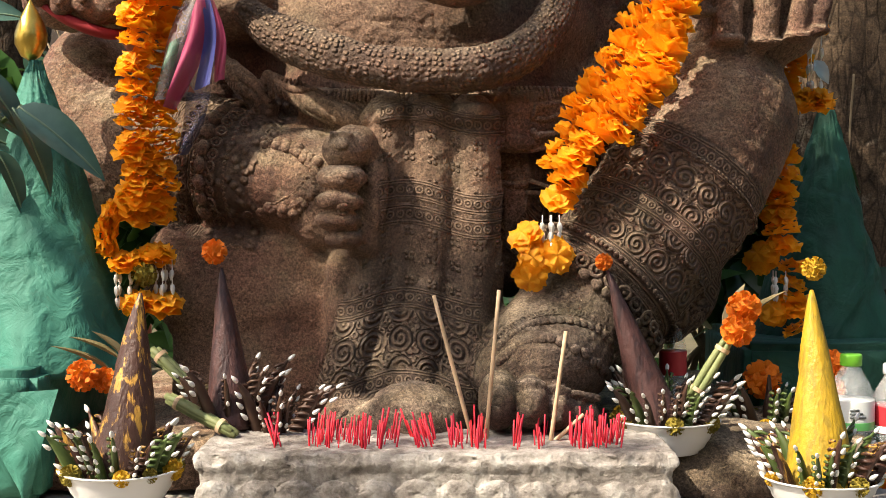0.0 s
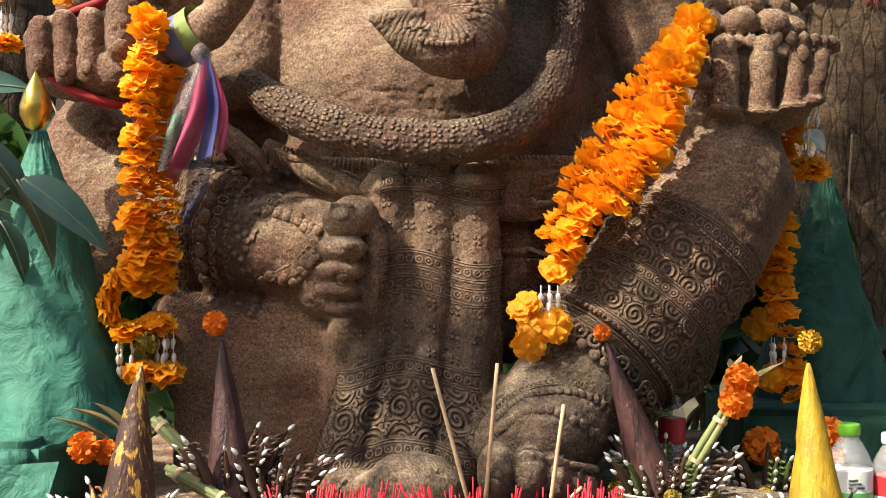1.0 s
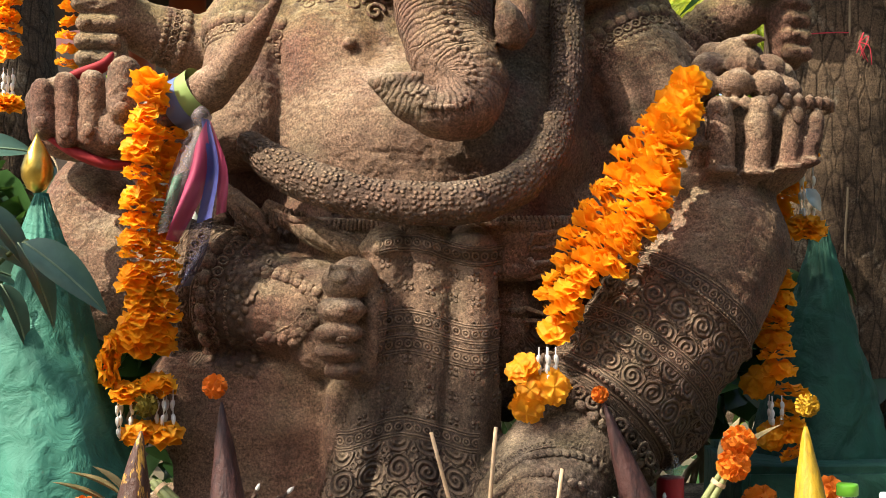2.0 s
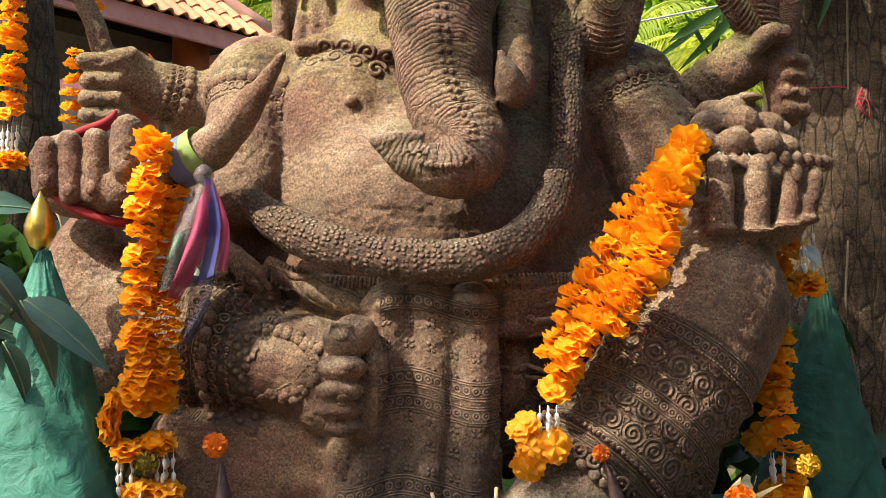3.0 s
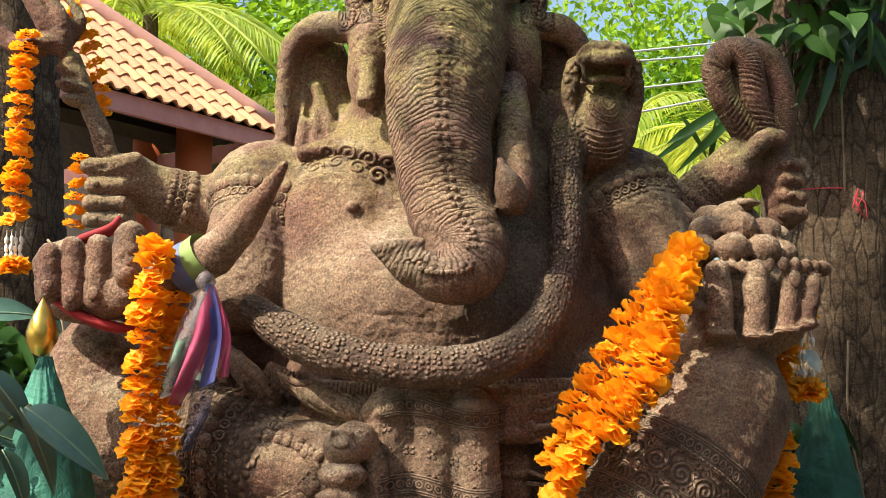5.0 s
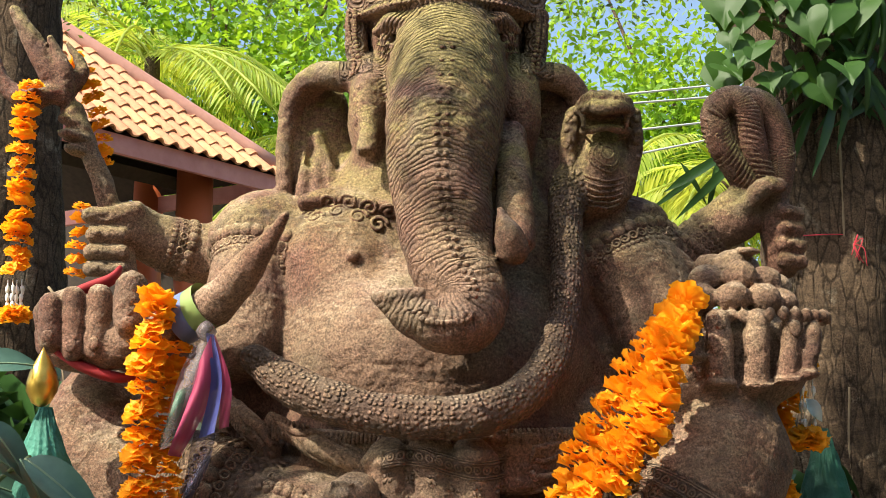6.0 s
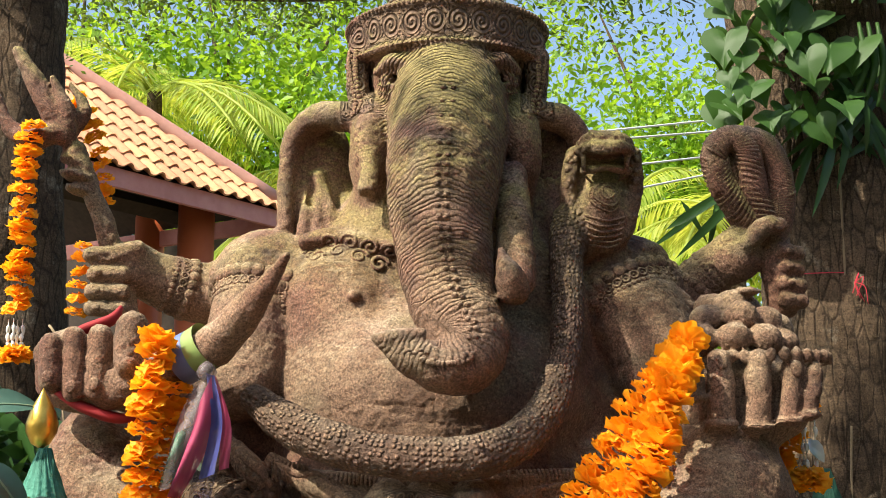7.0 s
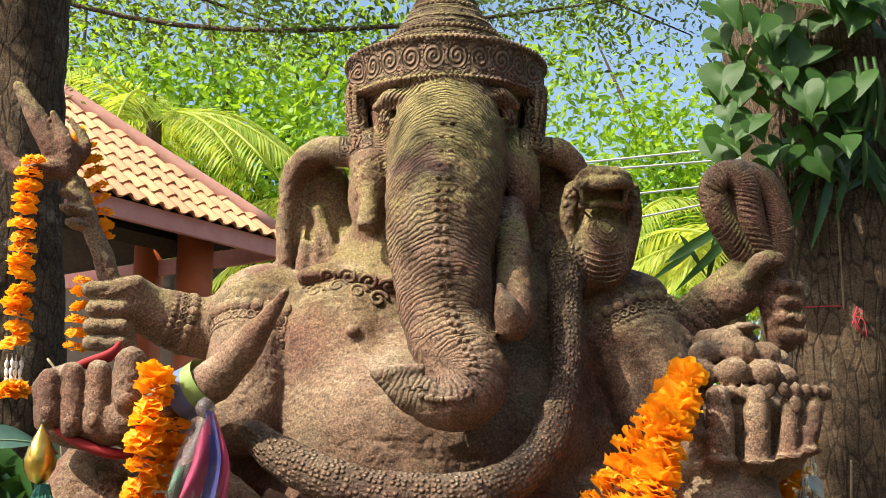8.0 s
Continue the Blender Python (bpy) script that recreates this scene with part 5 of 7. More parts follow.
# trees, palms and leaves behind
def far_tree(x, y, h, spread, count, size, material, label, clumps=16, z0=0.45):
    t = thing("tree", label, "tree")
    part("trunk", rough_trunk([(x, y, -.1), (x + .1, y, h * .4), (x - .1, y + .1, h * .75)], [.16, .12, .05], 12, 10, x), BARK, t)
    for k in range(4):
        a = k * 1.7 + x
        part("limb", tube([(x + .05, y, h * (.35 + .08 * k)), (x + spread[0] * .35 * math.cos(a), y + spread[1] * .3 * math.sin(a), h * (.55 + .08 * k)), (x + spread[0] * .7 * math.cos(a), y + spread[1] * .6 * math.sin(a), h * (.7 + .09 * k))], [.07, .04, .015], 8), BARK, t)
    canopy("crown", (x, y, h * (z0 + .3)), (spread[0], spread[1], h * .42), count, size, material, t, rng, clumps)
    return t


far_tree(-3.2, 15.5, 9.8, (2.6, 1.5), 24000, .15, BRIGHT_LEAF, "leafy tree in bright sun behind the pavilion", 24, .25)
far_tree(-.6, 17.5, 9.6, (2.6, 1.5), 20000, .15, BRIGHT_LEAF, "leafy tree in bright sun behind the statue", 22, .22)
far_tree(3.6, 16.5, 9.2, (2.2, 1.5), 20000, .15, BRIGHT_LEAF, "yellow-green leafy tree in sun behind the shrine", 22, .22)
far_tree(-6.5, 19.0, 11.0, (2.6, 1.5), 3000, .2, BRIGHT_LEAF, "green tree beyond the pavilion roof", 16, .3)
far_tree(8.0, 15.0, 9.0, (2.8, 1.5), 3000, .2, BRIGHT_LEAF, "green tree at the garden's edge", 16, .3)


def palm(x, y, h, n, length, label, seed):
    t = thing("palm", label, "palm tree")
    r = np.random.default_rng(seed)
    part("trunk", rough_trunk([(x, y, -.1), (x + .1, y, h * .5), (x, y, h)], [.13, .10, .09], 12, 12, seed), BARK, t)
    for k in range(n):
        a = 2 * math.pi * k / n + r.uniform(-.3, .3)
        lift = r.uniform(.1, 1.0)
        pts = [Vector((x, y, h)) + Vector((math.cos(a), math.sin(a), 0)) * length * s + Vector((0, 0, length * (lift * s - (.55 + .5 * lift) * s * s))) for s in np.linspace(0, 1, 9)]
        geos = [tube(pts, [.02] * 8 + [.004], 5, 8)]
        for i, q in enumerate(spline(pts, 44)[3:]):
            tang = (Vector(pts[min(8, i // 5 + 1)]) - Vector(pts[i // 5])).normalized()
            side = tang.cross(Vector((0, 0, 1))).normalized()
            for sg in (-1, 1):
                w = (side * sg + tang * .7 + Vector((0, 0, -.25 + r.uniform(-.15, .15)))).normalized()
                m = Matrix((w, w.cross(Vector((0, 0, 1))).normalized(), w.cross(w.cross(Vector((0, 0, 1)))).normalized() * -1)).transposed().to_4x4()
                geos.append(moved(leaf(length * .34 * (1 - .6 * abs(i / 42 - .4)), .035, .25, .2, 2), Matrix.Translation(q) @ m))
        part("frond", join(*geos), PALM_LEAF, t)
    return t


palm(-3.6, 12.6, 6.2, 13, 2.0, "coconut palm with pale sunlit fronds beyond the roof", 3)
palm(-1.25, 12.8, 4.9, 12, 1.7, "palm with arching bright green fronds behind the statue", 5)
palm(2.9, 10.5, 4.2, 13, 1.6, "palm with yellow-green fronds behind the shrine", 7)
palm(4.4, 12.5, 4.4, 12, 1.9, "palm with drooping yellowing fronds in the sun", 9)

# a spreading tree overhead: fine leaves against the sky
over = thing("tree", "spreading tree with fine small leaves arching over the shrine", "tree")
part("trunk", rough_trunk([(-6.6, 4.2, -.1), (-6.4, 4.6, 2.4), (-5.6, 5.2, 4.6)], [.3, .24, .17], 16, 14, 5), BARK, over)
BR = [[(-5.6, 5.2, 4.6), (-3.6, 5.6, 5.0), (-1.8, 5.8, 4.72), (-.3, 5.9, 4.75), (1.4, 6.0, 5.0)],
      [(-5.6, 5.2, 4.6), (-3.4, 5.4, 5.9), (-1.4, 5.6, 6.1), (.8, 5.8, 5.8), (2.6, 6.0, 5.3)],
      [(-3.6, 5.6, 5.0), (-2.3, 6.4, 5.3), (-1.0, 7.0, 5.1)], [(-1.4, 5.6, 6.1), (.2, 6.4, 5.6), (1.8, 6.6, 4.95)],
      [(-1.0, 5.7, 6.1), (-1.3, 5.5, 5.6), (-1.25, 5.4, 5.0)], [(.8, 5.8, 5.8), (1.6, 5.6, 5.4), (2.3, 5.6, 4.8)]]
for b in BR:
    part("branch", tube(b, [.06 if b[0][0] < -5 else .025] + [.018] * (len(b) - 2) + [.005], 8), BARK, over)
pts = []
for b in BR:
    s = spline(b, 60)[8:]
    for k in range(int(34 * len(b))):
        o = s[rng.integers(0, len(s))]
        w = rng.normal(size=3) * np.array((.26, .25, .20))
        pts.append(o + w[None] + rng.normal(size=(30, 3)) * np.array((.13, .10, .10)))
pts = np.vstack(pts)
part("crown", scatter(leaf(1.0, .42, .1, .2, 2), random_poses(pts, .052, rng, .3)), SMALL_LEAF, over)
for k, (a, b) in enumerate((((1.708, 9, 4.7), (2.742, 9.4, 4.913)), ((1.705, 9, 4.608), (2.737, 9.4, 4.796)), ((1.698, 9, 4.352), (2.726, 9.4, 4.562)), ((1.69, 9, 4.124), (2.719, 9.4, 4.413)))):
    p, q = Vector(a), Vector(b)
    tagged(part("cable", tube([p - (q - p) * .5, p, q, q + (q - p) * 6], .011, 6, 6), WIRE), "pale overhead cable beyond the shrine", "cable", "overhead cables")
tagged(part("cable_pole", tube([(4.9, 11.3, -.1), (4.9, 11.3, 7)], [.12, .09], 14), CONCRETE), "grey concrete pole carrying the cables", "pole")

# shrubs close behind the statue
def shrub(x, y, z, spread, count, size, label, material=None):
    t = thing("shrub", label, "shrub", (0, 0, 0))
    for k in range(4):
        part("stem", tube([(x + .03 * k, y, -.05 if y > .46 else .95), (x - .05 * k, y + .03, z * .7), (x + .08 * (k - 2), y, z)], [.012, .009, .004], 6), DRY_STEM, t)
    canopy("leaves", (x, y, z), spread, count, size, material or SHRUB_LEAF, t, rng, 10, leaf(1.0, .42, .3, .25, 4), .5)


shrub(-.62, .62, 1.28, (.26, .12, .30), 320, .13, "dark broad-leaved shrub behind the statue's seat")
shrub(-.95, .42, 1.52, (.14, .1, .26), 110, .13, "dark green broad leaves beside the tree trunk")
shrub(.62, .60, 1.22, (.20, .12, .26), 240, .13, "dark broad-leaved shrub behind the raised knee")
shrub(1.05, .5, 1.05, (.15, .1, .2), 90, .12, "low dark green shrub by the platform's end")
shrub(-.2, 3.4, 1.0, (2.6, .5, .5), 700, .16, "hedge of dark green leaves behind the platform")
shrub(2.6, 4.4, 1.3, (2.0, .5, .8), 800, .17, "sunlit green hedge behind the shrine", BRIGHT_LEAF)


# an unseen tree, added before the shrine to shade it
shade = thing("tree", "unseen leafy tree added before the shrine to shade it", "tree")
part("trunk", rough_trunk([(-4.6, -3.4, -.1), (-4.4, -3.2, 1.8), (-4.0, -3.0, 3.4), (-3.6, -2.9, 4.4)], [.2, .16, .12, .07], 14, 14, 8), BARK, shade)
crown_pts = []
# each leaf clump lies sunward of the spot that it is to shade
for spot, r, n, d in (((.36, -.2, 1.28), .12, 26, 3.5), ((.03, -.2, 1.17), .12, 120, 3.3), ((-.24, -.12, 1.14), .11, 130, 3.2), ((.72, .2, 1.30), .16, 110, 3.8),
                      ((1.10, .6, 1.40), .18, 160, 4.2), ((.0, -.45, 1.02), .22, 24, 3.1)):
    o = np.array(Vector(spot) + TO_SUN * d)
    crown_pts.append(o + rng.normal(size=(n, 3)) * r * .62)
    part("branch", tube([(-3.6, -2.9, 4.4), tuple((o + np.array((-3.6, -2.9, 4.7))) / 2), tuple(o)], [.014, .009, .004], 6), BARK, shade)
part("crown", scatter(leaf(1.0, .5, .15, .2, 2), random_poses(np.vstack(crown_pts), .085, rng, .4)), SMALL_LEAF, shade)

# unseen trees added to close the garden behind and beside the viewer, dimming skylight
for x, y, h in ((-5.5, -8.0, 6.5), (-1.5, -8.5, 6.5), (2.5, -8.0, 7.5), (6.0, -5.5, 7.5), (7.0, -1.0, 7.0), (6.8, 3.5, 6.0)):
    far_tree(x, y, h, (2.3, 1.4), 2200, .5, SHRUB_LEAF, "unseen dense dark green tree added to dim the skylight", 18, .15)

# ---- garlands and offerings ----
PETAL = simple("orange_petals", (0.92, 0.37, 0.006), (1.0, 0.55, 0.022), 60.0, 0.6, 0.3, 0.001, through_light=0.4, vary=0.10)
DEEP_ORANGE = simple("marigold_petals", (0.70, 0.15, 0.004), (0.88, 0.27, 0.008), 90.0, 0.7, 0.4, 0.001, through_light=0.2, vary=0.08)
YELLOW_FLOWER = simple("yellow_marigold_petals", (0.42, 0.24, 0.01), (0.72, 0.44, 0.02), 90.0, 0.7, 0.4, 0.001, through_light=0.2, vary=0.12)
OLIVE_FLOWER = simple("wilted_flower", (0.12, 0.10, 0.01), (0.34, 0.25, 0.02), 90.0, 0.8, 0.4, 0.001)
BUD = simple("white_jasmine_bud", (0.70, 0.68, 0.62), (0.85, 0.84, 0.80), 40.0, 0.45, 0.1, 0.001, vary=0.06)
PLASTIC_WHITE = simple("white_plastic_bowl", (0.70, 0.70, 0.68), (0.80, 0.80, 0.79), 8.0, 0.3, 0.05, 0.001)
def creased_cloth(name, dark, light):
    k = Nodes(name, 0.72)
    a, b, f = k.noise(7, 3, 0.5, dist=1.6), k.noise(22, 4, 0.6, dist=1.0), k.noise(420, 2)
    c = k.ramp(k.math("ADD", k.math("MULTIPLY", a, 0.5), k.math("MULTIPLY", b, 0.5)), (0.35, dark), (0.65, light))
    c = k.mix(k.step(k.noise(60, 5, 0.7), 0.70, 0.76), c, (0.16, 0.20, 0.17))
    c = k.mix(k.math("MULTIPLY", k.step(k.noise(9, 6, 0.7), 0.6, 0.7), 0.5), c, (dark[0] * .4, dark[1] * .4, dark[2] * .4))
    k.color(c)
    k.bump(k.math("ADD", k.math("ADD", a, k.math("MULTIPLY", b, 0.5)), k.math("MULTIPLY", f, 0.03)), 0.8, 0.018)
    return k.m


CLOTH_GREEN = creased_cloth("teal_green_cloth", (0.020, 0.125, 0.085), (0.045, 0.210, 0.150))
# the teal cloth again, with the tree's shade put into its colour
CLOTH_GREEN_SHADED = creased_cloth("bottle_green_cloth", (0.006, 0.050, 0.030), (0.018, 0.105, 0.062))
GREEN_LEAF = simple("folded_green_leaf", (0.03, 0.055, 0.012), (0.10, 0.14, 0.03), 40.0, 0.5, 0.3, 0.001, vary=0.2)
BROWN_LEAF = simple("dried_brown_leaf", (0.030, 0.014, 0.010), (0.085, 0.040, 0.022), 36.0, 0.5, 0.35, 0.001, vary=0.25)
GREY_LEAF = simple("waxy_grey_green_leaf", (0.030, 0.075, 0.050), (0.085, 0.155, 0.115), 26.0, 0.32, 0.4, 0.0015, vary=0.2)
STICK_RED = simple("red_incense_stick", (0.42, 0.005, 0.02), (0.62, 0.015, 0.04), 80.0, 0.6, 0.2, 0.0005, vary=0.15)
STICK_TAN = simple("tan_incense_stick", (0.42, 0.27, 0.15), (0.62, 0.46, 0.30), 90.0, 0.8, 0.4, 0.0005)
RED_CLOTH = simple("red_cloth", (0.22, 0.008, 0.012), (0.36, 0.02, 0.025), 30.0, 0.8, 0.3, 0.001)


def mottled_leaf(name, ground, spots, lo, hi):
    k = Nodes(name, 0.5)
    mp = k.n("Mapping", {"Vector": k.pos(), "Scale": (1.3, 1.3, 0.3), "Rotation": (0, 0.5, 0)})
    f = k.noise(78, 5, 0.6, vec=mp, dist=0.5)
    k.color(k.mix(k.step(f, lo, hi), ground, spots))
    k.bump(k.math("ADD", k.noise(120, 4), k.noise(200, 3, vec=mp)), 0.7, 0.002)
    return k.m


MOTTLED = mottled_leaf("mottled_leaf", (0.50, 0.27, 0.045), (0.060, 0.024, 0.015), 0.37, 0.46)
PURPLE_BROWN = mottled_leaf("purple_brown_leaf", (0.075, 0.032, 0.028), (0.035, 0.016, 0.016), 0.45, 0.6)
YELLOW_LEAF = mottled_leaf("yellow_leaf", (0.46, 0.285, 0.018), (0.30, 0.20, 0.02), 0.45, 0.62)


def gilt():
    k = Nodes("gilded_bud", 0.28, 0.9)
    k.color(k.ramp(k.noise(30, 5), (0.35, (0.50, 0.30, 0.04)), (0.7, (0.80, 0.56, 0.13))))
    k.bump(k.noise(60, 5), 0.35, 0.002)
    return k.m


GOLD = gilt()


def lime_stone():
    k = Nodes("whitewashed_stone", 0.9)
    f, g = k.noise(40, 8, 0.65), k.noise(7, 5)
    c = k.ramp(k.math("ADD", k.math("MULTIPLY", f, 0.55), k.math("MULTIPLY", g, 0.45)), (0.38, (0.11, 0.09, 0.075)), (0.49, (0.30, 0.265, 0.23)), (0.62, (0.55, 0.515, 0.465)))
    c = k.mix(k.math("MULTIPLY", k.step(k.noise(11, 6, 0.7), 0.58, 0.68), 0.7), c, (0.15, 0.125, 0.10))
    k.color(c)
    k.bump(k.math("ADD", f, k.math("MULTIPLY", k.noise(150, 5, 0.7), 0.5)), 1.0, 0.009)
    return k.m


LIME = lime_stone()


def flower_geo(seed=1):
    """A frilled blossom: ruffled rounds of petals puffed over one another along z."""
    q = random.Random(seed)
    vs, fs = [], []
    m = 30
    for rr, base, cup in ((1.0, -.34, .10), (.97, -.10, .02), (.84, .12, -.02), (.60, .30, -.06)):
        ph, ph2 = q.uniform(0, 6.3), q.uniform(0, 6.3)
        b = len(vs)
        for s in (.10, .5, .82, 1.0):
            for j in range(m):
                a = 2 * math.pi * j / m
                notch = 1 + s ** 3 * (.09 * math.sin(5 * a + ph) + .06 * math.sin(10 * a + ph2) + q.uniform(-.03, .03))
                z = base + cup * s * s + s * s * (.13 * math.sin(5 * a + ph2) + .08 * math.sin(9 * a + ph) + q.uniform(-.04, .04))
                vs.append((rr * s * notch * math.cos(a), rr * s * notch * math.sin(a), z))
        for i in range(3):
            for j in range(m):
                fs.append((b + i * m + j, b + i * m + (j + 1) % m, b + (i + 1) * m + (j + 1) % m, b + (i + 1) * m + j))
    return np.array(vs), fs


def pompom_geo(n=90, r=1.0, seed=2):
    """A round marigold head of many small petals."""
    q = np.random.default_rng(seed)
    i = np.arange(n) + .5
    ph, th = np.arccos(1 - 2 * i / n), math.pi * (1 + 5 ** .5) * i
    d = np.stack((np.cos(th) * np.sin(ph), np.sin(th) * np.sin(ph), np.cos(ph)), 1)
    geos = [moved(lathe([(.02, -.78), (.55, -.55), (.78, 0), (.55, .55), (.02, .78)], 10), Matrix())]
    pet = (np.array([(-.10, 0, .0), (.10, 0, .0), (-.21, .06, .28), (.21, .06, .28), (0, .17, .36)]), [(0, 1, 3, 2), (2, 3, 4)])
    for w in d:
        geos.append(moved(pet, turn_to(Vector(w) * .72, w, q.uniform(0, 6.3)) ))
    v, f = join(*geos)
    return v * r, f


FLOWERS = [flower_geo(s) for s in (1, 2, 3, 4)]
FLOWER_MESH = []
for g in FLOWERS:
    o = part("flower", g, PETAL)
    FLOWER_MESH.append(o.data)
    bpy.data.objects.remove(o)
POM = part("marigold", pompom_geo(), DEEP_ORANGE)
POM_MESH = POM.data
bpy.data.objects.remove(POM)
POM = part("marigold", pompom_geo(seed=4), YELLOW_FLOWER)
POM_YELLOW = POM.data
bpy.data.objects.remove(POM)
POM = part("marigold", pompom_geo(seed=5), OLIVE_FLOWER)
POM_OLIVE = POM.data
bpy.data.objects.remove(POM)
POM = part("bud", lathe([(.0004, 0), (.0026, .002), (.0034, .006), (.0024, .011), (.0004, .015)], 7), BUD)
BUD_MESH = POM.data
bpy.data.objects.remove(POM)


def put_mesh(name, mesh, parent, m):
    o = new(name, mesh)
    o.parent = parent
    o.matrix_local = m
    return o


def strand(owner, pts, r=.030, gap=.019, tilt=0.0, seed=0):
    """Blossoms threaded one after another along a curve."""
    q = random.Random(seed)
    c = spline(pts, 200)
    run = np.r_[0, np.cumsum(np.linalg.norm(np.diff(c, axis=0), axis=1))]
    n = max(2, int(run[-1] / gap))
    for k in range(n):
        s = run[-1] * (k + .5) / n
        p = np.array([np.interp(s, run, c[:, i]) for i in range(3)])
        p2 = np.array([np.interp(min(run[-1], s + .01), run, c[:, i]) for i in range(3)])
        p1 = np.array([np.interp(max(0, s - .01), run, c[:, i]) for i in range(3)])
        w = Vector(p1 - p2).normalized() + Vector((q.uniform(-.3, .3), q.uniform(-.45, .15), q.uniform(-.3, .3)))
        put_mesh("flower", q.choice(FLOWER_MESH), owner, turn_to(p + np.array([q.uniform(-.003, .003) for _ in range(3)]), w, q.uniform(0, 6.3), r * q.uniform(.90, 1.12)))


def tassel(owner, top, n=4, length=.05, seed=0):
    """White jasmine buds on threads."""
    q = random.Random(seed)
    for k in range(n):
        a = 2 * math.pi * k / n
        x, y = top[0] + .012 * math.cos(a), top[1] + .010 * math.sin(a)
        part("thread", tube([(x, y, top[2]), (x, y, top[2] - length)], .0009, 5), BUD, owner)
        for j in range(3):
            put_mesh("bud", BUD_MESH, owner, turn_to((x, y, top[2] - length * (.25 + .35 * j)), (q.uniform(-.2, .2), q.uniform(-.2, .2), -1), 0, 1.15))


def garland(label, strands, blooms=(), tassels=(), group="flower garlands"):
    g = thing("garland", label, "garland", (0, 0, 0), group)
    for k, (pts, r) in enumerate(strands):
        strand(g, pts, r, .0225, 0, k + len(label))
    for k, (p, r, w) in enumerate(blooms):
        put_mesh("flower", FLOWER_MESH[k % 4], g, turn_to(p, w, k, r))
        put_mesh("flower", FLOWER_MESH[(k + 1) % 4], g, turn_to(Vector(p) - Vector(w).normalized() * .010, w, k + .5, r * .9))
    for k, (p, n, l) in enumerate(tassels):
        tassel(g, p, n, l, k)
    return g


g1 = garland("orange flower garland hanging in two strands from the stone fist",
        [([(-0.43, -0.19, 1.754), (-0.441, -0.2, 1.718), (-0.448, -0.2, 1.649), (-0.451, -0.2, 1.564), (-0.456, -0.2, 1.48), (-0.449, -0.205, 1.399), (-0.459, -0.205, 1.337)], .030),
         ([(-0.415, -0.15, 1.679), (-0.418, -0.17, 1.599), (-0.421, -0.185, 1.513), (-0.417, -0.19, 1.453), (-0.42, -0.19, 1.391), (-0.422, -0.19, 1.339)], .027)],
        [((-0.495, -0.2, 1.345), .031, (-1, -.3, .3)), ((-0.502, -0.2, 1.312), .030, (-1, -.3, -.2)), ((-0.466, -0.2, 1.284), .028, (0, -.2, 1)), ((-0.424, -0.19, 1.295), .028, (.1, -.2, 1)), ((-0.454, -0.2, 1.224), .026, (-.2, -.4, 1)), ((-0.415, -0.19, 1.222), .030, (.1, -.3, 1))],
        [((-0.474, -0.2, 1.274), 3, .05), ((-0.414, -0.19, 1.282), 4, .06)])
g = garland("thick orange flower garland laid from the bowl over the shin",
        [([(0.381, -0.17, 1.752), (0.356, -0.2, 1.709), (0.325, -0.225, 1.647), (0.287, -0.24, 1.56), (0.241, -0.255, 1.502), (0.2, -0.26, 1.444), (0.173, -0.25, 1.398), (0.16, -0.24, 1.364)], .029),
         ([(0.374, -0.13, 1.743), (0.328, -0.16, 1.683), (0.259, -0.18, 1.587), (0.219, -0.2, 1.527), (0.187, -0.21, 1.469), (0.164, -0.215, 1.415)], .029),
         ([(0.371, -0.2, 1.717), (0.344, -0.235, 1.663), (0.299, -0.265, 1.549), (0.266, -0.275, 1.5), (0.238, -0.275, 1.461)], .028)],
        [((0.114, -0.26, 1.321), .026, (-.5, -.6, .6)), ((0.159, -0.27, 1.292), .027, (.2, -1, .1)), ((0.127, -0.27, 1.289), .022, (-.2, -1, 0)), ((0.122, -0.265, 1.259), .025, (-.2, -.8, -.6))],
        [((0.152, -0.26, 1.349), 4, .04)])
garland("orange flower garland hanging behind the bowl past the knee",
        [([(0.579, 0, 1.623), (0.554, 0, 1.571), (0.54, -0.01, 1.496), (0.547, -0.02, 1.421), (0.54, -0.03, 1.348), (0.545, -0.03, 1.294)], .028),
         ([(0.571, -0.02, 1.275), (0.561, -0.03, 1.221), (0.566, -0.04, 1.158)], .026)],
        [((0.509, -0.03, 1.283), .030, (-.6, -.5, .5)), ((0.532, -0.03, 1.198), .028, (-.5, -.4, .5))], [((0.536, -0.04, 1.259), 3, .035)])
tag = garland("small flower tassel with white buds and a silver leaf", [], [((0.584, -0.06, 1.534), .034, (0, -.3, 1)), ((0.584, -0.06, 1.54), .026, (0, -.3, 1)), ((0.595, -0.05, 1.648), .014, (0, 0, 1))], [((0.584, -0.055, 1.632), 3, .075)])
FOIL = simple("silver_foil", (0.35, 0.45, 0.6), (0.75, 0.8, 0.88), 40.0, 0.25, 0.3, 0.002, 0.7)
o = part("foil_leaf", moved(leaf(.045, .025, .2, .2, 4), Matrix.Translation((0.582, -0.065, 1.592)) @ Euler((1.3, .9, 0)).to_matrix().to_4x4()), FOIL, tag)
garland("orange flower garland hung over the stone trident",
        [([(-0.724, 0.03, 2.16), (-0.733, 0.03, 2.106), (-0.733, 0.03, 2.024), (-0.733, 0.03, 1.924), (-0.732, 0.03, 1.814)], .024)],
        [((-0.733, 0.03, 1.746), .028, (0, -.2, 1)), ((-0.726, 0.03, 1.748), .026, (.3, -.2, 1))], [((-0.734, 0.03, 1.801), 4, .04)])
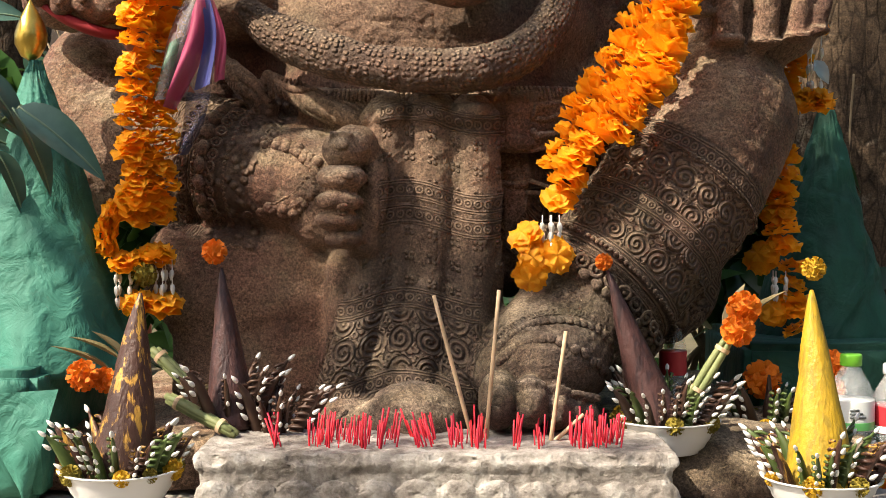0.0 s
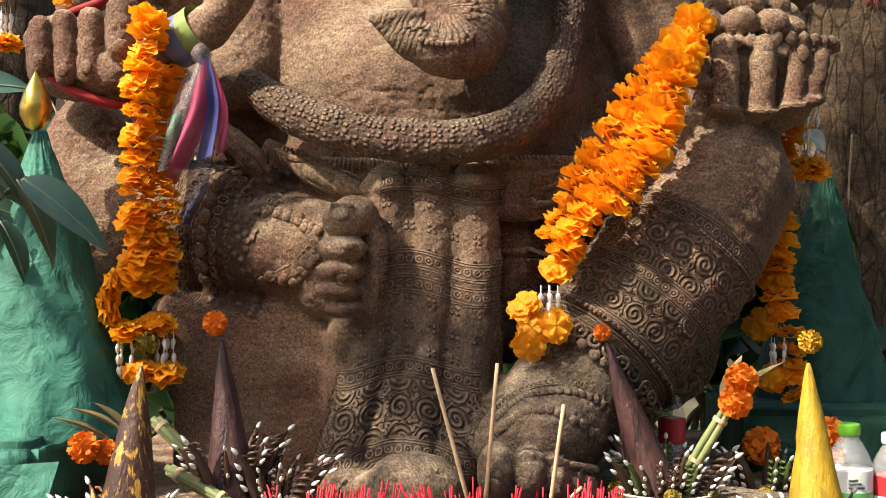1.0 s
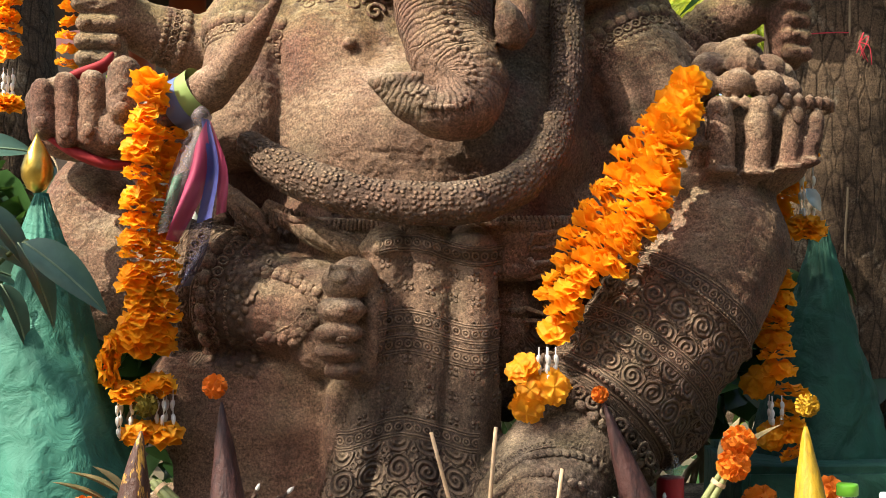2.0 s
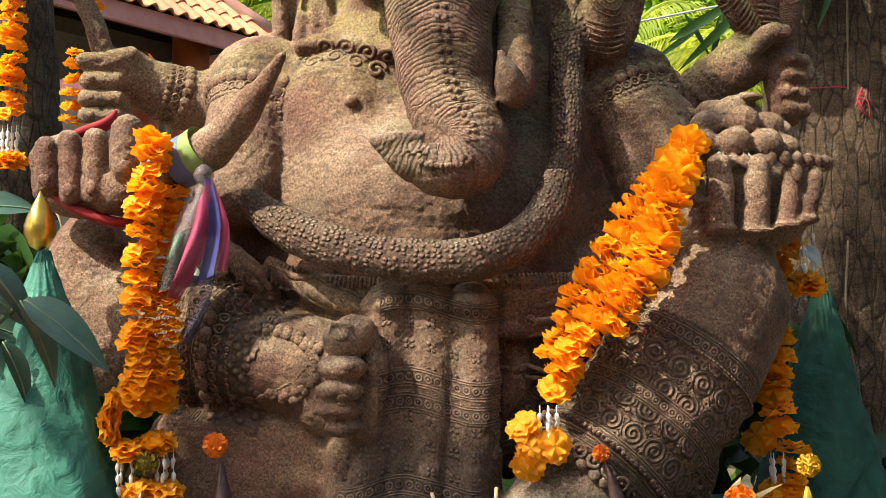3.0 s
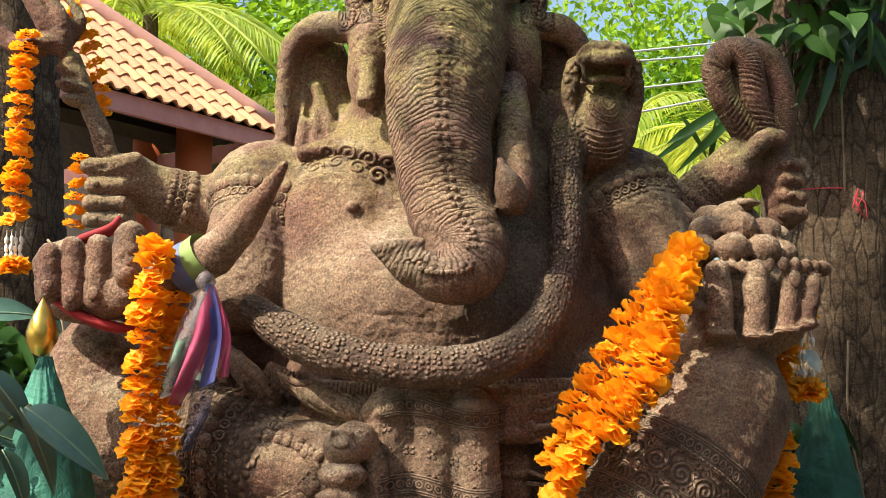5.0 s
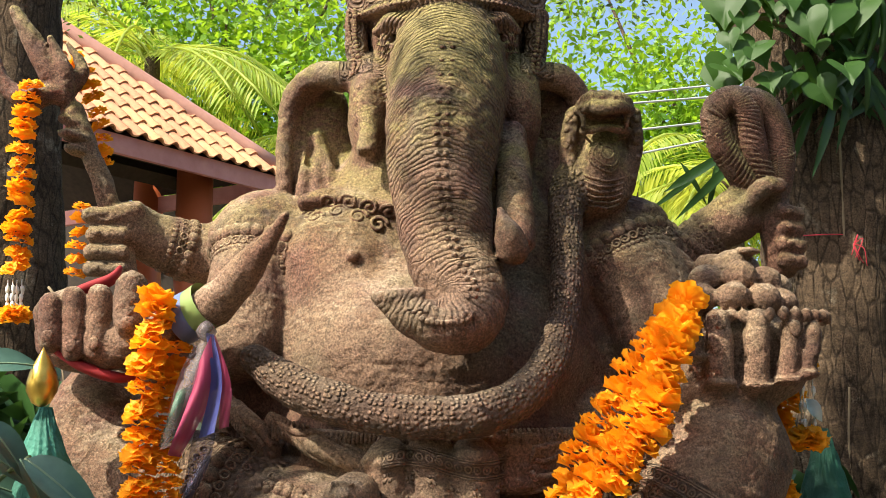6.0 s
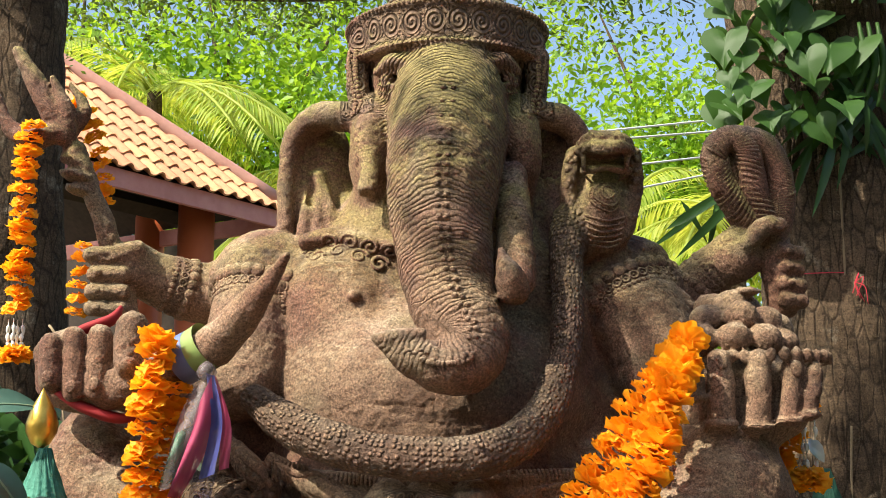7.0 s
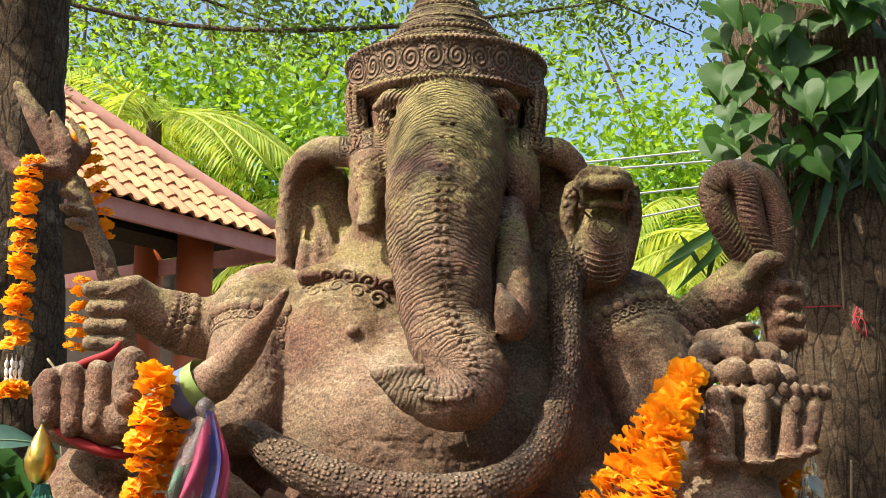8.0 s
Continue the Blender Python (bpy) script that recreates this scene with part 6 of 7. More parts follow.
garland("narrow orange flower garland looped behind the trident shaft",
        [([(-0.686, 0.12, 2.221), (-0.656, 0.12, 2.192), (-0.638, 0.13, 2.132), (-0.629, 0.14, 2.071), (-0.624, 0.14, 2.017)], .020), ([(-0.649, 0.13, 1.963), (-0.657, 0.13, 1.921), (-0.659, 0.13, 1.859), (-0.662, 0.13, 1.817)], .020)])

put_mesh("marigold", POM_OLIVE, g1, turn_to((-0.44, -0.205, 1.26), (0, -.4, 1), 0, .018))

# ribbons and cloth on the sculpture
def sheet(name, a, b, colour, parent, n=14, m=6, sway=.012, seed=0, sheer=0.0):
    """Hanging cloth between two edges, each a list of points."""
    A, B = spline(a, n), spline(b, n)
    vs, fs = [], []
    for i in range(n + 1):
        for j in range(m + 1):
            s = j / m
            p = A[i] * (1 - s) + B[i] * s
            p = p + np.array((0, sway * math.sin(s * 4.5 + i * .2 + seed) * (.3 + i / n), 0))
            vs.append(p)
    for i in range(n):
        for j in range(m):
            q = i * (m + 1) + j
            fs.append((q, q + 1, q + m + 2, q + m + 1))
    o = part(name, (np.array(vs), fs), colour, parent)
    return o


def ribbon_cloth(name, c, clear=0.3):
    k = Nodes(name, 0.5)
    k.color(k.mix(k.noise(25, 4), c, (c[0] * .6, c[1] * .6, c[2] * .6)))
    k.bump(k.noise(90, 3), 0.2, 0.001)
    tr = k.n("BsdfTransparent")
    mx = k.n("MixShader", {0: k.math("MULTIPLY", k.noise(8, 3), clear), 1: k.b, 2: tr})
    k.t.links.new(mx.outputs[0], k.t.nodes["Material Output"].inputs[0])
    return k.m


rb = thing("ribbon", "sheer pink, blue, green and lilac ribbons knotted round the tusk", "ribbon")
R_BLUE, R_PINK, R_LILAC, R_GREEN, R_PURPLE = (ribbon_cloth(n, c, t) for n, c, t in (("blue_ribbon", (.05, .06, .24), .3), ("pink_ribbon", (.46, .05, .14), .35), ("lilac_gauze", (.26, .21, .22), .75), ("green_ribbon", (.06, .20, .12), .6), ("indigo_gauze", (.09, .08, .14), .8)))
LIME_RIBBON = ribbon_cloth("lime_ribbon", (.32, .45, .14), .1)
PALE_BLUE = ribbon_cloth("pale_blue_ribbon", (.16, .22, .46), .1)
for (a, b, rr, mat) in ((draw_mid(300, 442, -.134), draw_mid(322, 432, -.142), .037, R_PURPLE), (draw_mid(318, 434, -.140), draw_mid(344, 420, -.150), .0395, PALE_BLUE), (draw_mid(342, 421, -.149), draw_mid(366, 404, -.160), .0385, LIME_RIBBON)):
    part("band", tube([a, b], rr, 20, 3, caps=False), mat, rb)
part("knot", moved(lathe([(.002, -.016), (.012, -.010), (.016, 0), (.011, .010), (.003, .016)], 12, .12), Matrix.Translation((-0.362, -0.19, 1.691))), R_LILAC, rb)
sheet("tail", [(-0.371, -0.19, 1.689), (-0.403, -0.2, 1.615), (-0.422, -0.2, 1.513)], [(-0.359, -0.19, 1.689), (-0.359, -0.205, 1.606), (-0.38, -0.2, 1.522)], R_LILAC, rb, seed=1)
sheet("tail", [(-0.373, -0.205, 1.632), (-0.383, -0.21, 1.58), (-0.408, -0.205, 1.505)], [(-0.351, -0.205, 1.683), (-0.348, -0.21, 1.597), (-0.393, -0.205, 1.501)], R_PINK, rb, seed=2)
sheet("tail", [(-0.4, -0.212, 1.597), (-0.407, -0.214, 1.563), (-0.422, -0.212, 1.517)], [(-0.375, -0.212, 1.61), (-0.378, -0.214, 1.563), (-0.407, -0.212, 1.521)], R_GREEN, rb, seed=3)
sheet("tail", [(-0.36, -0.2, 1.688), (-0.349, -0.205, 1.615), (-0.366, -0.205, 1.53)], [(-0.348, -0.2, 1.685), (-0.332, -0.205, 1.614), (-0.341, -0.205, 1.538)], R_BLUE, rb, seed=4, sway=.006)
sheet("tail", [(-0.354, -0.19, 1.686), (-0.338, -0.195, 1.615), (-0.339, -0.195, 1.543)], [(-0.348, -0.185, 1.685), (-0.321, -0.19, 1.611), (-0.323, -0.19, 1.547)], R_PINK, rb, seed=5, sway=.006)
sheet("tail", [(-0.37, -0.185, 1.599), (-0.385, -0.19, 1.496), (-0.397, -0.19, 1.433)], [(-0.334, -0.18, 1.599), (-0.351, -0.185, 1.496), (-0.38, -0.19, 1.437)], R_PURPLE, rb, seed=6)
rc = thing("red_cloth", "red cloth strips wound round the stone fist", "cloth strip")
part("strip", tube([(-0.614, -0.09, 1.751), (-0.576, -0.095, 1.768), (-0.537, -0.09, 1.784), (-0.525, -0.08, 1.805)], [.012, .018, .018, .008], 8, flat=.5), RED_CLOTH, rc)
part("strip", tube([(-0.616, -0.115, 1.67), (-0.572, -0.115, 1.644), (-0.52, -0.105, 1.626), (-0.482, -0.08, 1.629)], [.012, .018, .018, .010], 8, flat=.5), RED_CLOTH, rc)


# green cloth cones
def cloth_cone(tip, base, r, label, seed, material, folds=5):
    t = thing("cloth_cone", label, "cloth cone", (0, 0, 0))
    tip, base = np.array(tip), np.array(base)
    n, m = 40, 72
    vs = []
    for i in range(n + 1):
        s = i / n
        for j in range(m):
            a = 2 * math.pi * j / m
            q = Vector((math.cos(a) * 1.4 + seed, math.sin(a) * 1.4, s * 2.2))
            rr = r * (.05 + .95 * s ** .92) * (1 + .10 * s * noise.noise(q * 1.7) + .03 * math.sin(folds * a + 7 * s + seed) * s) + .006 * noise.noise(q * 6)
            p = tip * (1 - s) + base * s
            vs.append((p[0] + rr * math.cos(a), p[1] + rr * math.sin(a), p[2] + .01 * noise.noise(q * 3) * s))
    fs = [(i * m + j, (i + 1) * m + j, (i + 1) * m + (j + 1) % m, i * m + (j + 1) % m) for i in range(n) for j in range(m)]
    fs += [tuple(range(m)), tuple(range((n + 1) * m - 1, n * m - 1, -1))]
    part("wrapped_cloth", (np.array(vs), fs), material, t)
    return t


cone = cloth_cone((-0.611, -0.16, 1.578), (-0.603, -0.16, 1.119), .150, "tall teal-green cloth cone topped by a leaf sheath", 1.0, CLOTH_GREEN)
for a, b, c in (((-0.538, -0.1, 1.27), (-0.507, -0.11, 1.209), (-0.479, -0.12, 1.122)), ((-0.555, -0.06, 1.295), (-0.53, -0.07, 1.224), (-0.506, -0.08, 1.153))):
    sheet("flap", [a, b, c], [(a[0] - .05, a[1], a[2] - .02), (b[0] - .05, b[1] - .02, b[2] - .02), (c[0] - .07, c[1] - .02, c[2] - .03)], CLOTH_GREEN, cone)
tagged(part("golden_bud", moved(lathe([(.004, -.042), (.014, -.036), (.0235, -.018), (.0245, -.004), (.019, .014), (.011, .030), (.004, .042), (.0005, .05)], 20, .04), Matrix.Translation((-0.618, -0.16, 1.62))), GOLD), "gilded lotus bud on the tip of the green cone", "lotus bud")
cone2 = cloth_cone((0.685, 0.2, 1.548), (0.676, 0.2, 1.111), .130, "teal-green cloth cone with the tree's shade painted into its colour", 4.0, CLOTH_GREEN_SHADED)


def cloth_stand(x0, x1, y0, y1, z0, z1, label, seed, material):
    bm = block(x0, x1, y0, y1, z0, z1, .012, 2)
    bmesh.ops.subdivide_edges(bm, edges=bm.edges[:], cuts=9, use_grid_fill=True)
    for v in bm.verts:
        q = v.co * 7 + Vector((seed, 0, 0))
        v.co += Vector((noise.noise(q), noise.noise(q + Vector((9, 0, 0))), .5 * noise.noise(q + Vector((0, 9, 0))))) * .010
    return tagged(part("cloth_stand", bm, material), label, "draped stand")


cloth_stand(-.95, -.545, -.36, .05, .955, (-0.58, -0.3, 1.138)[2], "low stand draped with creased teal cloth", 1, CLOTH_GREEN)
cloth_stand(.50, .86, .0, .36, .955, (0.621, 0.02, 1.137)[2], "low stand draped with teal cloth, shade painted into its colour", 5, CLOTH_GREEN_SHADED)
sk = thing("cloth_skirt", "hanging pointed flap of teal cloth", "cloth")
sheet("flap", [(-0.599, -0.4, 1.112), (-0.589, -0.41, 1.047), (-0.553, -0.41, 0.976)], [(-0.51, -0.39, 1.118), (-0.526, -0.41, 1.047), (-0.546, -0.41, 0.976)], CLOTH_GREEN, sk, sway=.006)

# large waxy leaves by the cone
STALK_PALE = simple("pale_midrib", (0.12, 0.19, 0.11), (0.20, 0.28, 0.18), 40.0, 0.5, 0.2, 0.0005)
wl = thing("leaf_spray", "large waxy grey-green leaves on curved stems", "leaves")
for p, yaw, pitch, roll, L, W in (((-0.600, -0.27, 1.500), -.15, .55, .85, .150, .056), ((-0.616, -0.25, 1.500), -.1, .95, .5, .13, .045), ((-0.668, -0.26, 1.555), .1, .75, .7, .12, .046), ((-0.690, -0.24, 1.520), .2, .45, .9, .11, .045), ((-0.700, -0.22, 1.470), .2, .2, 1.0, .10, .040), ((-0.700, -0.2, 1.640), .2, -.15, 1.0, .085, .045), ((-0.690, -0.22, 1.430), .2, .5, 1.0, .11, .042), ((-0.640, -0.25, 1.440), 0, 1.0, .6, .10, .036)):
    m = Matrix.Translation(p) @ Euler((0, pitch, yaw)).to_matrix().to_4x4() @ Matrix.Rotation(roll, 4, "X")
    blade = part("waxy_leaf", moved(leaf(L, W, .30, .45, 12), m), GREY_LEAF, wl)
    part("midrib", moved(tube([(L * t, 0, -.30 * L * t * t + .0008) for t in np.linspace(0, .96, 7)], [.0016] * 6 + [.0005], 5, 12), m), STALK_PALE, blade)
part("stalk", tube([(-0.701, -0.2, 1.399), (-0.66, -0.22, 1.464), (-0.604, -0.24, 1.503)], .004, 8), GREEN_LEAF, wl)


# bowls of folded-leaf offerings
def bowl(place, r, parent):
    h = r * .62
    prof = [(r * .62, 0), (r * .66, .002)]
    for k in range(9):
        s = k / 8
        prof.append((r * (.66 + .32 * s ** .8) + (.0012 if k % 2 else 0), .004 + h * s * .92))
    prof += [(r * 1.02, h * .95), (r * 1.03, h), (r * .97, h * 1.0), (r * .93, h * .9), (r * .66, .010)]
    return part("bowl", moved(lathe(prof, 40), Matrix.Translation(place)), PLASTIC_WHITE, parent)


def leaf_cone(tip, base, r, material, parent, seed=0):
    tip, base = np.array(tip), np.array(base)
    n, m = 22, 22
    vs = []
    for i in range(n + 1):
        s = i / n
        for j in range(m):
            a = 2 * math.pi * j / m
            # rolled leaf: the edge winds round as a low spiral step
            w = ((a / (2 * math.pi) + s * .9 + seed) % 1.0)
            rr = r * (.03 + .97 * s ** .82) * (1 + .16 * w) + .0022 * noise.noise(Vector((math.cos(a) * 2 + seed * 9, math.sin(a) * 2, s * 5)))
            p = tip * (1 - s) + base * s
            vs.append((p[0] + rr * math.cos(a), p[1] + rr * math.sin(a), p[2]))
    fs = [(i * m + j, (i + 1) * m + j, (i + 1) * m + (j + 1) % m, i * m + (j + 1) % m) for i in range(n) for j in range(m)]
    fs += [tuple(range(m)), tuple(range((n + 1) * m - 1, n * m - 1, -1))]
    return part("leaf_cone", (np.array(vs), fs), material, parent)


FINGER = []
for mat in (GREEN_LEAF, BROWN_LEAF, MOTTLED):
    geos = [tube([(0, 0, 0), (.002, 0, .03), (.006, 0, .06), (.014, 0, .085)], [.0105, .0095, .007, .0015], 8, 8, flat=.6)]
    for k in range(6):
        z = .012 + .011 * k
        geos.append(tube([(-.011 + .001 * k, -.006, z), (0, -.0075, z + .006), (.011 - .0005 * k, -.005, z + .010)], [.0015, .003, .0015], 5, 4))
    o = part("leaf_finger", join(*geos), mat)
    FINGER.append(o.data)
    bpy.data.objects.remove(o)


def offering(label, place, r, tip, material, fingers, seed, kinds=(0, 1), cone_r=.034, flowers=(), rim=POM_YELLOW, holder=True):
    q = random.Random(seed)
    t = thing("offering_bowl" if holder else "leaf_offering", label, "offering", (0, 0, 0), "leaf offerings")
    h = r * .62
    if holder:
        bowl(place, r, t)
    p = Vector(place) + Vector((0, 0, h * .6))
    leaf_cone(tip, p + Vector((0, 0, -.01)), cone_r, material, t, q.random())
    for k in range(fingers):
        a = 2 * math.pi * (k + q.uniform(-.3, .3)) / fingers
        rr = r * q.choice((.52, .72, .86))
        lean = .10 + .42 * rr / r + q.uniform(-.1, .1)
        w = Vector((math.cos(a) * lean, math.sin(a) * lean, 1))
        f = p + Vector((rr * math.cos(a) * .8, rr * math.sin(a) * .8, .004))
        sc = q.uniform(.75, 1.05)
        m = turn_to(f, w, 0, sc)
        # turn each finger's bend outwards
        m = m @ Matrix.Rotation(math.atan2((m.inverted().to_3x3() @ Vector((math.cos(a), math.sin(a), 0))).y, (m.inverted().to_3x3() @ Vector((math.cos(a), math.sin(a), 0))).x), 4, "Z")
        put_mesh("leaf_finger", FINGER[q.choice(kinds)], t, m)
        put_mesh("bud", BUD_MESH, t, m @ Matrix.Translation((.014, 0, .083)) @ Matrix.Rotation(.5, 4, "Y"))
        for z in (.03, .046, .062):
            if q.random() < .72:
                put_mesh("bud", BUD_MESH, t, m @ Matrix.Translation((.010 + z * .08, q.uniform(-.004, .004), z)) @ Matrix.Rotation(.55, 4, "Y"))
    if holder:
        for k in range(9):
            a = 2 * math.pi * k / 9 + q.random()
            put_mesh("marigold", q.choice((rim, POM_OLIVE)), t, turn_to(p + Vector((r * .9 * math.cos(a), r * .9 * math.sin(a), h * .38)), (math.cos(a), math.sin(a), .6), a, q.uniform(.009, .014)))
    for f, size, mesh in flowers:
        put_mesh("marigold", mesh, t, turn_to(f, (0, -.4, 1), 1.0, size))
    return t


B1 = (-0.416, -0.44, 0.977)
offering("white bowl with mottled brown leaf cone, folded leaves and jasmine buds", B1, .077, (-0.394, -0.42, 1.248), MOTTLED, 22, 1, (0, 1, 2, 2), .045, (((-0.481, -0.38, 1.135), .021, POM_MESH), ((-0.457, -0.36, 1.126), .017, POM_MESH)))
B2 = (0.312, -0.29, 1.018)
offering("white bowl with tilted dark leaf cone, folded leaves and jasmine buds", (B2[0], B2[1], B2[2]), .075, (0.231, -0.28, 1.271), PURPLE_BROWN, 24, 2, (1, 1, 0), .036, (((0.225, -0.28, 1.283), .012, POM_MESH),))
B3 = (0.492, -0.42, 0.963)
offering("white bowl with bright yellow leaf cone, folded leaves and jasmine buds", B3, .076, (0.483, -0.4, 1.252), YELLOW_LEAF, 22, 3, (0, 0, 2), .044, (((0.485, -0.4, 1.28), .0155, POM_YELLOW),))
B4 = (-0.292, -0.33, 1.047)
offering("dark purple-brown leaf cone with jasmine buds behind the incense trough", (B4[0], B4[1], B4[2]), .06, (-0.306, -0.32, 1.276), PURPLE_BROWN, 9, 4, (1,), .033, (((-0.316, -0.32, 1.298), .017, POM_MESH),), holder=False)
B5 = (-0.234, -0.33, 1.043)
offering("bundle of dark folded leaves tipped with white buds", (B5[0], B5[1], B5[2] - .02), .05, (B5[0], B5[1], B5[2] + .05), BROWN_LEAF, 13, 5, (1,), .012, holder=False)
B6 = (0.507, -0.1, 0.978)
offering("white bowl with dark folded leaves behind the yellow cone", (B6[0], B6[1], .985), .07, (B6[0], B6[1], 1.10), BROWN_LEAF, 14, 6, (1, 0), .012)


def bundle(a, b, r, label, blooms=(), leaves=()):
    """A tied roll of leaf stalks."""
    t = thing("leaf_bundle", label, "leaf bundle")
    a, b = np.array(a), np.array(b)
    for k in range(5):
        o = np.array((r * .5 * math.cos(k * 1.26), r * .5 * math.sin(k * 1.26), r * .4 * math.sin(k * 2.5)))
        part("stalk", tube([a + o, (a + b) / 2 + o * 1.15, b + o * .9], [r * .5, r * .55, r * .42], 8, 6), STALK, t)
    for s in (.15, .8):
        p = a + (b - a) * s
        w = (b - a) / np.linalg.norm(b - a)
        part("tie", tube([p - w * .003, p + w * .003], r * 1.12, 14, 1, caps=False), STICK_TAN, t)
    for p, size in blooms:
        put_mesh("marigold", POM_MESH, t, turn_to(p, (0, -1, .2), 1, size))
    for p, q in leaves:
        w = Vector(q) - Vector(p)
        part("dry_leaf", moved(leaf(w.length, .03, .15, .4, 6), Matrix.Translation(p) @ w.to_track_quat("X", "Z").to_matrix().to_4x4()), DRYLEAF, t)
    return t


STALK = simple("pale_green_stalk", (0.12, 0.16, 0.05), (0.26, 0.28, 0.12), 50.0, 0.6, 0.3, 0.001, vary=0.1)
DRYLEAF = simple("dry_leaf", (0.10, 0.09, 0.035), (0.26, 0.20, 0.10), 30.0, 0.6, 0.4, 0.001, vary=0.2)
bundle((0.341, -0.33, 1.098), (0.39, -0.34, 1.184), .0095, "tied pale green stalk bundle with two orange marigolds", (((0.406, -0.35, 1.224), .0225, ), ((0.396, -0.36, 1.195), .022)), (((0.388, -0.34, 1.186), (0.404, -0.33, 1.258)), ((0.39, -0.34, 1.188), (0.46, -0.33, 1.257))))
bundle((-0.37, -0.36, 1.102), (-0.276, -0.4, 1.061), .0095, "tied green leaf roll leaning on the stone trough")
bundle((-0.412, -0.26, 1.154), (-0.352, -0.28, 1.102), .010, "tied dark leaf roll leaning behind the bowl", (), (((-0.452, -0.34, 1.134), (-0.522, -0.36, 1.183)), ((-0.44, -0.34, 1.15), (-0.502, -0.35, 1.193)), ((-0.434, -0.34, 1.15), (-0.473, -0.34, 1.196)), ((-0.352, -0.28, 1.102), (-0.308, -0.28, 1.102))))


# whitewashed trough with incense
def trough():
    z = TOP
    c = Clay((-.34, -.55, .93), (.34, -.26, z + .04), .0036)
    w = TW
    mid = -.5 * (.508 + .325)
    c.slab((TX, mid, (z + .955) / 2), (w, .090, (z - .955) / 2), .01, (0, 0, 0), .012)
    c.slab((TX, mid - .004, z + .012), (w - .028, .068, .022), .008, (0, 0, 0), .01, cut=True)
    c.slab((TX, mid, z - .004), (w + .008, .094, .010), .008, (0, 0, 0), .008)
    for row, zz in ((0, z - .050), (1, z - .086)):
        for k in range(12):
            x = TX - w + .022 + (k + .5 * row) * .0495
            r = .024 + .003 * math.sin(k * 3.1 + row)
            c.ball((x, mid - .086, zz), (r, .017, r * .85), .002)
            c.ball((x, mid - .098, zz - .006), (r * .5, .010, r * .42), .002)
            for f in (1.0, .72):
                c.limb([(x + r * f * math.cos(a), mid - .092 - .008 * (1 - f) - .004 * math.sin(a), zz + r * f * .85 * math.sin(a)) for a in np.linspace(-.3, math.pi + .3, 7)], .0050, .001, 9)
    c.slab((TX, mid - .088, z - .098), (w, .006, .006), .004, (0, 0, 0), .004)
    for k in range(40):
        p = (TX + w * math.sin(k * 12.9), mid - .092 + .002 * math.sin(k), z + .002 + .004 * math.sin(k * 3.3))
        c.ball(p, (.010 + .010 * math.sin(k) ** 2, .007, .005), .004, cut=True)
    v, q = c.skin()
    _, nn = c.value(v)
    v = v + nn * np.array([.0018 * noise.noise(w * 24) + .0016 * noise.noise(w * 70) + .0016 * noise.noise(w * 150) for w in map(Vector, v)])[:, None]
    return tagged(part("incense_trough", (v, q.tolist()), LIME), "whitewashed carved stone trough filled with incense sand", "incense trough")


TOP, TW, TX = 1.049, .293, (-0.01, -0.5, 1.048)[0]
trough()
STUB = part("incense_stick", tube([(0, 0, 0), (0.0004, 0, .02), (0, 0, .045)], .0009, 6, 3), STICK_RED)
STUB_MESH = STUB.data
bpy.data.objects.remove(STUB)
q = random.Random(8)
for x0, x1, n, lean in ((478, 492, 5, .1), (500, 518, 5, -.35), (548, 600, 26, .05), (600, 652, 24, .08), (668, 705, 16, .12), (742, 785, 18, -.28), (805, 832, 14, -.05), (838, 866, 20, .02), (914, 924, 7, .05), (954, 970, 8, 0), (1012, 1060, 26, .05), (1060, 1104, 26, .06)):
    for k in range(int(n * 1.5)):
        y = q.uniform(-.47, -.37)
        x = (q.uniform(x0, x1) - 784) / 2214 * (2.04 + y) - .005
        o = tagged(new("incense_stick", STUB_MESH), "burnt-down red incense stick standing in the sand", "incense stick", "red incense sticks")
        o.matrix_world = turn_to((x, y, TOP - .022), (lean + q.uniform(-.12, .12), q.uniform(-.15, .15), 1), q.uniform(0, 6), q.uniform(.85, 1.55))
for a, b in (((0.039, -0.4, 1.06), (-0.014, -0.4, 1.244)), ((0.055, -0.4, 1.06), (0.072, -0.4, 1.251)), ((0.137, -0.42, 1.052), (0.158, -0.42, 1.199)), ((0.137, -0.41, 1.058), (0.183, -0.41, 1.089))):
    a = (a[0], a[1], a[2] - .012)
    tagged(part("incense_stick", tube([a, b], [.0030, .0026], 8, 4), STICK_TAN), "thick tan incense stick leaning in the trough", "incense stick", "tan incense sticks")


# bottles of water
def clear_plastic():
    k = Nodes("clear_plastic", 0.08)
    k.color((0.9, 0.94, 0.94))
    mx = k.n("MixShader", {0: k.math("ADD", 0.68, k.math("MULTIPLY", k.noise(70, 3), 0.2)), 1: k.b, 2: k.n("BsdfTransparent")})
    k.bump(k.noise(45, 4), 0.5, 0.003)
    k.t.links.new(mx.outputs[0], k.t.nodes["Material Output"].inputs[0])
    return k.m


CLEAR = clear_plastic()
CAP_GREEN = simple("lime_green_cap", (0.16, 0.52, 0.03), (0.22, 0.60, 0.05), 60.0, 0.35, 0.1)
CAP_PALE = simple("pale_cap", (0.55, 0.58, 0.62), (0.7, 0.72, 0.75), 60.0, 0.3, 0.1)
LABEL_WHITE = simple("white_label", (0.68, 0.72, 0.70), (0.80, 0.82, 0.80), 20.0, 0.4, 0.05)
LABEL_GREEN = simple("green_label_print", (0.10, 0.40, 0.10), (0.16, 0.52, 0.16), 40.0, 0.4, 0.05)
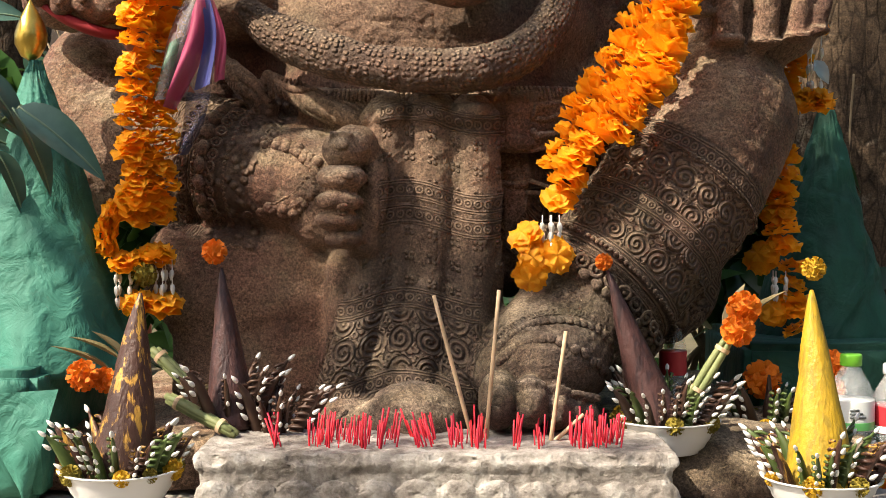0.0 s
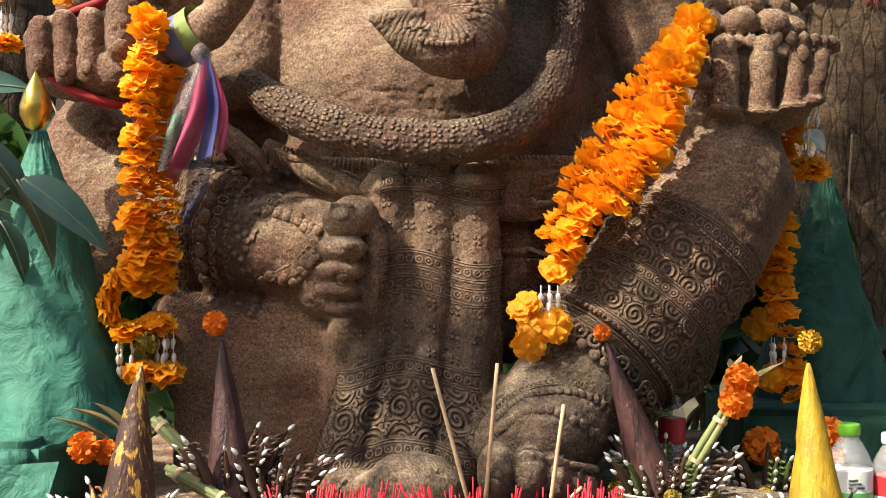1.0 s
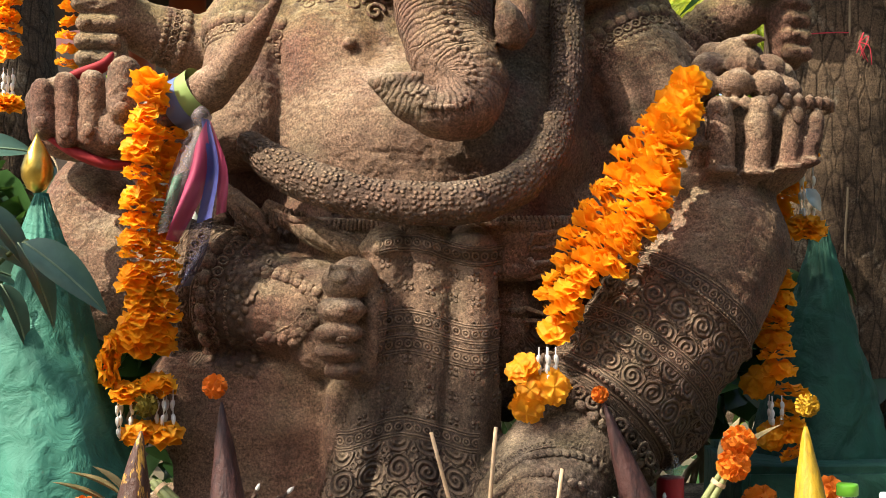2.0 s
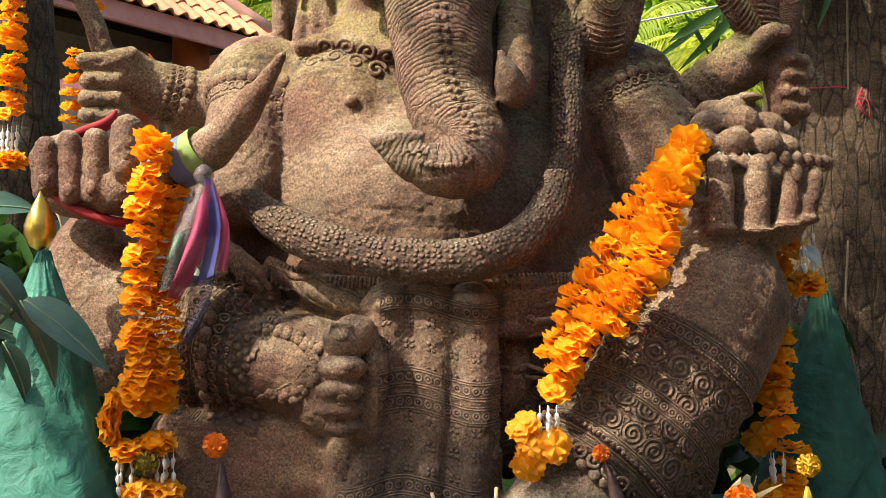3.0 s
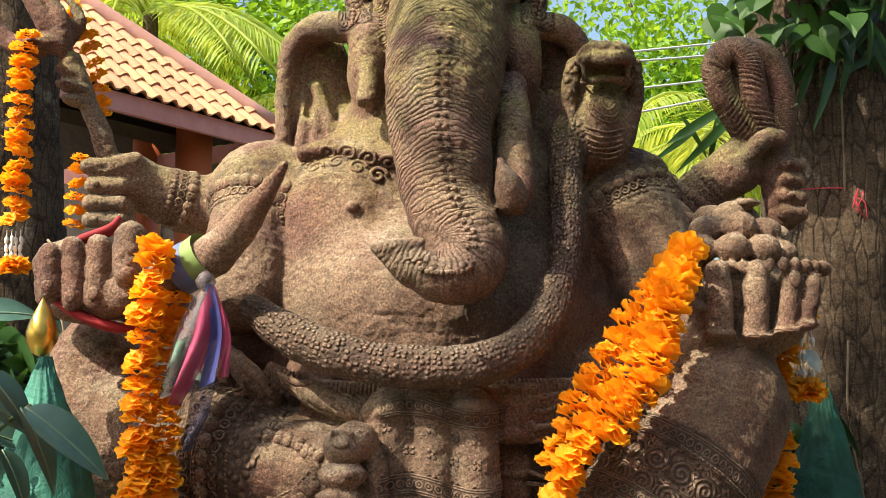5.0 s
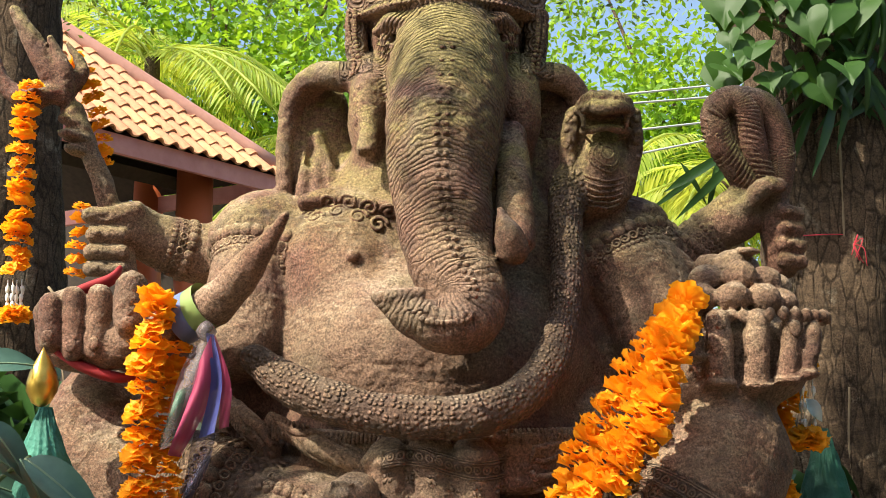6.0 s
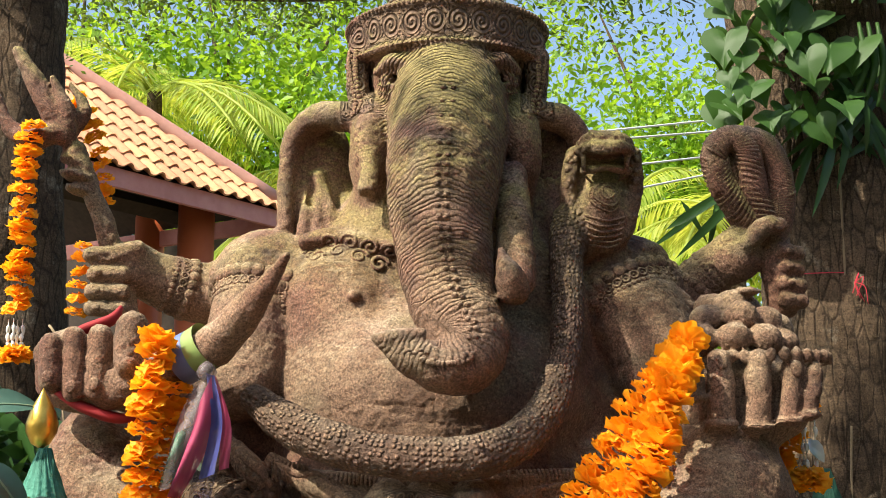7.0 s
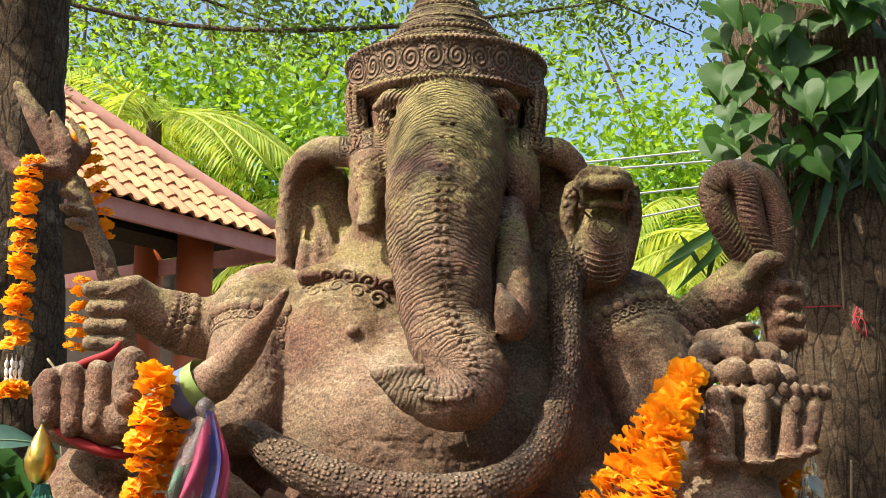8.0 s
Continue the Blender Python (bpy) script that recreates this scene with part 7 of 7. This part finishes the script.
LABEL_RED = simple("red_label", (0.45, 0.02, 0.03), (0.58, 0.04, 0.05), 40.0, 0.4, 0.05)
INK = simple("grey_print", (0.10, 0.12, 0.12), (0.18, 0.2, 0.2), 40.0, 0.5, 0.05)


def bottle(place, h, r, cap, label_mat, text, stripe=None):
    t = thing("water_bottle", text, "bottle", place, "plastic bottles")
    s = h / .22
    prof = [(r * .7, 0), (r * .95, .004 * s), (r, .014 * s)]
    for k in range(5):
        prof += [(r, (.02 + .012 * k) * s), (r * .955, (.026 + .012 * k) * s)]
    prof += [(r, .090 * s), (r, .146 * s), (r * .96, .156 * s), (r * .78, .172 * s), (r * .5, .19 * s), (r * .40, .196 * s), (r * .40, .204 * s)]
    part("shell", lathe(prof, 28), CLEAR, t)
    part("cap", lathe([(r * .44, .199 * s), (r * .47, .200 * s), (r * .47, .216 * s), (r * .43, .2185 * s), (.001, .2188 * s)], 24), cap, t)
    lb = part("label", lathe([(r * 1.012, .094 * s), (r * 1.014, .096 * s), (r * 1.014, .142 * s), (r * 1.012, .144 * s)], 28), label_mat, t)
    if stripe:
        part("stripe", lathe([(r * 1.02, .095 * s), (r * 1.022, .096 * s), (r * 1.022, .107 * s), (r * 1.02, .108 * s)], 28), stripe, lb)
        for k in range(3):
            part("print_bar", block(-r * .35, r * (.35 - .15 * k), -r * 1.035, -r * 1.0, (.116 + .006 * k) * s, (.119 + .006 * k) * s, 0), INK, lb)
    return t


cap = (0.595, -0.22, 1.148)
bottle((cap[0], cap[1], .956), cap[2] - .956, .0335, CAP_GREEN, LABEL_WHITE, "clear water bottle with lime-green cap and white-green label", LABEL_GREEN)
cap = (0.353, -0.12, 1.196)
bottle((cap[0], cap[1], 1.034), cap[2] - 1.034, .021, CAP_PALE, LABEL_RED, "small clear plastic bottle with red label behind the leaves")
cap = (0.656, -0.22, 1.134)
bottle((cap[0], cap[1], .956), cap[2] - .956, .029, CAP_PALE, LABEL_RED, "clear bottle with red label beside the water bottle", LABEL_WHITE)
for p, size, mesh in (((0.603, -0.1, 1.115), .024, POM_MESH), ((0.607, -0.1, 1.076), .02, POM_MESH), ((0.595, -0.36, 1.006), .024, POM_MESH), ((0.51, -0.05, 1.086), .03, POM_MESH)):
    o = tagged(new("marigold", mesh), "loose orange marigold head among the offerings", "flower", "loose marigolds")
    o.matrix_world = turn_to(p, (0, -.3, 1), 0, size)
